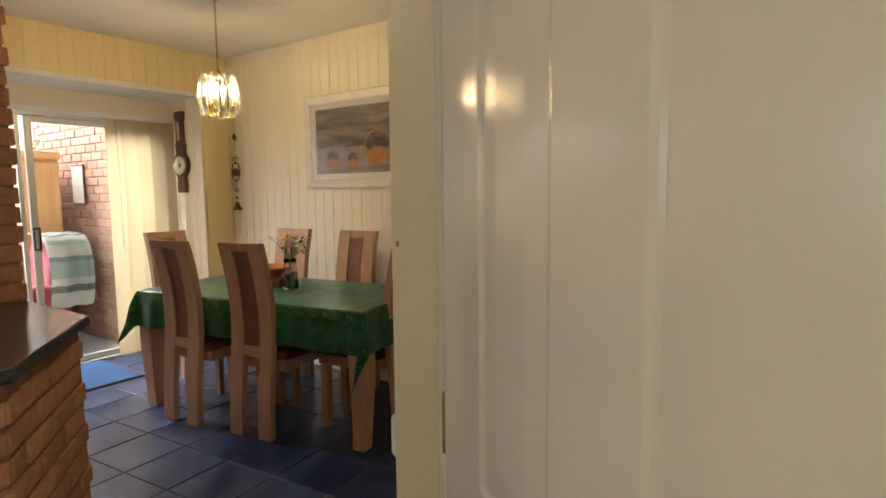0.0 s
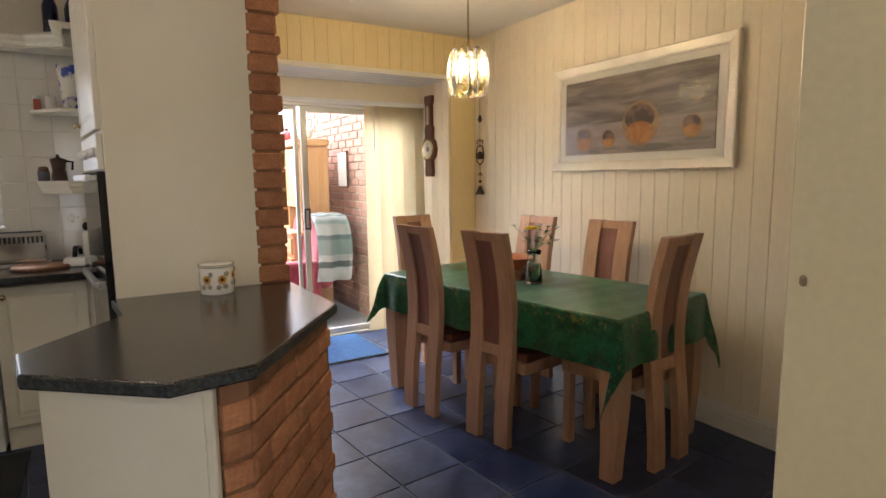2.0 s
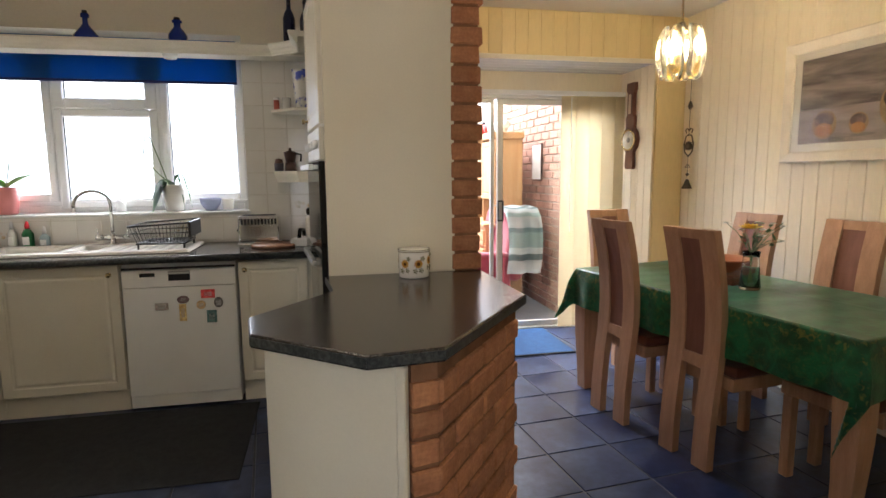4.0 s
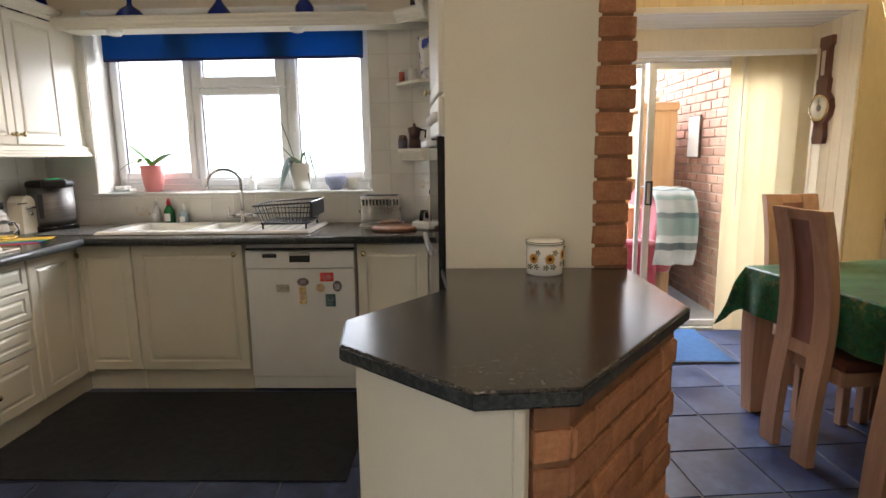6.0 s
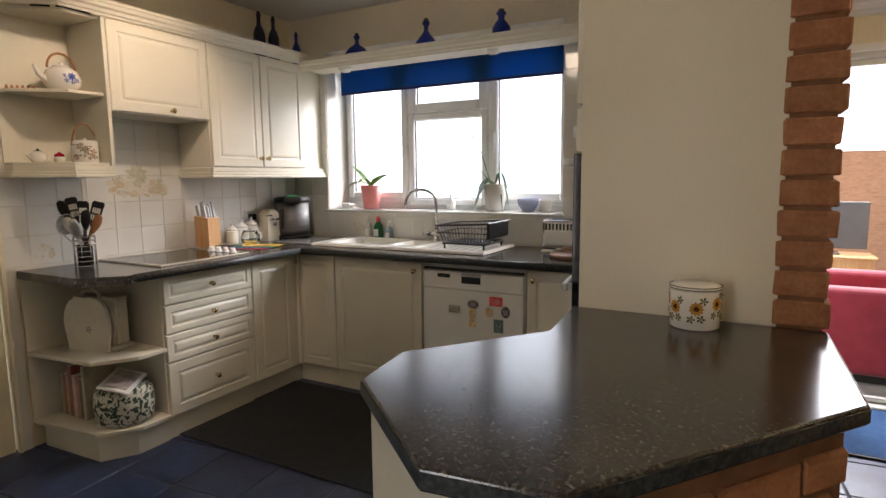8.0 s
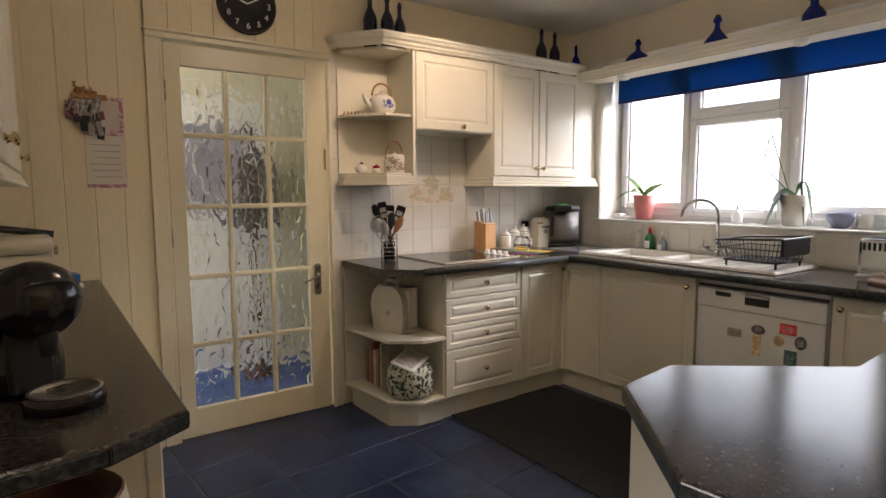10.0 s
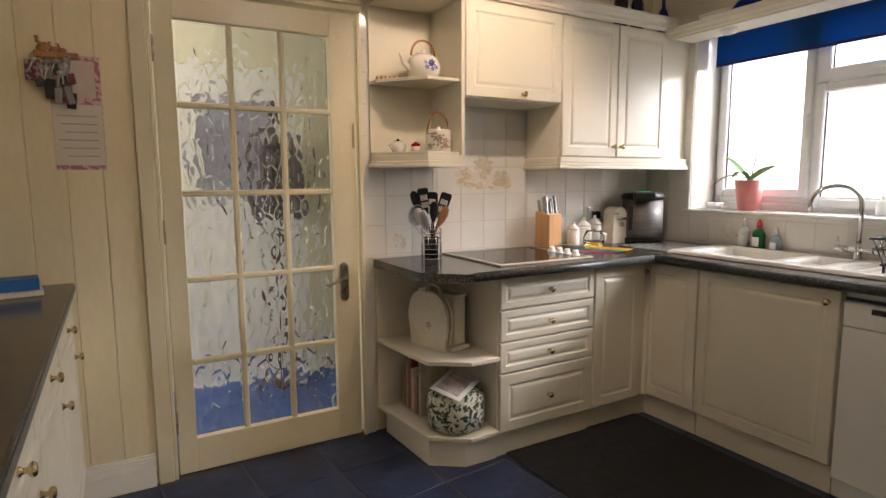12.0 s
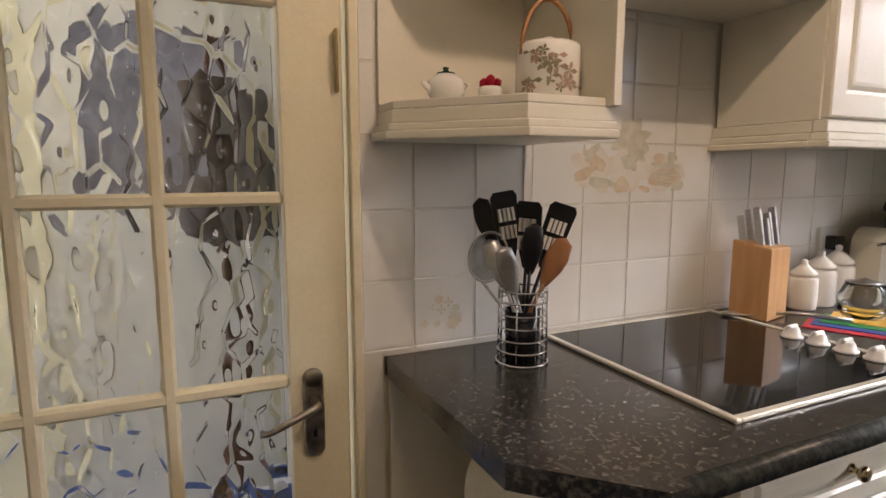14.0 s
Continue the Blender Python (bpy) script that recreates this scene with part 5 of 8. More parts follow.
# framed picture
pic = thing("framed_picture", pose(0, NORTH - 0.0015, 0), "wide champagne-framed picture of glass balls on pale sand", "picture")
PX0, PX1, PZ0, PZ1 = 1.005, 2.345, 1.388, 2.070
M_frame = mat("champagne_frame", (0.74, 0.68, 0.58), 0.38, metal=0.1, second=(0.68, 0.62, 0.52), scale=9, fine=0.05, bump=0.05)
fw = 0.062
prof = [(0.0, 0.0), (0.0, -0.030), (0.008, -0.034), (0.050, -0.026), (fw, -0.020), (fw, 0.0)]
bm = bmesh.new()
loops = []
for i, d in prof:
    loops.append([bm.verts.new((x, d, z)) for x, z in ((PX0 + i, PZ0 + i), (PX1 - i, PZ0 + i), (PX1 - i, PZ1 - i), (PX0 + i, PZ1 - i))])
for a, b in zip(loops, loops[1:]):
    for k in range(4):
        bm.faces.new((a[k], a[(k + 1) % 4], b[(k + 1) % 4], b[k]))
part("frame", bm, M_frame, pic)
boxpart("mount", (PX0 + fw - 0.004, PX1 - fw + 0.004, -0.012, -0.004, PZ0 + fw - 0.004, PZ1 - fw + 0.004), mat("white_mount_board", (0.74, 0.70, 0.64), 0.6, second=(0.71, 0.67, 0.61), scale=6), pic)
AX0, AX1, AZ0, AZ1 = PX0 + 0.115, PX1 - 0.115, PZ0 + 0.105, PZ1 - 0.105
M_art = mat("printed_sky_and_sand", (0.085, 0.066, 0.062), 0.5, second=(0.30, 0.25, 0.225), scale=3.2, detail=4, stretch=(1.0, 1.0, 7.0), spread=(0.36, 0.66), distort=0.6)
boxpart("print", (AX0, AX1, -0.0145, -0.0125, AZ0, AZ1), M_art, pic)
boxpart("sand", (AX0 + 0.001, AX1 - 0.001, -0.0165, -0.015, AZ0 + 0.001, AZ0 + 0.19), mat("printed_sand", (0.36, 0.30, 0.27), 0.5, second=(0.22, 0.18, 0.165), scale=4, stretch=(1, 1, 6), spread=(0.3, 0.7)), pic)


def disc(name, cx, cz, rx, rz, y, material):
    bm = bmesh.new()
    n = 28
    f = [bm.verts.new((cx + rx * math.cos(6.283185 * k / n), y, cz + rz * math.sin(6.283185 * k / n))) for k in range(n)]
    b = [bm.verts.new((v.co.x, y + 0.0008, v.co.z)) for v in f]
    bm.faces.new(f)
    bm.faces.new(b[::-1])
    for k in range(n):
        bm.faces.new((f[k], f[(k + 1) % n], b[(k + 1) % n], b[k]))
    return part(name, bm, material, pic)


M_ballrim = mat("printed_ball_rim", (0.24, 0.145, 0.07), 0.4, second=(0.36, 0.24, 0.12), scale=20)
M_balldark = mat("printed_ball_dark", (0.045, 0.026, 0.022), 0.4, second=(0.20, 0.115, 0.085), scale=14, spread=(0.4, 0.6))
M_ballgold = mat("printed_ball_gold", (0.34, 0.13, 0.035), 0.4, second=(0.46, 0.23, 0.07), scale=18)
M_shade = mat("printed_shadow", (0.20, 0.175, 0.16), 0.5)
for cx, cz, r in ((1.295, 1.592, 0.078), (1.505, 1.585, 0.056), (1.745, 1.66, 0.132), (2.09, 1.62, 0.066)):
    disc("printed_shadow", cx + r * 0.5, cz - r * 1.05, r * 1.25, r * 0.16, -0.0172, M_shade)
    disc("printed_ball", cx, cz, r, r, -0.0182, M_ballrim)
    disc("printed_ball_top", cx - r * 0.04, cz + r * 0.28, r * 0.82, r * 0.58, -0.0192, M_balldark)
    disc("printed_ball_base", cx + r * 0.02, cz - r * 0.38, r * 0.72, r * 0.48, -0.0202, M_ballgold)
bm = bmesh.new()
box(bm, PX0 + fw - 0.002, PX1 - fw + 0.002, -0.0245, -0.0225, PZ0 + fw - 0.002, PZ1 - fw + 0.002)
g = part("glazing", bm, mat("picture_glass", (0.97, 0.98, 0.97), 0.0, trans=1.0, ior=1.16, second=(0.97, 0.98, 0.97)), pic)
g.visible_shadow = False

# barometer on the reveal
M_mahog = mat("dark_mahogany", (0.13, 0.045, 0.025), 0.3, second=(0.09, 0.03, 0.016), scale=6, stretch=(5, 5, 0.8), coat=0.3)
baro = thing("banjo_barometer", pose(-0.30, 5.1065, 0) @ Matrix.Diagonal((1.2, 1, 1, 1)), "dark wooden banjo barometer with a round brass dial", "barometer")
bm = bmesh.new()
outline = [(0.045, 1.365), (0.055, 1.40), (0.045, 1.50), (0.085, 1.545), (0.098, 1.60), (0.085, 1.655), (0.05, 1.70), (0.055, 1.78), (0.040, 1.80), (0.040, 1.98), (0.055, 2.00), (0.052, 2.055)]
full = [(x, z) for x, z in outline] + [(-x, z) for x, z in outline[::-1]]
lo = [bm.verts.new((x, 0, z)) for x, z in full]
hi = [bm.verts.new((x * 0.93, -0.028, z)) for x, z in full]
bm.faces.new(hi), bm.faces.new(lo[::-1])
for k in range(len(full)):
    bm.faces.new((lo[k], lo[(k + 1) % len(full)], hi[(k + 1) % len(full)], hi[k]))
part("case", bm, M_mahog, baro)
bm = bmesh.new()
lathe(bm, [(0.083, 0.0), (0.088, 0.010), (0.082, 0.018), (0.074, 0.014), (0.074, 0.0)], 28, m=pose(0, -0.028, 1.60) @ pose(0, 0, 0, 90))
part("bezel", bm, M_brass, baro)
bm = bmesh.new()
lathe(bm, [(0.0, 0.006), (0.074, 0.006), (0.074, 0.0), (0.0, 0.0)], 28, m=pose(0, -0.028, 1.60) @ pose(0, 0, 0, 90))
dial = part("dial", bm, mat("cream_dial", (0.72, 0.68, 0.56), 0.4), baro)
bm = bmesh.new()
lathe(bm, [(0.0, 0.008), (0.022, 0.008), (0.022, 0.006), (0.0, 0.006)], 16, m=pose(0, -0.028, 1.60) @ pose(0, 0, 0, 90))
box(bm, -0.002, 0.002, -0.0385, -0.037, 1.575, 1.655, 0.0)
part("dial_centre", bm, mat("dial_grey", (0.25, 0.24, 0.22), 0.4), dial)
boxpart("thermometer", (-0.016, 0.016, -0.034, -0.0285, 1.81, 1.965), mat("thermometer_plate", (0.62, 0.52, 0.40), 0.35), baro, 0.003)

# hanging metal bell mobile
mob = thing("bell_mobile", pose(0.12, NORTH - 0.035, 0), "dark metal hanging bell mobile on a chain", "wind chime")
M_iron = mat("dark_cast_metal", (0.05, 0.04, 0.032), 0.45, metal=0.7, second=(0.09, 0.07, 0.05), scale=30)
bm = bmesh.new()
tube(bm, [(0, 0, 2.02), (0, 0, 1.60)], 0.002, 5)
tube(bm, [(0, 0, 1.47), (0, 0, 1.30)], 0.002, 5)
tube(bm, [(0, 0.034, 2.02), (0, 0, 2.025)], 0.003, 6)
part("chain", bm, M_iron, mob)
bm = bmesh.new()
for s in (-1, 1):
    tube(bm, [(0, 0, 1.62), (s * 0.035, 0, 1.605), (s * 0.055, 0, 1.55), (s * 0.045, 0, 1.49), (0, 0, 1.455)], 0.005, 6)
    tube(bm, [(s * 0.03, 0, 1.63), (s * 0.045, 0, 1.655), (s * 0.02, 0, 1.665), (0, 0, 1.645)], 0.004, 6)
    tube(bm, [(0, 0, 1.40), (s * 0.03, 0, 1.37), (0, 0, 1.375)], 0.004, 6)
lathe(bm, [(0.0, 1.50), (0.03, 1.51), (0.034, 1.53), (0.02, 1.56), (0.0, 1.57)], 10)
part("scrollwork", bm, M_iron, mob)
bm = bmesh.new()
lathe(bm, [(0.0, 1.80), (0.012, 1.81), (0.018, 1.83), (0.008, 1.86), (0.0, 1.87)], 8)
tube(bm, [(-0.03, 0, 1.83), (0, 0, 1.85), (0.03, 0, 1.82)], 0.004, 6)
part("bird", bm, M_iron, mob)
bm = bmesh.new()
lathe(bm, [(0.0, 1.335), (0.016, 1.32), (0.0, 1.305)], 8)
part("bead", bm, M_iron, mob)
bm = bmesh.new()
lathe(bm, [(0.0, 1.285), (0.012, 1.28), (0.022, 1.25), (0.036, 1.222), (0.040, 1.212), (0.034, 1.214), (0.0, 1.26)], 16)
part("bell", bm, M_iron, mob)

# patio doors
M_alu = mat("pale_aluminium_frame", (0.66, 0.66, 0.63), 0.35, metal=0.3, second=(0.62, 0.62, 0.59), scale=5)
door_4 = thing("door_4", pose(-0.56, 0, 0), "pale aluminium sliding patio doors, one leaf open", "patio door", kind="structure")
bm = bmesh.new()
box(bm, -0.05, 0.06, 3.22, 5.118, 1.945, 1.985, 0.003)
box(bm, -0.05, 0.06, 3.22, 5.118, -0.01, 0.022, 0.003)
box(bm, -0.05, 0.06, 5.085, 5.118, 0.022, 1.945, 0.003)
box(bm, -0.05, 0.06, 3.22, 3.26, 0.022, 1.945, 0.003)
box(bm, 0.0, 0.05, 3.26, 5.085, 2.03, 2.06, 0.003)
part("outer_frame", bm, M_alu, door_4)
bm = bmesh.new()
bars(bm, 4.03, 5.08, 0.024, 1.943, 0.045, -0.012, 0.022, 0.003)
part("leaf_frame", bm, M_alu, door_4)
bm = bmesh.new()
box(bm, 0.002, 0.007, 4.07, 5.04, 0.065, 1.90)
g = part("pane", bm, M_glass, door_4)
g.visible_shadow = False
boxpart("gasket", (0.008, 0.012, 4.072, 4.080, 0.066, 1.90), M_blackmatte, door_4)
bm = bmesh.new()
bars(bm, 3.27, 4.01, 0.024, 1.943, 0.03, -0.046, -0.014, 0.003)
part("leaf_frame", bm, M_alu, door_4)
bm = bmesh.new()
box(bm, 0.022, 0.052, 4.030, 4.036, 0.94, 1.115, 0.002)
box(bm, 0.022, 0.052, 4.070, 4.076, 0.94, 1.115, 0.002)
box(bm, 0.022, 0.030, 4.036, 4.070, 0.94, 0.952, 0.002)
box(bm, 0.022, 0.030, 4.036, 4.070, 1.103, 1.115, 0.002)
part("handle", bm, M_blackmatte, door_4)
boxpart("wall_infill", (-0.02, 0.06, 3.22, 5.118, 1.985, 2.155), M_cream, door_4)

# bunched vertical blind beside the patio door
M_slat = mat("cream_blind_fabric", (0.72, 0.60, 0.36), 0.8, second=(0.68, 0.55, 0.31), scale=3, fine=0.06, fine_scale=250, bump=0.08, bump_scale=200)
nt = M_slat.node_tree
tr = nt.nodes.new("ShaderNodeBsdfTranslucent")
tr.inputs["Color"].default_value = (0.85, 0.76, 0.52, 1)
ms = nt.nodes.new("ShaderNodeMixShader")
ms.inputs[0].default_value = 0.30
nt.links.new(nt.nodes["Principled BSDF"].outputs[0], ms.inputs[1])
nt.links.new(tr.outputs[0], ms.inputs[2])
nt.links.new(ms.outputs[0], nt.nodes["Material Output"].inputs[0])
vb = thing("vertical_blind", pose(-0.44, 0, 0), "cream fabric vertical blind drawn to one side", "blind")
boxpart("headrail", (-0.02, 0.02, 3.28, 5.11, 1.965, 2.00), M_white, vb, 0.003)
for k, y in enumerate([4.61, 4.725, 4.84, 4.95, 5.04]):
    bm = bmesh.new()
    cols = [[bm.verts.new((0.012 * (1 - (t / 4 - 1) ** 2), -0.0635 + 0.127 * t / 8, z)) for t in range(9)] for z in (0.03, 1.96)]
    for t in range(8):
        bm.faces.new((cols[0][t], cols[0][t + 1], cols[1][t + 1], cols[1][t])).smooth = True
    bmesh.ops.solidify(bm, geom=bm.faces[:], thickness=0.0012)
    part("slat", bm, M_slat, vb, m=pose(0.008 * (k % 2), y, 0, 0, 0, (-6, -12, -8, -16, -30)[k]))
bm = bmesh.new()
tube(bm, [(0.03, 4.62, 1.95), (0.032, 4.62, 0.85)], 0.004, 6)
part("wand", bm, M_white, vb)

rug = thing("doormat", pose(-0.16, 4.0, 0.0035), "bright blue doormat inside the patio doors", "doormat")
bm = bmesh.new()
prism(bm, [(-0.33, -0.52), (0.33, -0.52), (0.33, 0.42), (-0.33, 0.42)], 0, 0.010, 0.003)
part("carpet", bm, M_rug, rug)
bm = bmesh.new()
for d in ((-0.345, -0.331, -0.535, 0.435), (0.331, 0.345, -0.535, 0.435), (-0.331, 0.331, -0.535, -0.521), (-0.331, 0.331, 0.421, 0.435)):
    box(bm, *d, 0, 0.008, 0.002)
part("border", bm, M_blackmatte, rug)

# ---- conservatory beyond the patio doors ----
bm = bmesh.new()
box(bm, -5.2, -0.62, 1.2, 5.0, -0.15, -0.03)
struct("floor", bm, mat("grey_conservatory_floor", (0.30, 0.30, 0.28), 0.6, second=(0.24, 0.24, 0.23), scale=6, bump=0.2), "grey conservatory floor", "floor")
cons_wall = wall_boxes("wall_conservatory", [(-5.2, -0.66, 4.82, 5.0, -0.15, 2.25)], mat("pale_sand_mortar", (0.42, 0.34, 0.27), 0.95, second=(0.34, 0.28, 0.22), scale=16, bump=0.4), "red brick conservatory side wall")
tv_wall = wall_boxes("wall_conservatory_end", [(-5.2, -5.05, 3.3, 4.82, -0.15, 1.6)], mat("pale_sunlit_brick", (0.50, 0.30, 0.18), 0.9, second=(0.40, 0.22, 0.13), scale=9, stretch=(1, 2, 6), bump=0.3), "low pale brick conservatory end wall")
M_redbrick = mat("red_brown_brick", (0.45, 0.255, 0.185), 0.85, second=(0.36, 0.195, 0.145), scale=14, fine=0.12, bump=0.4, shift=0.15)
M_pine = mat("honey_pine", (0.60, 0.39, 0.20), 0.4, second=(0.52, 0.31, 0.14), scale=4, stretch=(8, 8, 0.8), fine=0.06, bump=0.08)
protos = {}
rnd = random.Random(3)
for j in range(29):
    for i in range(13):
        l = 0.20
        x = -0.70 - (i + 1) * 0.212 + (0.106 if j % 2 else 0)
        k = rnd.randrange(3)
        m = pose(x, 4.822 + rnd.uniform(-0.003, 0.003), -0.02 + j * 0.077)
        if x + l > -0.67:
            continue
        if k not in protos:
            bm = bmesh.new()
            box(bm, 0, l, -0.012, 0.0, 0, 0.066, 0.004)
            protos[k] = part("brick", bm, M_redbrick, cons_wall, m=m)
        else:
            share(protos[k], "brick", cons_wall, m)
wp = thing("wall_notice", pose(-1.62, 4.806, 1.45), "white framed print on the brick wall", "picture")
boxpart("frame", (-0.13, 0.13, -0.016, 0.0, -0.19, 0.19), M_balldark, wp, 0.003)
boxpart("print", (-0.115, 0.115, -0.019, -0.0165, -0.175, 0.175), M_white, wp)

dr = thing("pine_dresser", pose(-1.62, 4.64, -0.03, 0, 0, 0), "tall honey pine dresser with open plate shelves", "dresser")
boxpart("base_cupboard", (-1.45, 0.0, -0.40, 0.0, 0.0, 0.82), M_pine, dr, 0.004)
boxpart("worktop", (-1.48, 0.03, -0.43, 0.0, 0.82, 0.85), M_pine, dr, 0.006)
for k in range(3):
    f = part("door", panel_front(0.45, 0.50), M_pine, dr, m=pose(-0.02 - 0.475 * k, -0.401, 0.08, 0, 0, 180))
    knob(f, 0.05, 0.40, material=M_brass)
    f = part("drawer", panel_front(0.45, 0.16), M_pine, dr, m=pose(-0.02 - 0.475 * k, -0.401, 0.62, 0, 0, 180))
    knob(f, 0.225, 0.08, material=M_brass)
for x in (-1.43, -1.0, -0.45, -0.02):
    boxpart("upright", (x - 0.012, x + 0.012, -0.30, 0.0, 0.85, 1.715), M_pine, dr, 0.002)
for z in (1.10, 1.30, 1.50):
    boxpart("shelf", (-0.988, -0.462, -0.28, -0.01, z, z + 0.018), M_pine, dr, 0.002)
boxpart("back_boards", (-1.418, -0.032, -0.014, 0.0, 0.85, 1.71), M_pine, dr)
boxpart("cornice", (-1.50, 0.05, -0.36, 0.0, 1.715, 1.785), M_pine, dr, 0.012, 2)
for x0, x1 in ((-1.41, -1.02), (-0.43, -0.04)):
    f = part("door", panel_front(x1 - x0, 0.60), M_pine, dr, m=pose(x1, -0.301, 1.10, 0, 0, 180))
for k, (x, z, c) in enumerate(((-0.60, 1.118, "white"), (-0.80, 1.118, "blue"), (-0.62, 1.318, "red"), (-0.85, 1.318, "white"), (-0.70, 1.518, "blue"))):
    j = thing("ornament_jar", pose(-1.62 + x, 4.50, z - 0.03), "small %s china jar on the pine dresser" % c, "jar", "dresser ornaments")
    bm = bmesh.new()
    lathe(bm, [(0.0, 0), (0.05, 0), (0.06, 0.03), (0.055, 0.08), (0.03, 0.10), (0.035, 0.12), (0.0, 0.125)], 14)
    part("body", bm, mat("china_" + c, dict(white=(0.75, 0.73, 0.70), blue=(0.15, 0.25, 0.5), red=(0.5, 0.08, 0.07))[c], 0.2), j)
for k, (x, y, r, c) in enumerate(((-0.15, -0.16, 0.09, (0.75, 0.74, 0.72)), (-0.45, -0.15, 0.10, (0.45, 0.55, 0.60)), (-0.75, -0.18, 0.09, (0.55, 0.05, 0.05)), (-1.05, -0.16, 0.11, (0.03, 0.03, 0.04)), (-1.30, -0.16, 0.08, (0.6, 0.6, 0.62)))):
    t = thing("soft_toy", pose(-1.62 + x, 4.62 + y, 1.755), "plush soft toy lying on top of the dresser", "soft toy", "toys on the dresser")
    bm = bmesh.new()
    for dx, dz, q in ((0, 0.75, 1.0), (1.1, 0.9, 0.62), (1.45, 1.45, 0.25), (-0.9, 0.45, 0.45), (0.5, 0.35, 0.40)):
        bmesh.ops.create_icosphere(bm, subdivisions=2, radius=r * q * 0.8, matrix=Matrix.Translation((dx * r, 0.1 * r * dx, dz * r)))
    part("body", bm, mat("plush_%d" % k, c, 0.95, bump=0.6, bump_scale=120, sheen=0.4), t)

M_red = mat("crimson_upholstery", (0.22, 0.014, 0.032), 0.75, second=(0.27, 0.020, 0.042), scale=10, fine=0.08, fine_scale=200, bump=0.2, bump_scale=200, sheen=0.3)
ac = thing("armchair", pose(-1.56, 4.00, -0.028), "crimson upholstered armchair with a throw over its back", "armchair")
boxpart("seat_base", (-0.33, 0.33, -0.42, 0.30, 0.06, 0.34), M_red, ac, 0.03, 3)
boxpart("seat_cushion", (-0.32, 0.32, -0.45, 0.28, 0.345, 0.50), M_red, ac, 0.05, 4)
for s in (-1, 1):
    x0, x1 = sorted((s * 0.335, s * 0.50))
    boxpart("arm", (x0, x1, -0.46, 0.34, 0.05, 0.62), M_red, ac, 0.05, 4)
bm = bmesh.new()
box(bm, -0.49, 0.49, -0.10, 0.12, 0.0, 0.68, 0.08, 4, m=pose(0, 0.34, 0.34, -12))
part("backrest", bm, M_red, ac)
boxpart("plinth", (-0.45, 0.45, -0.42, 0.36, 0.0, 0.052), M_blackmatte, ac)
M_throw = mat("striped_woven_throw", (0.66, 0.70, 0.68), 0.9, second=(0.60, 0.64, 0.62), scale=40, fine=0.1, bump=0.4, bump_scale=150)
nt = M_throw.node_tree
uvn = nt.nodes.new("ShaderNodeUVMap")
sep = nt.nodes.new("ShaderNodeSeparateXYZ")
rp = nt.nodes.new("ShaderNodeValToRGB")
rp.color_ramp.interpolation = "CONSTANT"
cols = [(0.0, (0.50, 0.54, 0.52)), (0.12, (0.13, 0.18, 0.18)), (0.17, (0.50, 0.54, 0.52)), (0.22, (0.30, 0.38, 0.36)), (0.34, (0.20, 0.26, 0.26)), (0.38, (0.52, 0.55, 0.53)), (0.50, (0.35, 0.46, 0.43)), (0.56, (0.50, 0.54, 0.52)), (0.62, (0.22, 0.30, 0.29)), (0.72, (0.62, 0.67, 0.64)), (0.80, (0.32, 0.42, 0.40)), (0.86, (0.50, 0.54, 0.52))]
while len(rp.color_ramp.elements) < len(cols):
    rp.color_ramp.elements.new(0.5)
for e, (p, c) in zip(rp.color_ramp.elements, cols):
    e.position, e.color = p, (*c, 1)
nt.links.new(uvn.outputs[0], sep.inputs[0])
nt.links.new(sep.outputs[1], rp.inputs[0])
nt.links.new(rp.outputs[0], nt.nodes["Principled BSDF"].inputs["Base Color"])
th = thing("throw_blanket", pose(-1.56, 4.00, -0.028), "folded grey, white and green striped woven throw", "blanket")
bm = bmesh.new()
uv = bm.loops.layers.uv.new("stripe")
path = [(0.52, 0.42), (0.525, 0.55), (0.525, 0.70), (0.522, 0.85), (0.51, 0.96), (0.46, 1.035), (0.36, 1.045), (0.20, 1.048), (0.05, 1.045)]
rows = []
for i, (x, z) in enumerate(path):
    rows.append([bm.verts.new((x + 0.008 * math.sin(j * 1.9 + i * 0.6), 0.28 + 0.34 * j / 10 + (0.02 * math.sin(i * 0.8)), z + 0.006 * math.sin(j * 1.3))) for j in range(11)])
for i in range(len(path) - 1):
    for j in range(10):
        f = bm.faces.new((rows[i][j], rows[i][j + 1], rows[i + 1][j + 1], rows[i + 1][j]))
        f.smooth = True
        for lp, (a, b) in zip(f.loops, ((i, j), (i, j + 1), (i + 1, j + 1), (i + 1, j))):
            lp[uv].uv = (b / 10, a / (len(path) - 1))
bmesh.ops.solidify(bm, geom=bm.faces[:], thickness=-0.012)
part("cloth", bm, M_throw, th)
tvs = thing("tv_stand", pose(-4.0, 3.80, -0.03), "low pine television stand", "tv stand")
boxpart("body", (-0.22, 0.22, -0.45, 0.45, 0.0, 0.48), M_pine, tvs, 0.006)
boxpart("top", (-0.24, 0.24, -0.47, 0.47, 0.48, 0.505), M_pine, tvs, 0.006)
tv = thing("television", pose(-4.0, 3.80, 0.476), "grey flat television on a pine stand", "television")
boxpart("screen", (0.0, 0.03, -0.40, 0.40, 0.06, 0.56), mat("grey_screen", (0.10, 0.11, 0.12), 0.2), tv, 0.006)
boxpart("foot", (-0.10, 0.10, -0.16, 0.16, 0.0, 0.02), M_black, tv, 0.004)
boxpart("neck", (0.0, 0.02, -0.05, 0.05, 0.02, 0.06), M_black, tv, 0.002)

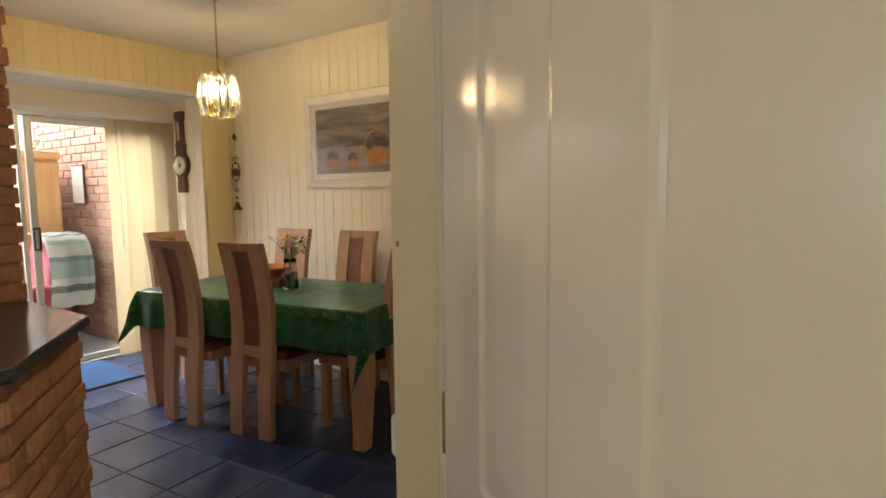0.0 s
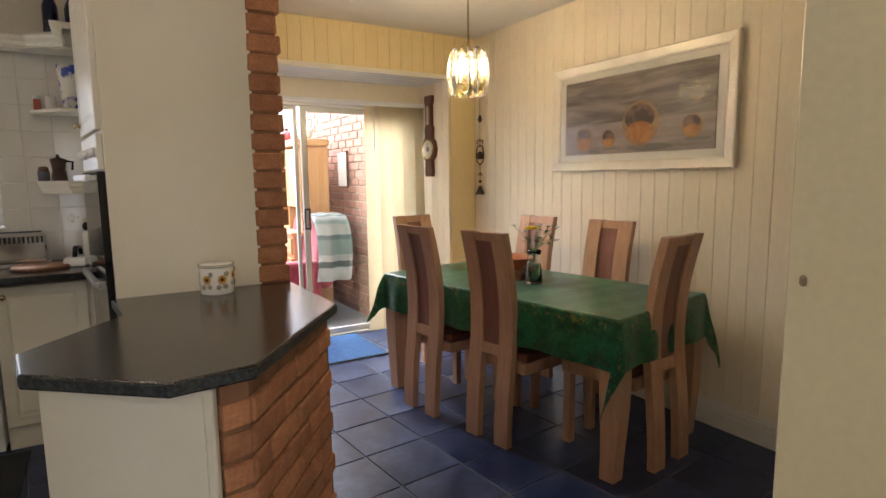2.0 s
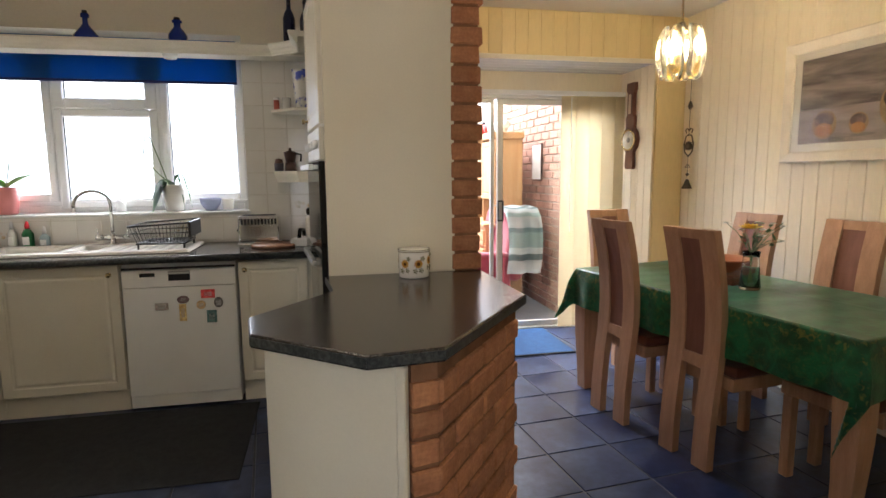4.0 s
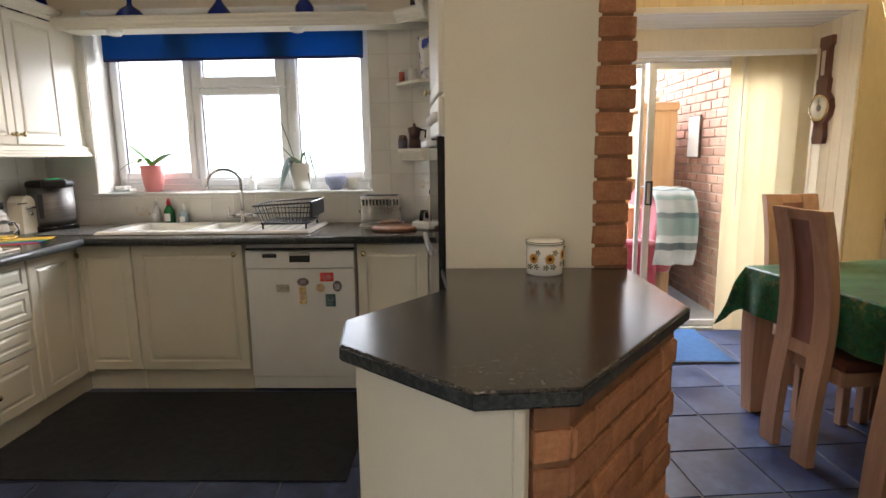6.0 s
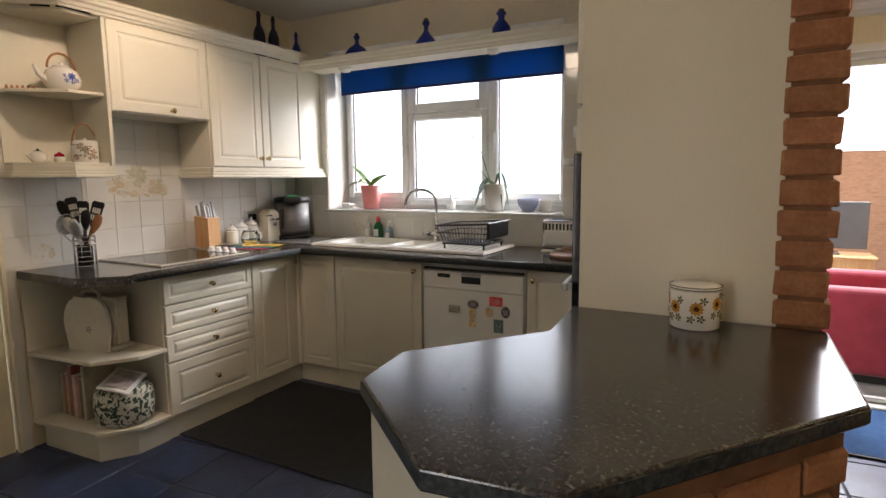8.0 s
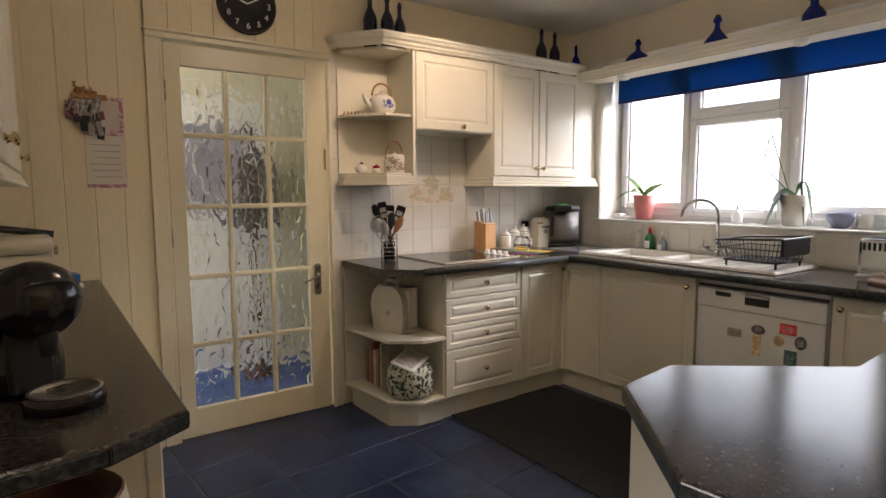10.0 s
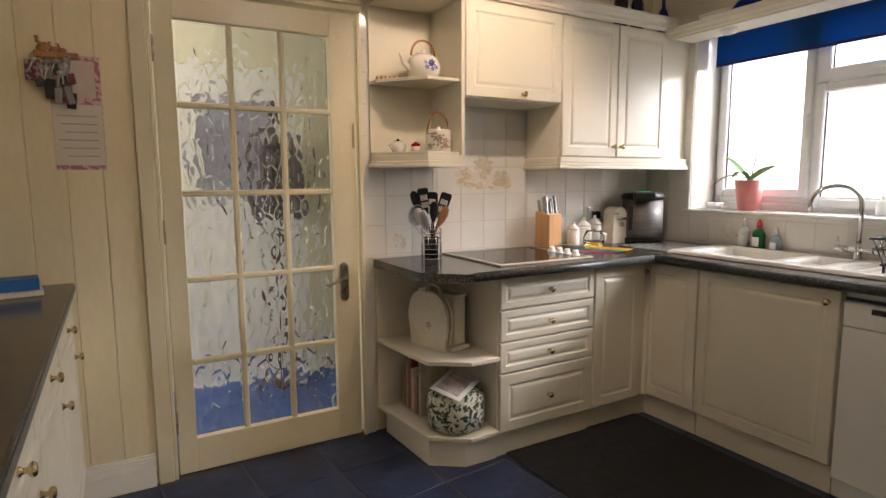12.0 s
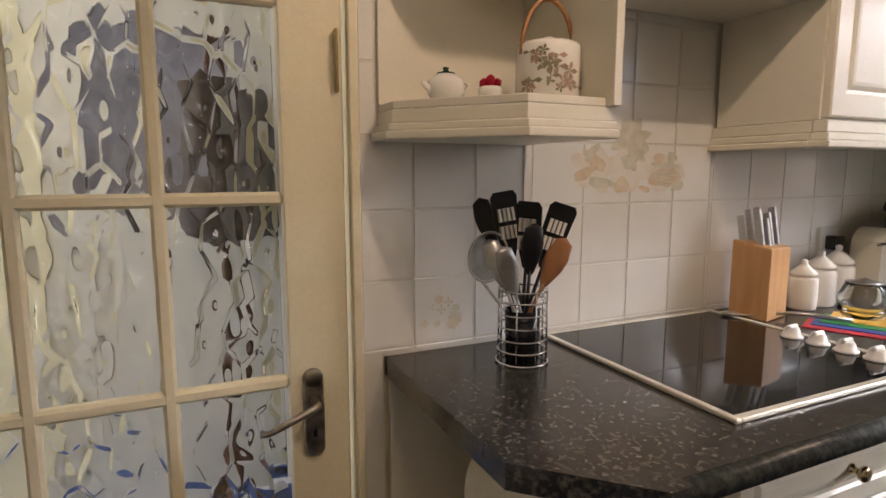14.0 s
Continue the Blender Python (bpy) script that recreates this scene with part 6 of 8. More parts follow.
# ---- kitchen things ----
def solid(name, prof, material, parent, at=(0, 0, 0), n=20, label="", m=None):
    bm = bmesh.new()
    lathe(bm, prof, n, at, m)
    return part(name, bm, material, parent, label)


def petals(bm, c, out, r, n, ax):
    """Flat petal shapes on a surface with normal out."""
    out, ax = Vector(out), Vector(ax)
    b = out.cross(ax)
    heart = bm.verts.new(Vector(c))
    for k in range(n):
        a = 6.283 * k / n
        d, s = ax * math.cos(a) + b * math.sin(a), -ax * math.sin(a) + b * math.cos(a)
        q = [bm.verts.new(Vector(c) + p) for p in (d * r * 0.6 + s * r * 0.26, d * r, d * r * 0.6 - s * r * 0.26)]
        bm.faces.new([heart] + q)


km = thing("kitchen_mat", pose(0, 0, 0.0012), "charcoal ribbed kitchen floor mat", "mat")
boxpart("carpet", (0.625, 1.505, 0.50, 2.20, 0, 0.007), M_mat, km, 0.002)

can = thing("biscuit_jar", pose(1.602, 2.985, 0.9005), "white china jar with sunflower pattern and banded lid", "jar")
solid("body", [(0.0, 0), (0.062, 0), (0.066, 0.004), (0.066, 0.108), (0.0, 0.108)], M_ceramic, can, n=32)
lid = solid("lid", [(0.0, 0.126), (0.050, 0.126), (0.064, 0.122), (0.069, 0.117), (0.069, 0.109), (0.0, 0.109)], M_ceramic, can, n=32)
M_olive = mat("olive_print", (0.10, 0.10, 0.035), 0.25, second=(0.16, 0.15, 0.05), scale=60)
for z in (0.1125, 0.1195):
    solid("band", [(0.0685, z - 0.001), (0.0698, z - 0.001), (0.0698, z + 0.0012), (0.0685, z + 0.0012)], M_olive, lid, n=32)
M_sun = mat("sunflower_print", (0.60, 0.33, 0.06), 0.25, second=(0.50, 0.22, 0.05), scale=60)
M_seed = mat("seed_print", (0.10, 0.035, 0.012), 0.25)
for k in range(7):
    a = radians(51.4 * k + 8)
    o = Vector((math.cos(a), math.sin(a), 0))
    t = Vector((-math.sin(a), math.cos(a), 0))
    z = 0.062 + 0.012 * (k % 2)
    bm = bmesh.new()
    petals(bm, o * 0.0668 + Vector((0, 0, z)), o, 0.021, 11, t)
    part("flower_print", bm, M_sun, can)
    bm = bmesh.new()
    petals(bm, o * 0.0672 + Vector((0, 0, z)), o, 0.009, 8, t)
    part("flower_print", bm, M_seed, can)
    for dz, dt in ((-0.028, 0.012), (-0.030, -0.014), (0.022, 0.018)):
        bm = bmesh.new()
        petals(bm, o * 0.0668 + t * dt + Vector((0, 0, z + dz)), o, 0.013, 5, t)
        part("leaf_print", bm, M_olive, can)

# utensil pot
ut = thing("utensil_pot", pose(1.69, 0.150, 0.9005), "chrome wire utensil holder full of black and wooden utensils", "utensil holder")
for z in (0.004, 0.028, 0.052, 0.078, 0.104, 0.130, 0.152):
    bm = bmesh.new()
    r = 0.050 if z > 0.01 else 0.053
    tube(bm, [(r * math.cos(6.283 * k / 24), r * math.sin(6.283 * k / 24), z) for k in range(24)], 0.0022, 6, True)
    part("ring", bm, M_chrome, ut)
for k in range(8):
    a = 6.283 * k / 8
    bm = bmesh.new()
    tube(bm, [(0.05 * math.cos(a), 0.05 * math.sin(a), 0.002), (0.05 * math.cos(a), 0.05 * math.sin(a), 0.154)], 0.002, 6)
    part("upright", bm, M_chrome, ut)
solid("inner_cup", [(0.0, 0.004), (0.034, 0.004), (0.036, 0.11), (0.033, 0.11), (0.031, 0.01), (0.0, 0.008)], M_black, ut, n=20)
M_nylon = mat("black_nylon", (0.010, 0.010, 0.011), 0.35, scale=20)
M_spoon = mat("wooden_spoon", (0.36, 0.17, 0.07), 0.6, second=(0.28, 0.12, 0.045), scale=10, stretch=(4, 4, 1))


def utensil(kind, base, tip, spin, material):
    base, tip = (Vector((-0.75 * p[0] + 0.6 * p[1], 0.6 * p[0] + 0.75 * p[1], p[2])) for p in (base, tip))
    d = (tip - base).normalized()
    wide = pose(0, 0, 0, 0, 0, spin) @ Vector((-0.75, 0.6, 0))
    wide = (wide - d * wide.dot(d)).normalized()
    deep = d.cross(wide)
    m = Matrix((wide, deep, d)).transposed().to_4x4()
    m.translation = tip
    bm = bmesh.new()
    tube(bm, [base, base + (tip - base) * 0.5, tip], [0.0045, 0.004, 0.0035], 8)
    if kind == "turner":
        vs = []
        for i, (z, w, y) in enumerate(((-0.02, 0.007, 0), (0.01, 0.019, 0.004), (0.05, 0.026, 0.002), (0.105, 0.028, -0.006), (0.115, 0.021, -0.008))):
            vs.append([bm.verts.new(m @ Vector((s * w, y + e, z))) for s, e in ((-1, 0), (1, 0), (1, 0.003), (-1, 0.003))])
        for a, b in zip(vs, vs[1:]):
            for k in range(4):
                bm.faces.new((a[k], a[(k + 1) % 4], b[(k + 1) % 4], b[k]))
        bm.faces.new(vs[0][::-1]), bm.faces.new(vs[-1])
    else:
        lathe(bm, [(0.0, -0.03), (0.4, -0.015), (0.9, 0.02), (1.0, 0.045), (0.75, 0.075), (0.0, 0.085)], 14, m=m @ Matrix.Diagonal((0.023, 0.008, 1, 1)))
    o = part(kind, bm, material, ut)
    if kind == "turner":
        for r in (0, 1):
            for k in range(4):
                b2 = bmesh.new()
                box(b2, -0.0175 + k * 0.0092, -0.0115 + k * 0.0092, -0.0105, 0.0075, 0.018 + 0.036 * r, 0.045 + 0.036 * r, m=m)
                part("slot", b2, M_tile, o)


utensil("turner", (0.015, -0.01, 0.02), (-0.028, -0.015, 0.235), 25, M_nylon)
utensil("turner", (-0.005, 0.0, 0.02), (0.006, 0.0, 0.215), -20, M_nylon)
utensil("turner", (-0.02, 0.01, 0.02), (0.045, -0.005, 0.215), 10, M_nylon)
utensil("spoon", (0.01, -0.02, 0.02), (-0.072, -0.02, 0.255), 0, M_nylon)
utensil("spoon", (0.0, -0.015, 0.02), (0.016, 0.012, 0.205), 20, M_nylon)
utensil("spoon", (-0.025, 0.02, 0.02), (0.052, 0.03, 0.185), -10, M_spoon)
utensil("ladle", (0.02, 0.02, 0.02), (-0.040, 0.022, 0.175), 10, M_steel)
utensil("ladle", (0.02, -0.01, 0.02), (-0.018, 0.03, 0.165), 30, M_steel)
M_gauze = mat("steel_gauze", (0.42, 0.41, 0.38), 0.35, metal=0.8, second=(0.30, 0.29, 0.27), scale=40, alpha=0.55)
sm = pose(0.075 * 0.75, -0.075 * 0.6, 0.215) @ pose(0, 0, 0, 0, 0, 142) @ pose(0, 0, 0, 82, 12, 0)
bm = bmesh.new()
lathe(bm, [(0.0, -0.030), (0.5, -0.024), (0.85, -0.012), (1.0, 0.0)], 24, m=sm @ Matrix.Diagonal((0.040, 0.052, 1, 1)))
sieve = part("sieve", bm, M_gauze, ut, "steel wire sieve")
bm = bmesh.new()
tube(bm, [sm @ Vector((0.040 * math.cos(6.283 * k / 24), 0.052 * math.sin(6.283 * k / 24), 0.0)) for k in range(24)], 0.0025, 6, True)
tube(bm, [sm @ Vector((0, -0.052, 0)), (0.02, -0.012, 0.09), (0.0, 0.0, 0.02)], 0.003, 6)
part("rim", bm, M_steel, sieve)

kb = thing("knife_block", pose(0.905, 0.10, 0.9005, 0, 0, 12), "pale beech knife block holding steel-handled knives", "knife block")
M_beech = mat("beech", (0.58, 0.34, 0.15), 0.45, second=(0.50, 0.27, 0.11), scale=5, stretch=(9, 9, 0.8), fine=0.05)
bm = bmesh.new()
prism(bm, [(-0.055, -0.05), (0.055, -0.05), (0.055, 0.05), (-0.055, 0.05)], 0, 0.20, 0.004)
for v in bm.verts:
    if v.co.z > 0.15:
        v.co.z += -0.18 * v.co.y
part("block", bm, M_beech, kb)
for k, (x, y) in enumerate(((-0.04, 0.02), (-0.018, 0.015), (0.005, 0.018), (0.028, 0.012), (0.0, -0.025), (0.035, -0.03))):
    bm = bmesh.new()
    h = 0.11 - 0.015 * (k % 3)
    box(bm, -0.006, 0.006, -0.010, 0.010, 0, h, 0.004, 2, m=pose(x, y, 0.19 - 0.18 * y, 12, -4, 0))
    part("knife_handle", bm, M_steel, kb)
for k, (x, y, s) in enumerate(((0.71, 0.095, 0.95), (0.62, 0.085, 1.08), (0.53, 0.080, 1.15))):
    j = thing("storage_jar", pose(x, y, 0.9005), "white lidded china storage jar on the worktop", "jar", "white storage jars")
    solid("body", [(0.0, 0), (0.038 * s, 0), (0.040 * s, 0.005), (0.040 * s, 0.09 * s), (0.034 * s, 0.10 * s), (0.0, 0.10 * s)], M_ceramic, j)
    solid("lid", [(0.0, 0.101 * s), (0.038 * s, 0.101 * s), (0.036 * s, 0.110 * s), (0.016 * s, 0.128 * s), (0.008, 0.135 * s), (0.010, 0.146 * s), (0.0, 0.150 * s)], M_ceramic, j)
jug = thing("glass_teapot", pose(0.70, 0.25, 0.9105), "clear glass teapot with steel strainer on the chopping boards", "teapot")
g = solid("body", [(0.0, 0), (0.045, 0), (0.058, 0.02), (0.060, 0.05), (0.045, 0.085), (0.042, 0.09), (0.040, 0.085), (0.055, 0.05), (0.053, 0.02), (0.0, 0.006)], M_clear, jug, n=24)
g.visible_shadow = False
solid("lid", [(0.0, 0.105), (0.012, 0.10), (0.02, 0.094), (0.045, 0.092), (0.0, 0.09)], M_steel, jug)
bm = bmesh.new()
tube(bm, [(-0.056, 0.0, 0.02), (-0.09, 0, 0.035), (-0.09, 0, 0.065), (-0.054, 0, 0.075)], 0.006, 8)
part("handle", bm, M_white, jug)
cols = [((0.55, 0.04, 0.06), "red"), ((0.05, 0.10, 0.42), "blue"), ((0.03, 0.30, 0.08), "green"), ((0.62, 0.36, 0.04), "yellow")]
for k, (c, nm) in enumerate(cols):
    b = thing("chopping_board", pose(0.80 - 0.035 * k, 0.32, 0.9005 + 0.0022 * k, 0, 0, 24), "thin flexible %s plastic chopping board" % nm, "chopping board", "coloured chopping boards")
    bm = bmesh.new()
    prism(bm, [(-0.05, -0.13), (0.03 + 0.03, -0.13), (0.06, 0.15), (-0.05, 0.15)], 0, 0.002)
    part("sheet", bm, mat("board_" + nm, c, 0.45), b)
sp = thing("spoon_rest", pose(0.93, 0.12, 0.9105, 0, 0, -25), "steel serving spoon lying beside the hob", "spoon")
bm = bmesh.new()
tube(bm, [(-0.02, 0.0, 0.004), (-0.10, 0.03, 0.010), (-0.19, 0.09, 0.006)], [0.004, 0.006, 0.007], 8)
lathe(bm, [(0.0, 0), (0.9, 0.003), (1.0, 0.006), (0.0, 0.003)], 16, m=pose(0.04, -0.005, -0.002) @ Matrix.Diagonal((0.055, 0.028, 1, 1)))
part("spoon", bm, M_steel, sp)

co = thing("can_opener", pose(0.385, 0.11, 0.9005, 0, 0, 0) @ Matrix.Scale(1.1, 4), "cream upright electric can opener", "can opener")
bm = bmesh.new()
for x0, x1, z1 in ((-0.05, 0.05, 0.16),):
    pts = [(-0.055, 0.0), (0.055, 0.0), (0.05, 0.15)] + [(0.05 * math.cos(a), 0.15 + 0.05 * math.sin(a)) for a in [math.pi * k / 10 for k in range(1, 10)]] + [(-0.05, 0.15)]
    f = [bm.verts.new((x, 0.035, z)) for x, z in pts]
    b = [bm.verts.new((x, -0.045, z)) for x, z in pts]
    bm.faces.new(f), bm.faces.new(b[::-1])
    for k in range(len(pts)):
        bm.faces.new((f[k], b[k], b[(k + 1) % len(pts)], f[(k + 1) % len(pts)]))
part("body", bm, mat("cream_plastic", (0.74, 0.70, 0.58), 0.35), co)
bm = bmesh.new()
box(bm, -0.035, 0.035, 0.036, 0.05, 0.13, 0.142, 0.003)
lathe(bm, [(0.0, 0), (0.012, 0), (0.010, 0.014), (0.0, 0.015)], 12, m=pose(0, 0.035, 0.105) @ pose(0, 0, 0, -90))
box(bm, 0.02, 0.085, 0.036, 0.046, 0.158, 0.166, 0.003)
part("cutter", bm, M_chrome, co)
urn = thing("hot_water_dispenser", pose(0.215, 0.165, 0.9005, 0, 0, -45) @ Matrix.Scale(1.12, 4), "brushed steel hot water dispenser with black lid and green display", "water dispenser")
solid("base", [(0.0, 0), (0.115, 0), (0.115, 0.025), (0.105, 0.03), (0.0, 0.03)], M_black, urn, n=28)
solid("body", [(0.0, 0.031), (0.104, 0.031), (0.108, 0.06), (0.106, 0.235), (0.0, 0.235)], mat("dark_brushed_steel", (0.17, 0.165, 0.16), 0.5, metal=0.7, second=(0.13, 0.125, 0.12), scale=12, stretch=(1, 1, 12)), urn, n=32)
solid("lid", [(0.0, 0.236), (0.110, 0.236), (0.114, 0.244), (0.110, 0.262), (0.095, 0.270), (0.0, 0.274)], M_blackmatte, urn, n=28)
bm = bmesh.new()
box(bm, -0.055, 0.055, 0.05, 0.150, 0.232, 0.278, 0.012, 3)
part("spout", bm, M_blackmatte, urn)
boxpart("display", (-0.03, 0.03, 0.095, 0.125, 0.2785, 0.2805), mat("green_display", (0.02, 0.6, 0.15), 0.4, second=(0.02, 0.6, 0.15), emit=0.8), urn)
boxpart("water_gauge", (0.045, 0.075, 0.075, 0.092, 0.07, 0.20), M_blackmatte, urn, 0.003)
pl = thing("wall_plug", pose(0.47, 0.006, 1.07), "black plug in a white wall socket", "socket")
boxpart("plate", (-0.045, 0.045, -0.004, 0.006, -0.045, 0.045), M_white, pl, 0.002)
boxpart("plug", (-0.022, 0.022, 0.0065, 0.045, -0.022, 0.022), M_black, pl, 0.006, 2)
sl = thing("worktop_saver", pose(0, 0, 0.9005), "grey glass worktop saver beside the sink", "worktop saver")
boxpart("slab", (0.10, 0.50, 0.24, 0.585, 0, 0.006), mat("grey_speckled_glass", (0.17, 0.17, 0.175), 0.2, second=(0.32, 0.32, 0.32), scale=120, spread=(0.45, 0.65)), sl, 0.002)

for x, y, r, h, c, nm, capc in ((0.035, 0.715, 0.026, 0.125, (0.70, 0.70, 0.66), "white", (0.6, 0.6, 0.6)), (0.045, 0.805, 0.032, 0.125, (0.02, 0.16, 0.05), "green", (0.60, 0.03, 0.04)), (0.04, 0.895, 0.028, 0.09, (0.35, 0.45, 0.52), "blue", (0.7, 0.7, 0.7))):
    b = thing("soap_bottle", pose(x, y, 0.9005), "%s washing-up bottle standing behind the sink" % nm, "bottle", "sink bottles")
    solid("body", [(0.0, 0), (r, 0), (r * 1.05, 0.01), (r, h * 0.75), (r * 0.4, h), (0.0, h)], mat("soap_" + nm, c, 0.25), b, n=16)
    solid("cap", [(0.0, h + 0.001), (r * 0.42, h + 0.001), (r * 0.42, h + 0.02), (r * 0.2, h + 0.045), (0.0, h + 0.046)], mat("cap_" + nm, capc, 0.35), b, n=12)
    boxpart("label", (r * 0.9, r * 1.06, -r * 0.6, r * 0.6, h * 0.2, h * 0.6), M_white, b, 0.002)


def leaf_blade(bm, base, tip, width, droop, n=8):
    base, tip = Vector(base), Vector(tip)
    side = (tip - base).cross(Vector((0, 0, 1)))
    side = side.normalized() if side.length > 1e-4 else Vector((1, 0, 0))
    rows = []
    for i in range(n + 1):
        s = i / n
        p = base.lerp(tip, s) + Vector((0, 0, droop * math.sin(math.pi * s)))
        w = width * max(0.04, math.sin(math.pi * min(1, 0.08 + 0.90 * s)) ** 0.7)
        rows.append([bm.verts.new(p + side * w * t + Vector((0, 0, 0.25 * abs(t) * w))) for t in (-1, 0, 1)])
    for a, b in zip(rows, rows[1:]):
        for k in range(2):
            bm.faces.new((a[k], a[k + 1], b[k + 1], b[k])).smooth = True
    bmesh.ops.solidify(bm, geom=bm.faces[:], thickness=0.002)


M_orchid = mat("orchid_leaf", (0.09, 0.21, 0.03), 0.35, second=(0.14, 0.29, 0.045), scale=8)
M_orchid_dark = mat("orchid_leaf_dark", (0.03, 0.09, 0.025), 0.35, second=(0.05, 0.13, 0.03), scale=8)
p1 = thing("orchid_plant", pose(-0.115, 0.635, 1.1065) @ Matrix.Scale(1.28, 4), "green-leaved orchid in a pink pot on the sill", "pot plant")
solid("pot", [(0.0, 0), (0.042, 0), (0.050, 0.05), (0.060, 0.135), (0.056, 0.135), (0.050, 0.12), (0.0, 0.115)], mat("pink_pot", (0.70, 0.25, 0.23), 0.4, second=(0.63, 0.21, 0.20), scale=9), p1)
for k, (t, w, d) in enumerate((((0.02, -0.115, 0.245), 0.034, 0.005), ((0.05, -0.15, 0.105), 0.026, 0.035), ((0.05, 0.165, 0.195), 0.030, 0.012), ((0.08, -0.03, 0.145), 0.026, 0.03))):
    bm = bmesh.new()
    leaf_blade(bm, (0, 0, 0.13), t, w, d)
    part("leaf", bm, M_orchid, p1)
bm = bmesh.new()
tube(bm, [(0, 0, 0.12), (0.0, 0.02, 0.22), (0.0, 0.03, 0.27)], 0.003, 6)
part("stem", bm, M_stem, p1)
p2 = thing("orchid_plant", pose(-0.115, 1.63, 1.1065) @ Matrix.Scale(1.22, 4), "orchid with long bare stems in a white pot", "pot plant")
solid("pot", [(0.0, 0), (0.045, 0), (0.055, 0.06), (0.066, 0.145), (0.062, 0.145), (0.055, 0.12), (0.0, 0.115)], M_ceramic, p2)
for k, (t, w, d) in enumerate((((0.075, -0.095, -0.005), 0.052, 0.07), ((0.06, -0.10, 0.06), 0.040, 0.06), ((0.05, 0.10, 0.02), 0.010, 0.12), ((0.0, 0.09, 0.05), 0.008, 0.10), ((0.04, 0.06, 0.0), 0.007, 0.12))):
    bm = bmesh.new()
    leaf_blade(bm, (0, 0, 0.14), t, w, d)
    part("leaf", bm, M_orchid_dark, p2)
for pts in ([(0, -0.02, 0.13), (0.02, -0.06, 0.28), (0.03, -0.11, 0.44)], [(0, 0, 0.13), (0.02, -0.10, 0.24), (0.03, -0.14, 0.27), (0.02, -0.12, 0.42)]):
    bm = bmesh.new()
    tube(bm, pts, 0.0028, 6)
    part("stem", bm, M_stem, p2)
bb = thing("blue_bowl", pose(-0.13, 1.855, 1.1065) @ Matrix.Scale(1.1, 4), "pale blue china bowl on the sill", "bowl")
solid("bowl", [(0.0, 0), (0.03, 0), (0.035, 0.006), (0.058, 0.04), (0.064, 0.075), (0.060, 0.075), (0.052, 0.04), (0.0, 0.01)], mat("pale_blue_china", (0.38, 0.42, 0.62), 0.2), bb, n=24)
cu = thing("china_mug", pose(-0.14, 1.965, 1.1065), "small cream beaker on the sill", "cup")
solid("cup", [(0.0, 0), (0.032, 0), (0.036, 0.005), (0.038, 0.075), (0.035, 0.075), (0.033, 0.01), (0.0, 0.008)], M_ceramic, cu)
bo = thing("spray_bottle", pose(-0.15, 1.285, 1.1065), "small clear white-capped bottle on the sill", "bottle")
solid("body", [(0.0, 0), (0.03, 0), (0.032, 0.06), (0.012, 0.08), (0.0, 0.08)], M_white, bo, n=14)
solid("cap", [(0.0, 0.081), (0.010, 0.081), (0.008, 0.11), (0.0, 0.112)], M_white, bo, n=10)
for k, (y, z, w) in enumerate(((0.42, 0.0, 0.10), (0.40, 0.019, 0.07))):
    b = thing("soap_dish", pose(-0.15, y, 1.1065 + z), "small white dish on the window sill", "dish", "sill dishes")
    bm = bmesh.new()
    prism(bm, [(-0.04, -w / 2), (0.04, -w / 2), (0.04, w / 2), (-0.04, w / 2)], 0, 0.018, 0.005)
    part("dish", bm, M_white, b)

to = thing("toaster", pose(0.16, 2.20, 0.9005), "polished steel slot toaster", "toaster")
boxpart("body", (-0.09, 0.09, -0.125, 0.125, 0.012, 0.185), M_chrome, to, 0.016, 3)
boxpart("base", (-0.095, 0.095, -0.13, 0.13, 0.0, 0.014), M_white, to, 0.004)
for k in range(11):
    boxpart("vent", (0.0895, 0.0915, -0.105 + 0.0205 * k, -0.095 + 0.0205 * k, 0.13, 0.165), M_blackmatte, to)
for x in (-0.03, 0.03):
    boxpart("slot", (x - 0.012, x + 0.012, -0.10, 0.10, 0.184, 0.187), M_blackmatte, to)
bm = bmesh.new()
box(bm, -0.012, 0.012, -0.145, -0.125, 0.08, 0.095, 0.004)
part("lever", bm, M_black, to)
rb = thing("round_board", pose(0.36, 2.30, 0.9005), "round wooden bread board on the worktop", "board")
solid("board", [(0.0, 0), (0.13, 0), (0.137, 0.006), (0.137, 0.014), (0.13, 0.02), (0.0, 0.02)], mat("worn_board_wood", (0.30, 0.15, 0.08), 0.5, second=(0.24, 0.11, 0.055), scale=6, stretch=(1, 7, 1)), rb, n=36)
ir = thing("steam_iron", pose(0.30, 2.47, 0.9005, 0, 0, 80), "white steam iron standing on the worktop", "iron")
bm = bmesh.new()
prism(bm, [(-0.05, -0.11), (0.05, -0.11), (0.055, -0.02), (0.0, 0.13), (-0.055, -0.02)], 0.0, 0.05, 0.012, 2)
part("body", bm, M_white, ir)
bm = bmesh.new()
tube(bm, [(0, 0.06, 0.045), (0, 0.05, 0.09), (0, -0.06, 0.10), (0, -0.09, 0.05)], 0.012, 8)
part("handle", bm, M_black, ir)

pm = thing("pepper_mill", pose(0.300, 2.520, 0.9005), "white pepper mill with a black knob beside the toaster", "pepper mill")
solid("body", [(0.0, 0), (0.030, 0), (0.031, 0.01), (0.026, 0.06), (0.022, 0.12), (0.026, 0.16), (0.022, 0.185), (0.0, 0.186)], M_ceramic, pm, n=20)
solid("knob", [(0.0, 0.187), (0.014, 0.188), (0.022, 0.205), (0.020, 0.222), (0.010, 0.234), (0.0, 0.235)], M_black, pm, n=16)

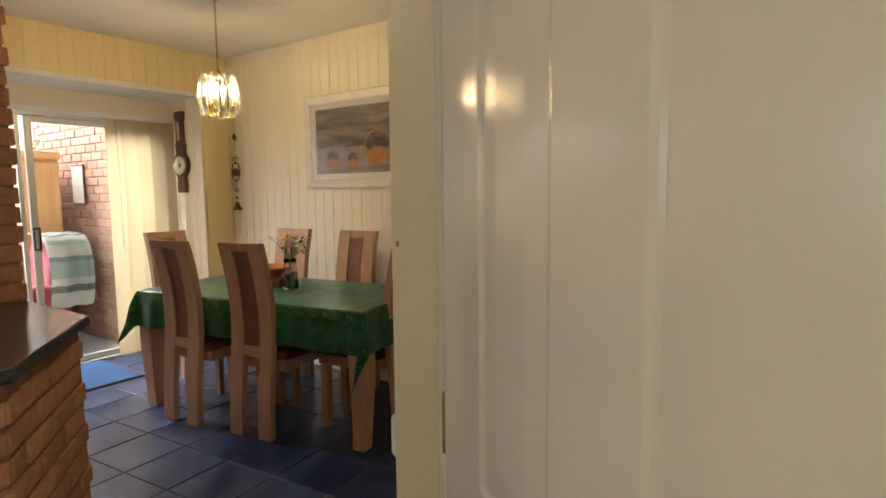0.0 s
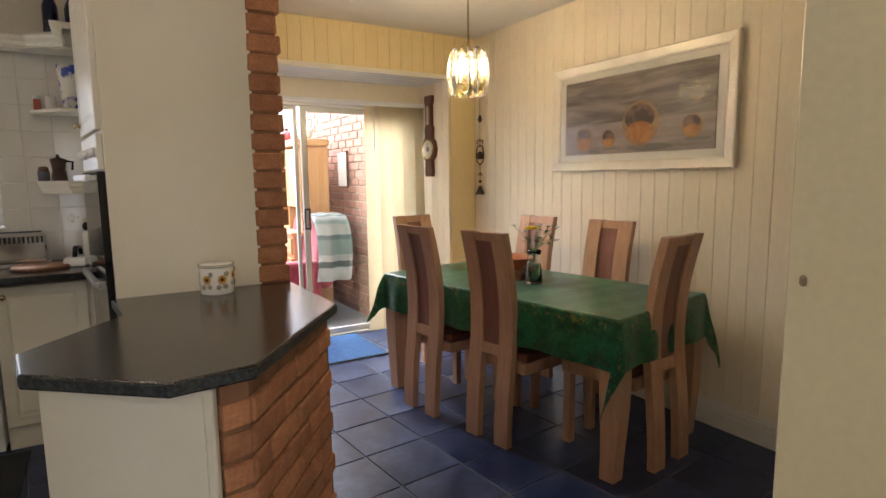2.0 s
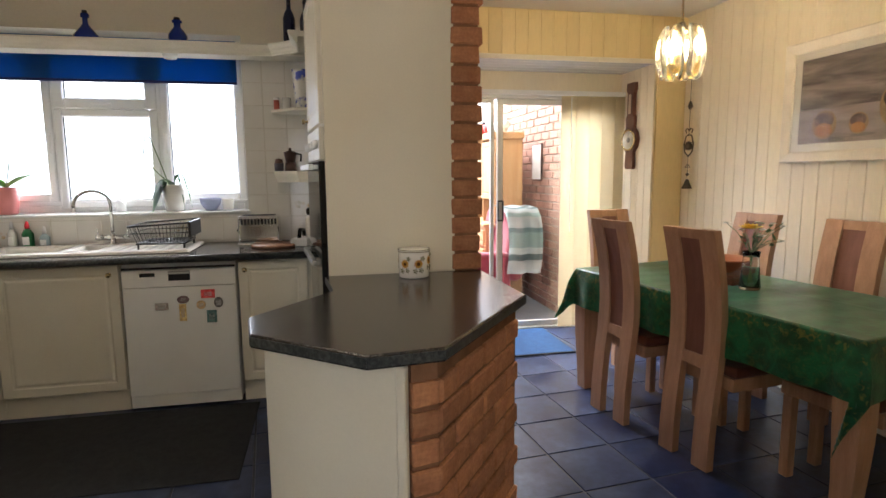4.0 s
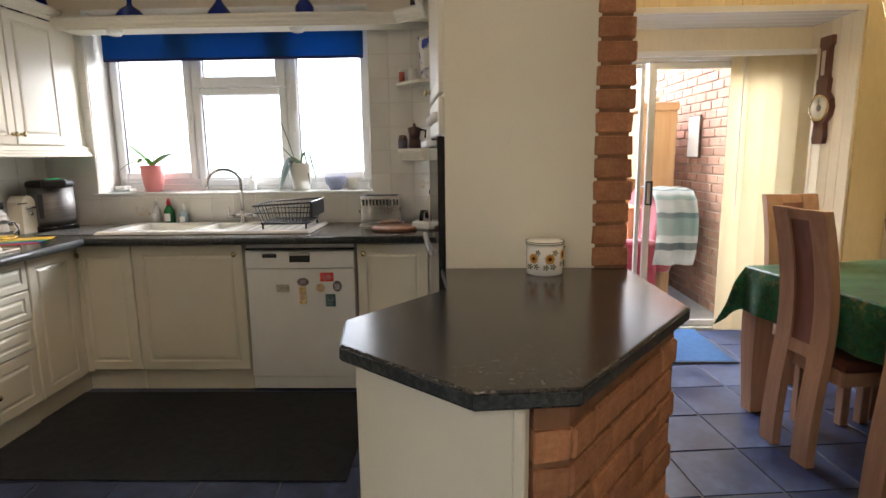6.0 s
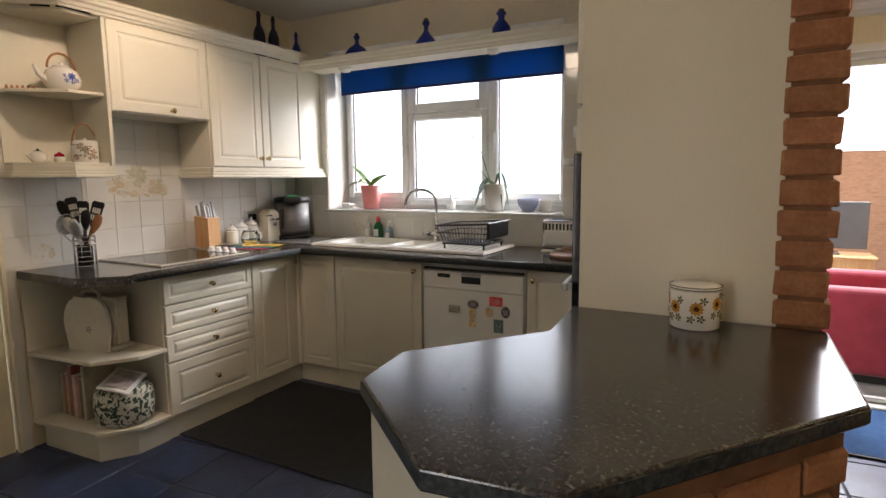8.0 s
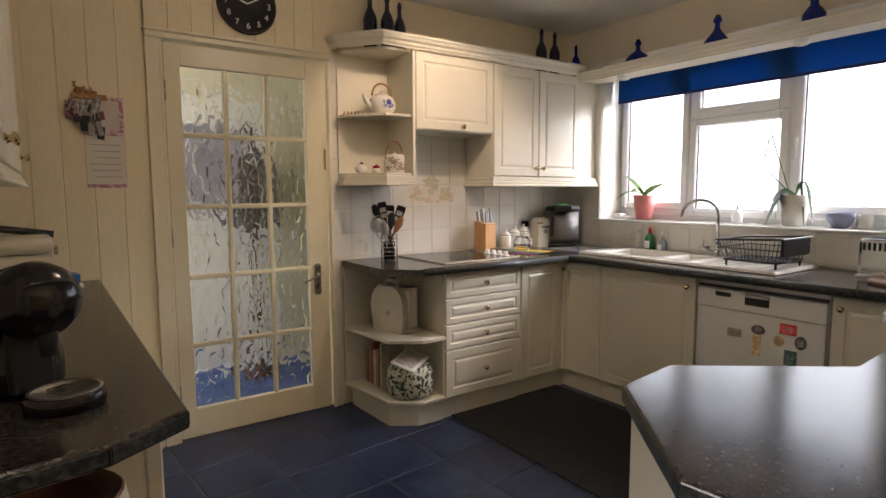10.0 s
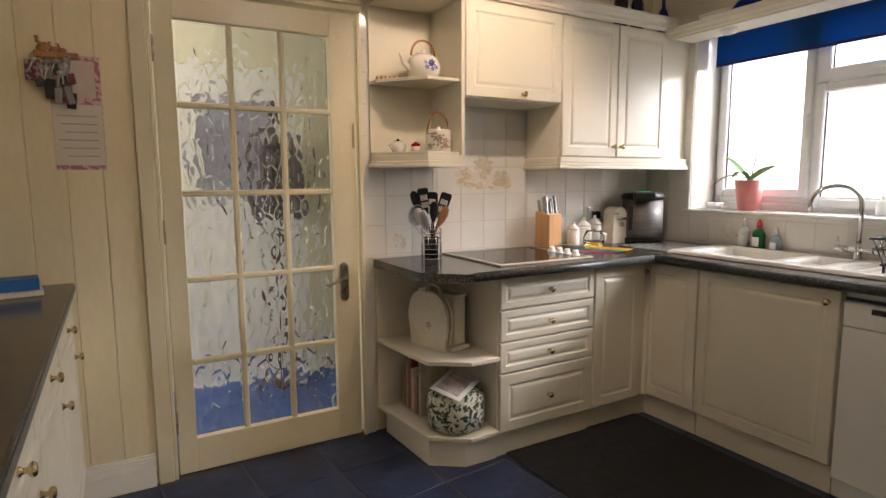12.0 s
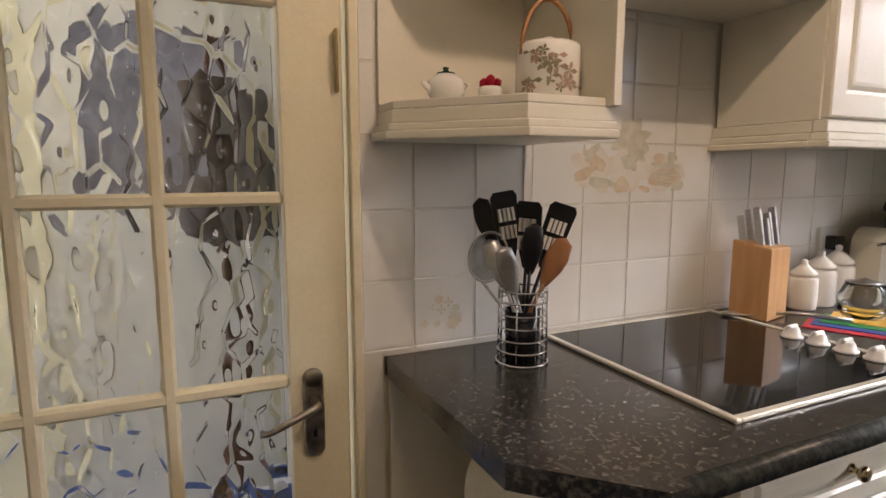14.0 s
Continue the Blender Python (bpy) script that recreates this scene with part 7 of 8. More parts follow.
# blue glass on the ledges
M_blue = mat("cobalt_glass", (0.010, 0.030, 0.26), 0.08, second=(0.006, 0.018, 0.18), scale=8, coat=0.6)
M_navy = mat("dark_navy_glass", (0.005, 0.008, 0.035), 0.10, second=(0.004, 0.006, 0.025), scale=8, coat=0.6)
TALL = [(0.0, 0), (0.036, 0), (0.040, 0.006), (0.040, 0.17), (0.030, 0.205), (0.014, 0.235), (0.013, 0.29), (0.017, 0.292), (0.017, 0.305), (0.0, 0.306)]
FLASK = [(0.0, 0), (0.05, 0), (0.085, 0.03), (0.088, 0.055), (0.060, 0.095), (0.020, 0.120), (0.014, 0.135), (0.014, 0.160), (0.022, 0.163), (0.022, 0.178), (0.0, 0.18)]
CONE = [(0.0, 0), (0.085, 0), (0.088, 0.006), (0.070, 0.07), (0.030, 0.12), (0.016, 0.14), (0.014, 0.175), (0.024, 0.178), (0.024, 0.20), (0.0, 0.202)]
JUG = [(0.0, 0), (0.045, 0), (0.052, 0.01), (0.053, 0.085), (0.035, 0.115), (0.020, 0.13), (0.018, 0.155), (0.028, 0.158), (0.028, 0.17), (0.0, 0.172)]
for x, y, z, prof, s, ma, lab in (
        (0.45, 0.16, 2.124, TALL, 0.98, M_navy, "tall dark blue wine bottle"), (0.36, 0.20, 2.124, TALL, 0.92, M_navy, "tall dark blue wine bottle"), (0.14, 0.20, 2.106, TALL, 0.80, M_blue, "slim cobalt blue glass bottle"),
        (0.12, 0.72, 2.106, FLASK, 0.98, M_blue, "rounded cobalt blue glass flask"), (0.12, 1.26, 2.106, CONE, 0.98, M_blue, "conical cobalt blue glass bottle"), (0.12, 1.77, 2.106, JUG, 1.05, M_blue, "small cobalt blue glass jar"),
        (1.79, 0.14, 2.124, TALL, 1.0, M_navy, "tall dark blue wine bottle"), (1.70, 0.18, 2.124, TALL, 0.95, M_navy, "tall dark blue wine bottle"), (1.60, 0.15, 2.124, TALL, 0.9, M_navy, "tall dark blue wine bottle"),
        (0.20, 2.44, 2.140, TALL, 0.95, M_navy, "tall dark blue wine bottle"), (0.30, 2.54, 2.140, TALL, 0.8, M_navy, "tall dark blue wine bottle")):
    b = thing("glass_bottle", pose(x, y, z), lab + " on the ledge", "bottle", "blue glass on the ledges")
    solid("glass", [(r * s, h * s) for r, h in prof], ma, b, n=22)
    top = prof[-2]
    solid("stopper", [(0.0, top[1] * s + 0.002), (top[0] * s * 0.7, top[1] * s + 0.002), (top[0] * s * 0.6, top[1] * s + 0.018), (0.0, top[1] * s + 0.02)], M_navy, b, n=10)

# china on the corner shelves
M_rattan = mat("rattan_handle", (0.42, 0.20, 0.07), 0.5, second=(0.32, 0.14, 0.05), scale=40, stretch=(1, 1, 3), bump=0.3)
M_bluep = mat("blue_print", (0.04, 0.06, 0.30), 0.25, second=(0.08, 0.12, 0.40), scale=60)
tp = thing("china_teapot", pose(1.725, 0.15, 1.7575) @ Matrix.Scale(1.22, 4), "white and blue china teapot with a cane handle", "teapot")
solid("body", [(0.0, 0), (0.040, 0), (0.062, 0.025), (0.066, 0.05), (0.055, 0.08), (0.034, 0.095), (0.0, 0.096)], M_ceramic, tp, n=26)
solid("lid", [(0.0, 0.118), (0.008, 0.114), (0.006, 0.106), (0.030, 0.100), (0.033, 0.096), (0.0, 0.096)], M_ceramic, tp)
bm = bmesh.new()
tube(bm, [(0.055, 0, 0.04), (0.085, 0, 0.06), (0.10, 0, 0.095)], [0.014, 0.010, 0.006], 10)
part("spout", bm, M_ceramic, tp)
bm = bmesh.new()
tube(bm, [(-0.05 * math.cos(a) * 1.05, 0, 0.09 + 0.06 * math.sin(a)) for a in [math.pi * k / 12 for k in range(13)]], 0.0045, 8)
part("handle", bm, M_rattan, tp)
bm = bmesh.new()
petals(bm, (0.0, 0.0668, 0.055), (0, 1, 0), 0.017, 7, (1, 0, 0))
part("pattern", bm, M_bluep, tp)
for dx, dz, r in ((-0.020, 0.042, 0.011), (0.018, 0.040, 0.012), (-0.004, 0.034, 0.010), (0.024, 0.058, 0.008)):
    bm = bmesh.new()
    petals(bm, (dx, 0.0664 - 8 * dx * dx, dz), (0, 1, 0), r, 5, (1, 0, 0))
    part("pattern", bm, M_bluep, tp)
for k in range(6):
    o = thing("tiny_ornament", pose(1.925 - 0.017 * k, 0.06 + 0.012 * k, 1.7575), "tiny terracotta animal ornament", "ornament", "tiny ornaments")
    solid("figure", [(0.0, 0), (0.006, 0), (0.007, 0.008), (0.004, 0.012), (0.005, 0.017), (0.0, 0.02)], M_terra, o, n=8)
bk = thing("biscuit_barrel", pose(1.660, 0.175, 1.4205), "cream flower-patterned china barrel with a cane handle", "barrel")
solid("body", [(0.0, 0), (0.058, 0), (0.061, 0.004), (0.061, 0.10), (0.058, 0.106), (0.0, 0.106)], M_ceramic, bk, n=30)
solid("lid", [(0.0, 0.122), (0.010, 0.120), (0.008, 0.112), (0.05, 0.109), (0.056, 0.1065), (0.0, 0.1065)], M_ceramic, bk, n=24)
bm = bmesh.new()
tube(bm, [(-0.060 * math.cos(a), 0.0, 0.085 + 0.105 * math.sin(a)) for a in [math.pi * k / 14 for k in range(15)]], 0.0045, 8)
part("handle", bm, M_rattan, bk)
M_mauve = mat("mauve_print", (0.36, 0.24, 0.22), 0.25, second=(0.45, 0.33, 0.22), scale=60)
M_sage = mat("sage_print", (0.20, 0.19, 0.12), 0.25, second=(0.30, 0.27, 0.18), scale=60)
rnd = random.Random(8)
for k in range(26):
    a, z = rnd.uniform(0.2, 3.0), rnd.uniform(0.015, 0.09)
    o = Vector((math.cos(a), math.sin(a), 0))
    bm = bmesh.new()
    petals(bm, o * 0.0618 + Vector((0, 0, z)), o, rnd.uniform(0.010, 0.020), rnd.choice((2, 3, 5)), Vector((-math.sin(a), math.cos(a), 0)))
    part("pattern", bm, M_mauve if k % 2 else M_sage, bk)
gt_ = thing("frosted_teapot", pose(1.84, 0.10, 1.4205), "small white teapot ornament with green trim", "teapot")
solid("body", [(0.0, 0), (0.025, 0), (0.036, 0.018), (0.034, 0.04), (0.018, 0.052), (0.0, 0.054)], M_ceramic, gt_)
bm = bmesh.new()
tube(bm, [(0.03, 0, 0.02), (0.05, 0, 0.035)], [0.008, 0.004], 8)
part("spout", bm, M_ceramic, gt_)
bm = bmesh.new()
tube(bm, [(-0.03, 0, 0.04), (-0.05, 0, 0.035), (-0.035, 0, 0.015)], 0.004, 8)
part("handle", bm, M_ceramic, gt_)
solid("lid", [(0.0, 0.066), (0.006, 0.064), (0.005, 0.058), (0.018, 0.054), (0.0, 0.053)], mat("dark_green_glaze", (0.02, 0.06, 0.03), 0.2), gt_, n=14)
rf = thing("rose_ornament", pose(1.765, 0.14, 1.4205), "small china pot topped with red roses", "ornament")
solid("pot", [(0.0, 0), (0.020, 0), (0.024, 0.02), (0.020, 0.028), (0.0, 0.028)], M_ceramic, rf, n=16)
bm = bmesh.new()
for k in range(7):
    a = 6.283 * k / 6
    r = 0.014 if k < 6 else 0
    bmesh.ops.create_icosphere(bm, subdivisions=1, radius=0.010, matrix=Matrix.Translation((r * math.cos(a), r * math.sin(a), 0.034 + (0.008 if k == 6 else 0))))
part("roses", bm, mat("red_glaze", (0.32, 0.01, 0.03), 0.25), rf)

# things on the shelves beside the tower
v2 = thing("painted_vase", pose(0.18, 2.50, 1.7605), "tall white vase painted blue and yellow", "vase")
solid("body", [(0.0, 0), (0.040, 0), (0.048, 0.10), (0.058, 0.22), (0.060, 0.24), (0.054, 0.24), (0.044, 0.10), (0.0, 0.01)], mat("painted_china", (0.72, 0.70, 0.64), 0.2, second=(0.05, 0.08, 0.40), scale=16, spread=(0.52, 0.58)), v2, n=24)
mg = thing("small_mug", pose(0.12, 2.40, 1.7605), "small white mug on the shelf", "cup")
solid("cup", [(0.0, 0), (0.026, 0), (0.028, 0.075), (0.025, 0.075), (0.023, 0.006), (0.0, 0.006)], M_ceramic, mg)
jr = thing("spice_jar", pose(0.10, 2.335, 1.7605), "small red and cream spice jar", "jar")
solid("jar", [(0.0, 0), (0.018, 0), (0.018, 0.06), (0.0, 0.06)], mat("red_label", (0.45, 0.10, 0.06), 0.3), jr, n=14)
solid("lid", [(0.0, 0.061), (0.019, 0.061), (0.019, 0.078), (0.0, 0.078)], M_white, jr, n=14)
mk = thing("moka_pot", pose(0.17, 2.41, 1.3665), "dark moka coffee pot on the shelf", "coffee pot")
M_moka = mat("dark_moka_metal", (0.10, 0.06, 0.05), 0.3, metal=0.6)
solid("base", [(0.0, 0), (0.040, 0), (0.034, 0.055), (0.0, 0.055)], M_moka, mk, n=8)
solid("top", [(0.0, 0.056), (0.030, 0.056), (0.042, 0.12), (0.010, 0.13), (0.008, 0.145), (0.0, 0.15)], M_moka, mk, n=8)
bm = bmesh.new()
tube(bm, [(0.02, 0.035, 0.11), (0.02, 0.07, 0.105), (0.02, 0.065, 0.06)], 0.006, 8)
part("handle", bm, M_black, mk)
sj = thing("storage_pot", pose(0.13, 2.335, 1.3665), "small brown glass storage pot", "jar")
solid("pot", [(0.0, 0), (0.028, 0), (0.030, 0.05), (0.0, 0.05)], mat("grey_jar", (0.14, 0.13, 0.15), 0.2), sj, n=16)
solid("lid", [(0.0, 0.051), (0.028, 0.051), (0.022, 0.078), (0.0, 0.082)], mat("brown_lid", (0.14, 0.07, 0.05), 0.4), sj, n=16)

# things in the end shelf unit
M_heart = mat("cream_painted_wood", (0.72, 0.67, 0.56), 0.5, second=(0.60, 0.53, 0.42), scale=9, spread=(0.45, 0.75), fine=0.05, bump=0.12)
hs = thing("place_mat_rack", pose(1.772, 0.275, 0.4955, 0, 0, 14) @ Matrix.Scale(1.07, 4), "cream wooden place mat rack with an arched front board", "mat rack")


def arch(bm, x0, x1, half, h, z0=0.0, waist=0.0):
    """An upright board, flat at the foot and rounded over the top, between x0 and x1."""
    pts = [(-half * 0.86, z0), (half * 0.86, z0)]
    for i in range(25):
        a = math.pi * i / 24
        c, s = math.cos(a), math.sin(a)
        pts.append((half * math.copysign(abs(c) ** 0.75, c), z0 + h * 0.42 + (h * 0.58) * abs(s) ** 0.8 - waist * math.exp(-(c / 0.18) ** 2)))
    f = [bm.verts.new((x1, y, z)) for y, z in pts]
    b = [bm.verts.new((x0, y, z)) for y, z in pts]
    bm.faces.new(f), bm.faces.new(b[::-1])
    for i in range(len(pts)):
        j = (i + 1) % len(pts)
        bm.faces.new((f[i], b[i], b[j], f[j]))
    es = [e for e in bm.edges if abs(e.verts[0].co.x - e.verts[1].co.x) < 1e-6]
    bmesh.ops.bevel(bm, geom=es, offset=0.003, segments=2, affect="EDGES")


bm = bmesh.new()
arch(bm, 0.0, 0.014, 0.128, 0.258, 0.0, 0.008)
front = part("front_board", bm, M_heart, hs)
bm = bmesh.new()
petals(bm, (0.0155, 0.012, 0.105), (1, 0, 0), 0.020, 5, (0, 1, 0))
part("pattern", bm, mat("grey_goose_print", (0.32, 0.28, 0.25), 0.5), front)
bm = bmesh.new()
arch(bm, -0.030, -0.018, 0.122, 0.250)
part("place_mat", bm, M_heart, hs)
boxpart("box", (-0.105, -0.036, -0.115, 0.122, 0.022, 0.235), M_heart, hs, 0.005)
boxpart("lid", (-0.109, -0.034, -0.119, 0.128, 0.236, 0.248), M_heart, hs, 0.004)
boxpart("foot", (-0.115, -0.002, -0.125, 0.142, 0.0, 0.021), M_heart, hs, 0.006)
bm = bmesh.new()
tube(bm, [(-0.030, -0.045, 0.245), (-0.026, -0.04, 0.274), (-0.026, 0.0, 0.284), (-0.026, 0.04, 0.274), (-0.030, 0.045, 0.245)], 0.009, 8)
part("handle", bm, M_heart, hs)
rnd = random.Random(4)
y = 0.05
for k, c in enumerate(((0.45, 0.36, 0.22), (0.30, 0.17, 0.08), (0.50, 0.44, 0.34), (0.40, 0.12, 0.09), (0.62, 0.58, 0.50), (0.55, 0.25, 0.22), (0.12, 0.14, 0.12), (0.55, 0.48, 0.36))):
    w, h = rnd.uniform(0.018, 0.034), rnd.uniform(0.20, 0.28)
    bk_ = thing("cookery_book", pose(1.735, y, 0.1455), "worn cookery book standing on the shelf", "book", "cookery books")
    boxpart("cover", (-0.08, 0.08, 0, w, 0, h), mat("book_%d" % k, c, 0.6, second=tuple(v * 0.7 for v in c), scale=20), bk_, 0.002)
    boxpart("pages", (-0.078, 0.0795, 0.003, w - 0.003, 0.003, h + 0.0005), M_petal, bk_)
    y += w + 0.002
ts = thing("tea_cosy_bag", pose(1.712, 0.420, 0.1455, 0, 0, -20) @ Matrix.Scale(1.04, 4), "round storage bag in a blue and green leafy print", "bag")
M_leafy = mat("leafy_fabric", (0.62, 0.62, 0.50), 0.9, second=(0.045, 0.075, 0.055), scale=52, detail=1.5, spread=(0.50, 0.54), bump=0.3, bump_scale=100, distort=0.8)
solid("bag", [(0.0, 0), (0.10, 0), (0.125, 0.02), (0.132, 0.09), (0.125, 0.155), (0.10, 0.18), (0.0, 0.185)], M_leafy, ts, n=30)
tr_ = thing("small_tray", pose(1.735, 0.450, 0.352, -15, 9, 30), "white rectangular picture tray lying on the bag", "tray")
boxpart("tray", (-0.10, 0.10, -0.075, 0.075, 0, 0.012), M_white, tr_, 0.004)
boxpart("picture", (-0.08, 0.08, -0.055, 0.055, 0.0125, 0.0145), mat("faded_tray_print", (0.62, 0.55, 0.50), 0.4, second=(0.32, 0.27, 0.25), scale=22), tr_)

# painted tiles
M_ochre = mat("ochre_tile_print", (0.60, 0.46, 0.28), 0.2, second=(0.70, 0.61, 0.46), scale=30)
M_fade = mat("sage_tile_print", (0.52, 0.49, 0.37), 0.2, second=(0.66, 0.62, 0.50), scale=30)


def tile_print(cx, cz, r, n, seed, wall="south"):
    rnd = random.Random(seed)
    out, ax = ((0, 1, 0), (1, 0, 0)) if wall == "south" else ((1, 0, 0), (0, 1, 0))
    t = thing("tile_print", pose(0, 0, 0), "faded ochre fruit and flower transfer on a wall tile", "tile decoration", "tile decorations")
    for layer, ma in enumerate((M_fade, M_ochre)):
        for k in range(n):
            bm = bmesh.new()
            u, v = cx + rnd.uniform(-r, r) * 1.3, cz + rnd.uniform(-r, r) * 0.7
            d = 0.0022 + 0.0004 * layer + 0.00003 * k
            petals(bm, (u, d, v) if wall == "south" else (d, u, v), out, rnd.uniform(0.2, 0.42) * r, rnd.choice((3, 4, 5, 7)), ax)
            part("motif", bm, ma, t)


mural = thing("tile_mural", pose(0, 0, 0), "faded ochre fruit basket picture across the hob tiles", "tile decoration")
rnd = random.Random(21)
M_wash = mat("pale_wash_print", (0.70, 0.62, 0.50), 0.15, second=(0.74, 0.69, 0.61), scale=24, spread=(0.4, 0.6))


def blob(cx, cz, rx, rz, tilt, d, material, name, lobes=0):
    """A flat rounded print on the south tiles, its edge wavering a little."""
    bm = bmesh.new()
    ph = rnd.uniform(0, 6.283)
    vs = []
    for i in range(28):
        a = 6.283185 * i / 28
        q = 1 + 0.10 * math.sin(3 * a + ph) + 0.06 * math.sin(5 * a + 2 * ph) + (0.22 * math.sin(lobes * a) if lobes else 0)
        u, v = rx * q * math.cos(a), rz * q * math.sin(a)
        vs.append(bm.verts.new((cx + u * math.cos(tilt) - v * math.sin(tilt), d, cz + u * math.sin(tilt) + v * math.cos(tilt))))
    bm.faces.new(vs)
    part(name, bm, material, mural)


for k, (x, z, rx, rz, tilt, ma, nm, lb) in enumerate((
        (1.395, 1.295, 0.062, 0.052, 0.2, M_wash, "leaf_wash", 5), (1.285, 1.30, 0.070, 0.058, 0.0, M_wash, "flower_wash", 6), (1.165, 1.285, 0.066, 0.046, -0.1, M_wash, "basket_wash", 0),
        (1.285, 1.375, 0.060, 0.040, 0.0, M_fade, "leaf_wash", 7), (1.395, 1.315, 0.040, 0.016, 0.6, M_ochre, "leaf_print", 0), (1.425, 1.285, 0.036, 0.014, -0.4, M_ochre, "leaf_print", 0), (1.375, 1.262, 0.042, 0.013, 0.1, M_fade, "leaf_print", 0),
        (1.405, 1.335, 0.030, 0.011, -0.8, M_fade, "leaf_print", 0), (1.310, 1.255, 0.024, 0.020, 0.0, M_ochre, "fruit_print", 0), (1.285, 1.315, 0.026, 0.024, 0.0, M_fade, "flower_print", 5), (1.255, 1.335, 0.022, 0.020, 0.0, M_fade, "flower_print", 5),
        (1.165, 1.275, 0.056, 0.026, -0.05, M_ochre, "basket_print", 0), (1.165, 1.306, 0.054, 0.008, 0.08, M_fade, "basket_rim", 0), (1.190, 1.322, 0.018, 0.015, 0.0, M_ochre, "fruit_print", 0), (1.145, 1.325, 0.017, 0.015, 0.0, M_fade, "fruit_print", 0),
        (1.235, 1.245, 0.020, 0.008, 0.3, M_ochre, "leaf_print", 0), (1.120, 1.250, 0.024, 0.010, -0.3, M_fade, "leaf_print", 0))):
    blob(x, z, rx, rz, tilt, 0.0021 + 0.00012 * k, ma, nm, lb)
for k in range(5):
    blob(1.165, 1.290 - 0.009 * k, 0.050 - 0.004 * k, 0.0018, 0.03, 0.0046 + 0.0001 * k, M_fade, "basket_weave")
tile_print(1.80, 0.985, 0.045, 5, 3)
for k, (y, z) in enumerate(((0.62, 0.985), (1.70, 1.00), (2.20, 1.00), (0.18, 1.42), (2.47, 1.14))):
    tile_print(y, z, 0.042, 5, 10 + k, "west")

# wall clock over the glazed door
ck = thing("wall_clock", pose(2.452, 0.0205, 2.29), "round black wall clock with white numerals", "clock")
solid("case", [(0.0, 0), (0.150, 0), (0.155, 0.008), (0.150, 0.022), (0.140, 0.024), (0.138, 0.016), (0.0, 0.015)], M_blackmatte, ck, n=40, m=pose(0, 0, 0, -90))
for k in range(1, 13):
    a = radians(30 * k)
    cv = bpy.data.curves.new("numeral", "FONT")
    cv.body, cv.size, cv.align_x, cv.align_y, cv.extrude = str(k), 0.042, "CENTER", "CENTER", 0.0008
    cv.materials.append(M_white)
    ob = new("numeral", cv)
    ob.parent = ck
    ob.matrix_basis = pose(-0.112 * math.sin(a), 0.0175, 0.112 * math.cos(a), 90, 0, 180)
for l, w, a in ((0.065, 0.008, 70), (0.10, 0.006, 300)):
    bm = bmesh.new()
    box(bm, -w / 2, w / 2, 0.018, 0.020, 0, l, m=pose(0, 0, 0, 0, a, 0))
    part("hand", bm, M_white, ck)

# calendar and keys
cal = thing("wall_calendar", pose(0, 0.0015, 0), "paper wall calendar with a pink patterned edge", "calendar")
M_pink = mat("pink_patterned_paper", (0.42, 0.15, 0.20), 0.7, second=(0.66, 0.48, 0.48), scale=60, spread=(0.45, 0.55))
boxpart("backing", (3.050, 3.214, 0, 0.003, 1.335, 1.76), M_pink, cal)
boxpart("page", (3.052, 3.213, 0.0032, 0.0045, 1.352, 1.58), mat("calendar_paper", (0.70, 0.65, 0.56), 0.8, second=(0.67, 0.61, 0.52), scale=6), cal)
boxpart("photo", (3.068, 3.198, 0.0032, 0.0045, 1.605, 1.742), mat("pale_photo", (0.66, 0.56, 0.48), 0.5, second=(0.55, 0.44, 0.38), scale=12), cal)
for k in range(6):
    boxpart("writing", (3.070, 3.200 - 0.012 * (k % 3), 0.0046, 0.0050, 1.535 - 0.030 * k, 1.5385 - 0.030 * k), mat("grey_ink", (0.35, 0.33, 0.32), 0.8), cal)
kr = thing("key_rack", pose(3.180, 0.0015, 1.755), "wooden duck key rack hung with bunches of keys", "key rack")
bm = bmesh.new()
box(bm, -0.065, 0.075, 0.0, 0.012, -0.012, 0.012, 0.003)
part("rail", bm, M_rattan, kr)
for x, q in ((0.045, 1.0), (0.012, 0.72), (-0.014, 0.66)):
    bm = bmesh.new()
    lathe(bm, [(0.0, 0), (0.9, 0.003), (0.9, 0.009), (0.0, 0.012)], 14, m=pose(x, 0, 0.026 * q) @ pose(0, 0, 0, -90, 25 * q, 0) @ Matrix.Diagonal((0.024 * q, 0.017 * q, 1, 1)))
    tube(bm, [(x - 0.004, 0.006, 0.03 * q), (x + 0.016 * q, 0.006, 0.046 * q), (x + 0.014 * q, 0.006, 0.062 * q), (x + 0.024 * q, 0.006, 0.062 * q)], [0.006 * q, 0.006 * q, 0.006 * q, 0.003 * q], 6)
    part("duck", bm, M_rattan, kr)
rnd = random.Random(6)
M_fobs = [mat("black_leather_fob", (0.012, 0.012, 0.014), 0.4), mat("dark_plastic_fob", (0.03, 0.025, 0.03), 0.3), mat("floral_purse_cloth", (0.10, 0.03, 0.05), 0.8, second=(0.45, 0.30, 0.32), scale=70, spread=(0.48, 0.55)), mat("clear_grey_fob", (0.30, 0.29, 0.28), 0.2), mat("red_fob", (0.16, 0.03, 0.04), 0.4)]
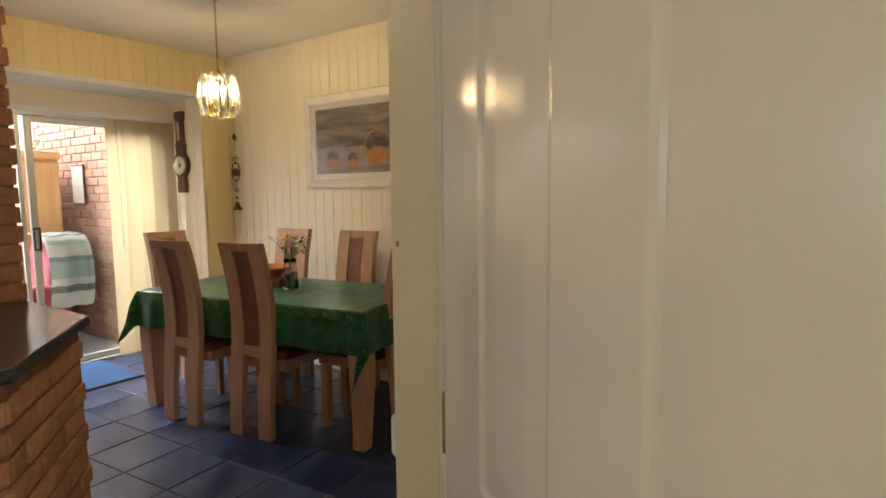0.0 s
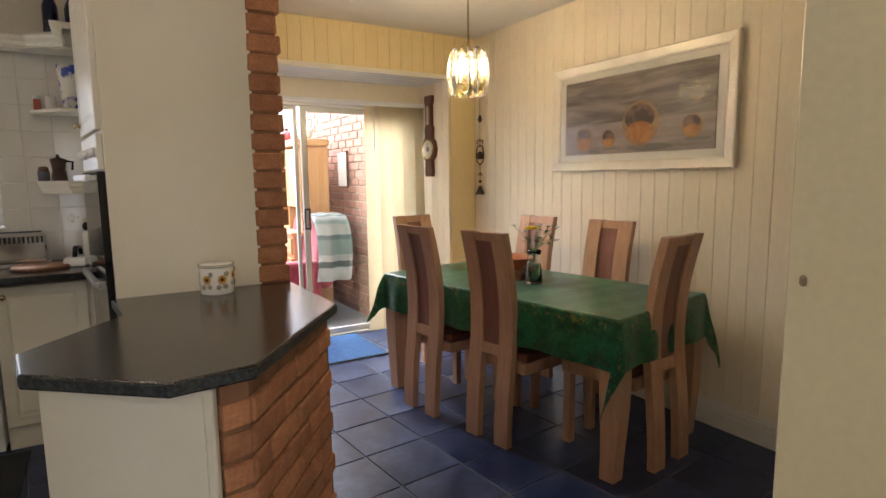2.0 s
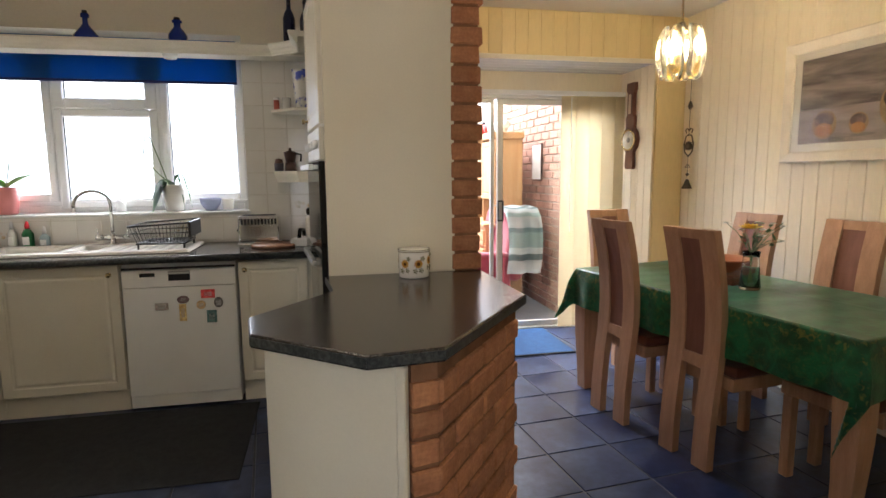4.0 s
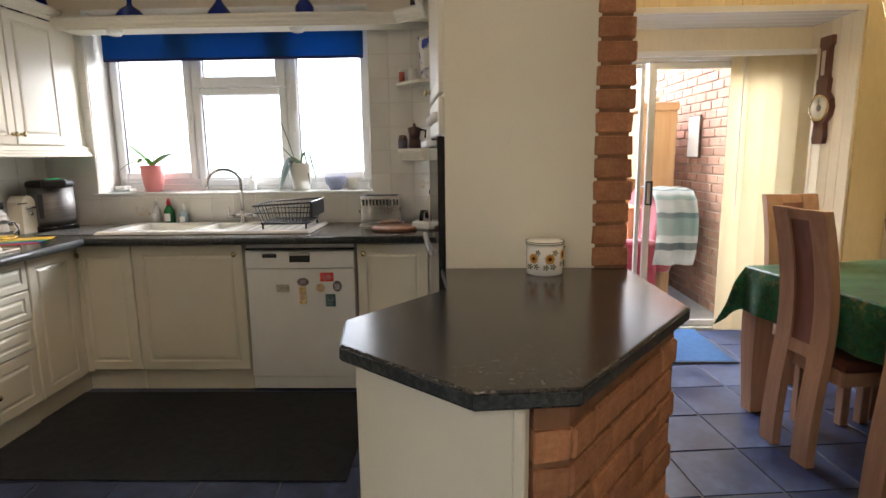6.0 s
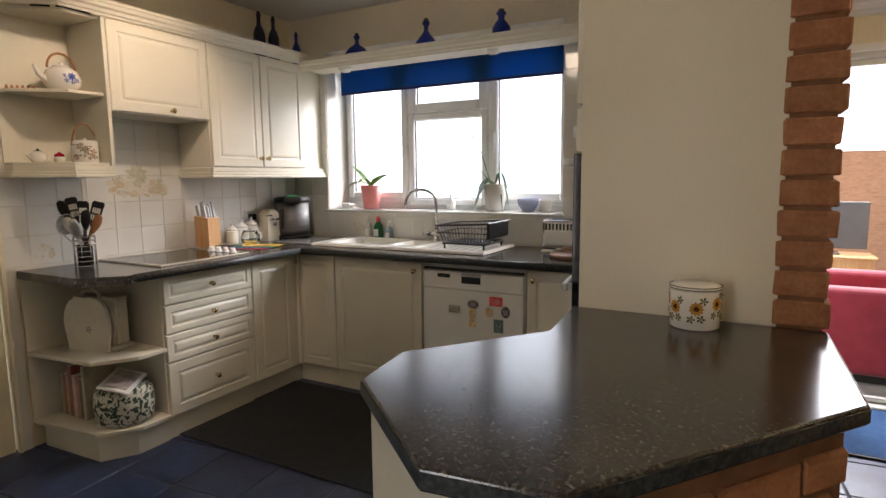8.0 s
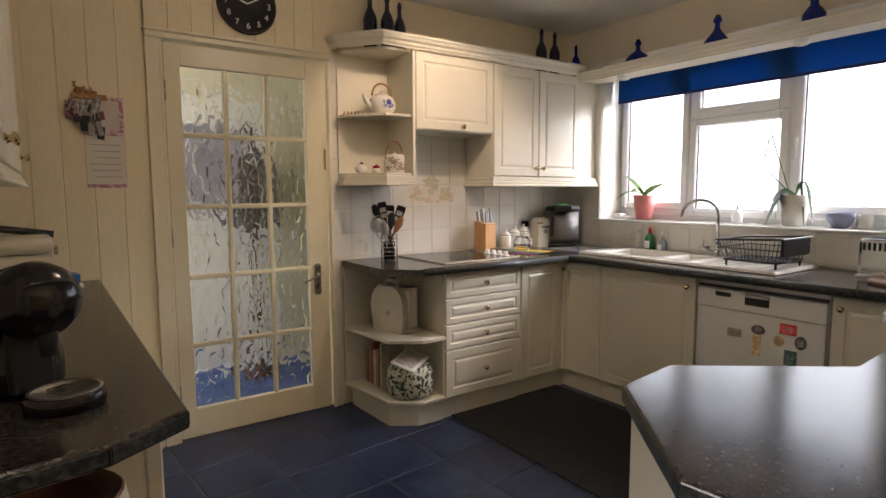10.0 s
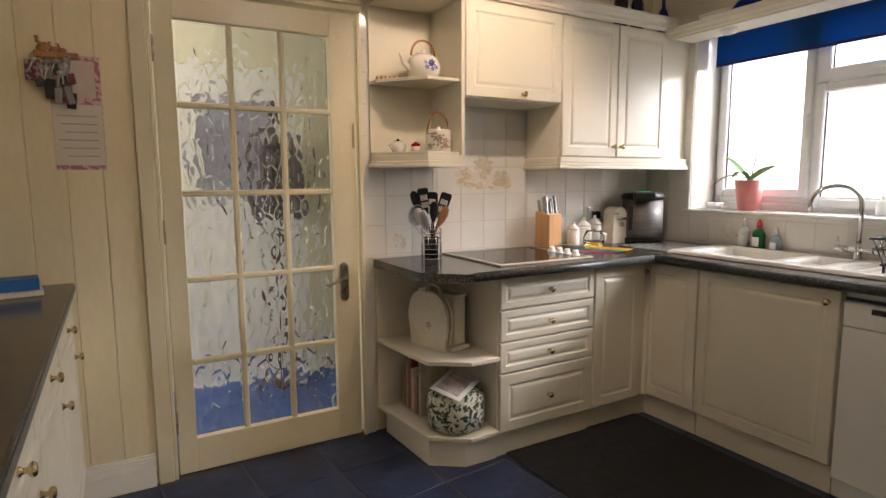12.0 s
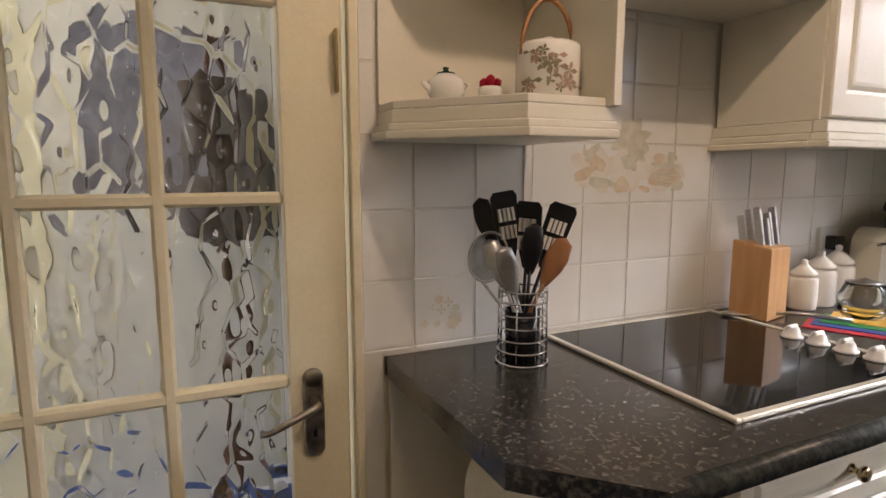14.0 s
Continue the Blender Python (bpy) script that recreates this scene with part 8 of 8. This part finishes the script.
for x, top, ln, w, h, f in ((0.078, -0.01, 0.015, 0.024, 0.075, 2), (0.062, -0.02, 0.05, 0.016, 0.05, 1), (0.040, -0.01, 0.02, 0.012, 0.06, 3), (0.030, -0.015, 0.075, 0.019, 0.070, 0), (0.012, -0.01, 0.02, 0.011, 0.045, 1),
                            (0.006, -0.02, 0.10, 0.013, 0.060, 3), (-0.012, -0.015, 0.06, 0.014, 0.042, 0), (-0.020, -0.02, 0.09, 0.012, 0.070, 3), (-0.034, -0.01, 0.055, 0.013, 0.040, 4), (-0.036, -0.02, 0.115, 0.015, 0.060, 0), (-0.028, -0.01, 0.0, 0.014, 0.058, 3)):
    y = rnd.uniform(0.014, 0.030)
    bm = bmesh.new()
    tube(bm, [(x + 0.009 * math.cos(a), y, top - ln * 0.3 + 0.011 * math.sin(a)) for a in [6.283 * i / 12 for i in range(12)]], 0.0013, 5, True)
    tube(bm, [(x, y, top - ln * 0.3 - 0.010), (x + rnd.uniform(-0.004, 0.004), y, top - ln)], 0.0016, 5)
    ring = part("key_ring", bm, M_steel, kr)
    bm = bmesh.new()
    box(bm, -w, w, -0.005, 0.005, -h, 0.0, 0.0045, 2, m=pose(x, y, top - ln, 0, rnd.uniform(-14, 14), 0))
    part("fob", bm, M_fobs[f], ring)
    bm = bmesh.new()
    km_ = pose(x + rnd.uniform(-0.012, 0.012), y + 0.008, top - ln * 0.4, 0, rnd.uniform(-20, 20), 0)
    box(bm, -0.003, 0.003, -0.001, 0.001, -0.052, -0.016, 0.0008, 1, m=km_)
    lathe(bm, [(0.0, -0.001), (0.010, -0.001), (0.010, 0.001), (0.0, 0.001)], 12, m=km_ @ pose(0, 0, -0.008, -90))
    part("key", bm, M_steel, ring)

# ---- east side counter ----
ew = thing("side_worktop", pose(0, 0, 0), "black speckled laminate side worktop with chamfered end", "worktop")
bm = bmesh.new()
prism(bm, [(3.19, 0.003), (3.786, 0.003), (3.786, 2.17), (3.31, 2.095), (3.172, 2.003)], 0.86, 0.90, 0.007, 3)
part("slab", bm, M_top, ew)
edge_pts = [Vector(p) for p in ((3.786, 2.17), (3.31, 2.095), (3.172, 2.003), (3.19, 0.003))]
for a, b in zip(edge_pts, edge_pts[1:]):
    d = (b - a).normalized()
    bm = bmesh.new()
    box(bm, 0.004, (b - a).length - 0.004, -0.0022, 0.0, 0.868, 0.892, 0.001)
    part("edging", bm, M_topedge, ew, m=pose(a.x, a.y, 0, 0, 0, math.degrees(math.atan2(d.y, d.x))))
E_ = lambda y: pose(3.225, y, 0, 0, 0, 90)
for k in range(3):
    unit("side_cabinet", E_(0.003 + 0.555 * k), 0.553, 0.555, ZB, ZT, [("drawer", 0.0, 0.553, 0.70, 0.852, (0.277, 0.775)), ("door", 0.0, 0.553, ZB, 0.697, (0.06, 0.62))], "cream panelled cabinet under the side worktop", group="side cabinets", plinth=1, plinth_back=0.05)
es = thing("end_shelf_unit", pose(0, 0, 0), "cream open end shelf under the side worktop", "shelf unit")
for z in (0.125, 0.62):
    bm = bmesh.new()
    prism(bm, [(3.26, 1.671), (3.785, 1.671), (3.785, 2.08), (3.40, 2.04), (3.26, 1.95)], z, z + 0.018, 0.002)
    part("shelf", bm, M_unit, es)
boxpart("post", (3.215, 3.245, 1.93, 1.96, 0.0, 0.859), M_unit, es, 0.004)
boxpart("base_block", (3.28, 3.78, 1.672, 1.98, 0.0, 0.124), M_unit, es, 0.002)
bw = thing("brown_bowl", pose(3.40, 1.86, 0.6385), "brown glazed bowl on the end shelf", "bowl")
solid("bowl", [(0.0, 0), (0.05, 0), (0.055, 0.01), (0.10, 0.06), (0.125, 0.085), (0.120, 0.09), (0.09, 0.06), (0.0, 0.015)], mat("brown_glaze", (0.14, 0.06, 0.04), 0.2, second=(0.18, 0.08, 0.05), scale=8), bw, n=28)
ec = thing("wall_cabinet", pose(3.47, 0.32, 0, 0, 0, 90), "white panelled wall cabinet with brass knobs", "cabinet")
boxpart("body", (0, 1.50, -0.315, 0, 1.385, 2.10), M_unit, ec, 0.001)
for k in range(3):
    f = part("door", panel_front(0.494, 0.705), M_unit, ec, m=Matrix.Translation((0.003 + 0.5 * k, 0.001, 1.39)))
    knob(f, 0.05 if k % 2 == 0 else 0.444, 0.06)
bm = bmesh.new()
for z0, z1, o in ((1.365, 1.384, 0.0), (1.35, 1.365, 0.010), (1.335, 1.35, 0.018)):
    box(bm, 0.0, 1.50, -0.03, 0.02 + o, z0, z1, 0.003)
part("light_rail", bm, M_unit, ec)

br = thing("bread_bin", pose(3.57, 0.62, 0.9005), "cream enamel bread bin with a black lid edge", "bread bin")
bm = bmesh.new()
prism(bm, [(-0.20, -0.16), (0.20, -0.16), (0.20, 0.16), (-0.20, 0.16)], 0, 0.20, 0.02, 3)
part("body", bm, mat("cream_enamel_bin", (0.74, 0.69, 0.55), 0.3), br)
bm = bmesh.new()
prism(bm, [(-0.206, -0.166), (0.206, -0.166), (0.206, 0.166), (-0.206, 0.166)], 0.202, 0.255, 0.03, 3)
part("lid", bm, mat("cream_enamel_bin", (0.74, 0.69, 0.55), 0.3), br)
bm = bmesh.new()
tube(bm, [(-0.21, -0.17, 0.25), (0.0, -0.175, 0.285), (0.21, -0.17, 0.29)], 0.014, 8)
part("lid_edge", bm, M_black, br)
boxpart("latch", (-0.22, -0.205, -0.05, 0.05, 0.19, 0.22), M_chrome, br, 0.003)
bx = thing("blue_carton", pose(3.37, 0.20, 0.9005, 0, 0, 8), "small blue cardboard carton on the worktop", "carton")
boxpart("carton", (-0.09, 0.09, -0.05, 0.05, 0.02, 0.06), mat("blue_card", (0.02, 0.13, 0.38), 0.45), bx, 0.002)
boxpart("tray", (-0.10, 0.10, -0.06, 0.06, 0.0, 0.018), M_heart, bx, 0.003)
cm = thing("coffee_machine", pose(3.445, 1.69, 0.9005, 0, 0, 118) @ Matrix.Scale(0.94, 4), "glossy black round-headed capsule coffee machine", "coffee machine")
bm = bmesh.new()
lathe(bm, [(0.0, -0.098), (0.050, -0.088), (0.080, -0.060), (0.096, -0.018), (0.096, 0.020), (0.082, 0.060), (0.052, 0.088), (0.0, 0.098)], 32, m=pose(0.095, 0.0, 0.212) @ pose(0, 0, 0, 0, 78, 0) @ Matrix.Scale(0.86, 4))
head = part("head", bm, M_black, cm)
bm = bmesh.new()
tube(bm, [(0.095 + 0.076 * math.cos(a), 0.0763 * math.sin(a), 0.212 + 0.047 * math.cos(a)) for a in [math.pi * (-0.5 + i / 16) for i in range(17)]], 0.003, 6)
part("trim_line", bm, M_blackmatte, head)
bm = bmesh.new()
lathe(bm, [(0.0, 0.0), (0.104, 0.0), (0.112, 0.012), (0.113, 0.060), (0.104, 0.120), (0.085, 0.165), (0.055, 0.195), (0.0, 0.205)], 34, m=Matrix.Translation((-0.045, 0, 0)))
part("body", bm, M_black, cm)
bm = bmesh.new()
tube(bm, [(-0.06, 0, 0.15), (-0.03, 0, 0.20), (0.04, 0, 0.225)], [0.075, 0.070, 0.060], 18)
part("neck", bm, M_black, cm)
bm = bmesh.new()
lathe(bm, [(0.0, 0.10), (0.016, 0.10), (0.020, 0.125), (0.020, 0.16), (0.0, 0.162)], 16, m=Matrix.Translation((0.135, 0, 0)))
part("nozzle", bm, M_blackmatte, cm)
bm = bmesh.new()
box(bm, 0.045, 0.075, -0.045, 0.045, 0.010, 0.150, 0.012, 3)
part("cup_support", bm, M_blackmatte, cm)
ty = solid("drip_tray", [(0.0, 0.0), (0.070, 0.0), (0.074, 0.006), (0.074, 0.030), (0.068, 0.034), (0.0, 0.030)], M_black, cm, at=(0.185, 0.0, 0), n=34)
M_grille = mat("steel_grille", (0.34, 0.32, 0.29), 0.3, metal=0.9, second=(0.22, 0.21, 0.19), scale=40)
solid("grille", [(0.0, 0.0325), (0.060, 0.0325), (0.066, 0.037), (0.068, 0.034), (0.0, 0.0315)], M_grille, ty, at=(0.185, 0.0, 0), n=34)
for k in range(5):
    boxpart("slot", (0.150 + 0.014 * k, 0.155 + 0.014 * k, -0.032 + 0.006 * abs(k - 2), 0.032 - 0.006 * abs(k - 2), 0.0328, 0.0336), M_black, ty)
wj = thing("white_canister", pose(3.47, 1.40, 0.9005), "white plastic kitchen canister behind the coffee machine", "canister")
solid("body", [(0.0, 0), (0.055, 0), (0.058, 0.20), (0.0, 0.20)], M_white, wj)
solid("lid", [(0.0, 0.201), (0.060, 0.201), (0.058, 0.22), (0.0, 0.222)], M_blackmatte, wj)

cl = thing("ceiling_light", pose(1.55, 1.07, CEIL), "unseen white round ceiling light fitting", "ceiling light")
solid("base", [(0.0, -0.001), (0.09, -0.001), (0.09, -0.015), (0.03, -0.02), (0.0, -0.02)], M_white, cl, n=24)
# Two more fittings, made up to go with the added fill lamps.
for x, y in ((3.25, 2.85), (2.15, 1.55)):
    copy_thing(cl, pose(x, y, CEIL))

# wall tile pieces
wall_tiles(tiles_south, "tile", (0.106, 0.916), (1, 0), (0, 1), [(0.0, 1.0, 0.905, 1.40), (1.0, 1.60, 0.905, 1.70), (1.60, 1.985, 0.905, 1.36), (1.95, 1.985, 1.36, 2.09)])
wall_tiles(tiles_west, "tile", (0.036, 0.916), (0, 1), (1, 0), [(0.0, 0.33, 0.905, 2.09), (0.33, 2.12, 0.905, 1.088), (2.12, 3.18, 0.905, 2.09)])

# floor tile pieces
PITCH = 0.336
bm = bmesh.new()
w, e = PITCH - 0.006, 0.004
q = [bm.verts.new(c) for c in ((0, 0, -0.006), (w, 0, -0.006), (w, w, -0.006), (0, w, -0.006), (e, e, 0), (w - e, e, 0), (w - e, w - e, 0), (e, w - e, 0))]
bm.faces.new(q[4:])
for a in range(4):
    bm.faces.new((q[a], q[(a + 1) % 4], q[4 + (a + 1) % 4], q[4 + a]))
first = None
rnd = random.Random(7)
GRID = pose(1.563, 3.954, 0, 0, 0, 5.3)
for i in range(-9, 14):
    for j in range(-15, 7):
        p = GRID @ Vector((i * PITCH + 0.003, j * PITCH + 0.003, 0))
        c = GRID @ Vector(((i + 0.5) * PITCH, (j + 0.5) * PITCH, 0))
        if not (-0.58 < c.x < 5.1 and -0.05 < c.y < 5.42) or (c.x > 3.75 and not 1.3 < c.y < 3.6):
            continue
        m = pose(p.x, p.y, rnd.uniform(-0.0006, 0.0006), rnd.uniform(-0.08, 0.08), rnd.uniform(-0.08, 0.08), 5.3)
        if first is None:
            first = part("floor_tile", bm, M_floor, floor, m=m)
        else:
            share(first, "floor_tile", floor, m)


# bricks
def brick_mesh(l, h, d, seed):
    rnd = random.Random(seed)
    bm = bmesh.new()
    box(bm, 0, l, 0, d, 0, h, 0.005)
    for v in bm.verts:
        v.co += Vector((rnd.uniform(-0.0025, 0.0025), rnd.uniform(-0.002, 0.002), rnd.uniform(-0.002, 0.002)))
    return bm


BRICKS = {}


def brick(parent, l, h, d, m, k):
    key = (round(l, 3), k % 5)
    if key not in BRICKS:
        BRICKS[key] = part("brick", brick_mesh(l, h, d, hash(key) % 1000), M_brick, parent, m=m)
    else:
        share(BRICKS[key], "brick", parent, m)


def brick_face(parent, p, q, z0, z1, seed, bl=0.205, bh=0.068, course=0.0815, depth=0.05, ragged=0.003):
    """Courses of bricks from plan point p to q; the face looks to the right of that way."""
    rnd = random.Random(seed)
    p, q = Vector(p), Vector(q)
    total = (q - p).length
    ang = math.degrees(math.atan2((q - p).y, (q - p).x))
    z, row, k = z0, 0, 0
    while z + bh <= z1 + 0.002:
        s = 0.0 if row % 2 == 0 else -bl / 2
        while s < total - 0.02:
            a, b = max(0.0, s), min(total, s + bl)
            if b - a > 0.03:
                o = rnd.uniform(-ragged, ragged)
                m = pose(p.x, p.y, z, 0, 0, ang) @ Matrix.Translation((a, o, 0))
                brick(parent, b - a, bh, depth, m, rnd.randrange(5))
            s += bl + 0.011
        z += course
        row += 1


brick_face(island_brick, (2.624, 2.815), (2.606, 2.893), 0.005, 0.86, 3, depth=0.045)
brick_face(island_brick, (2.604, 2.897), (2.062, 3.300), 0.005, 0.86, 4, depth=0.045)
rnd = random.Random(12)
z, row = 0.905, 0
while z < CEIL - 0.06:
    o = rnd.uniform(0, 0.008)
    l = 0.135 + rnd.uniform(-0.008, 0.010)
    m = pose(1.505 + o * 0.4, 3.178, z, 0, 0, 90)
    bm = brick_mesh(l, 0.072, 0.11, 100 + row)
    part("brick", bm, M_brick, brick_pier, m=m)
    z += 0.0832
    row += 1
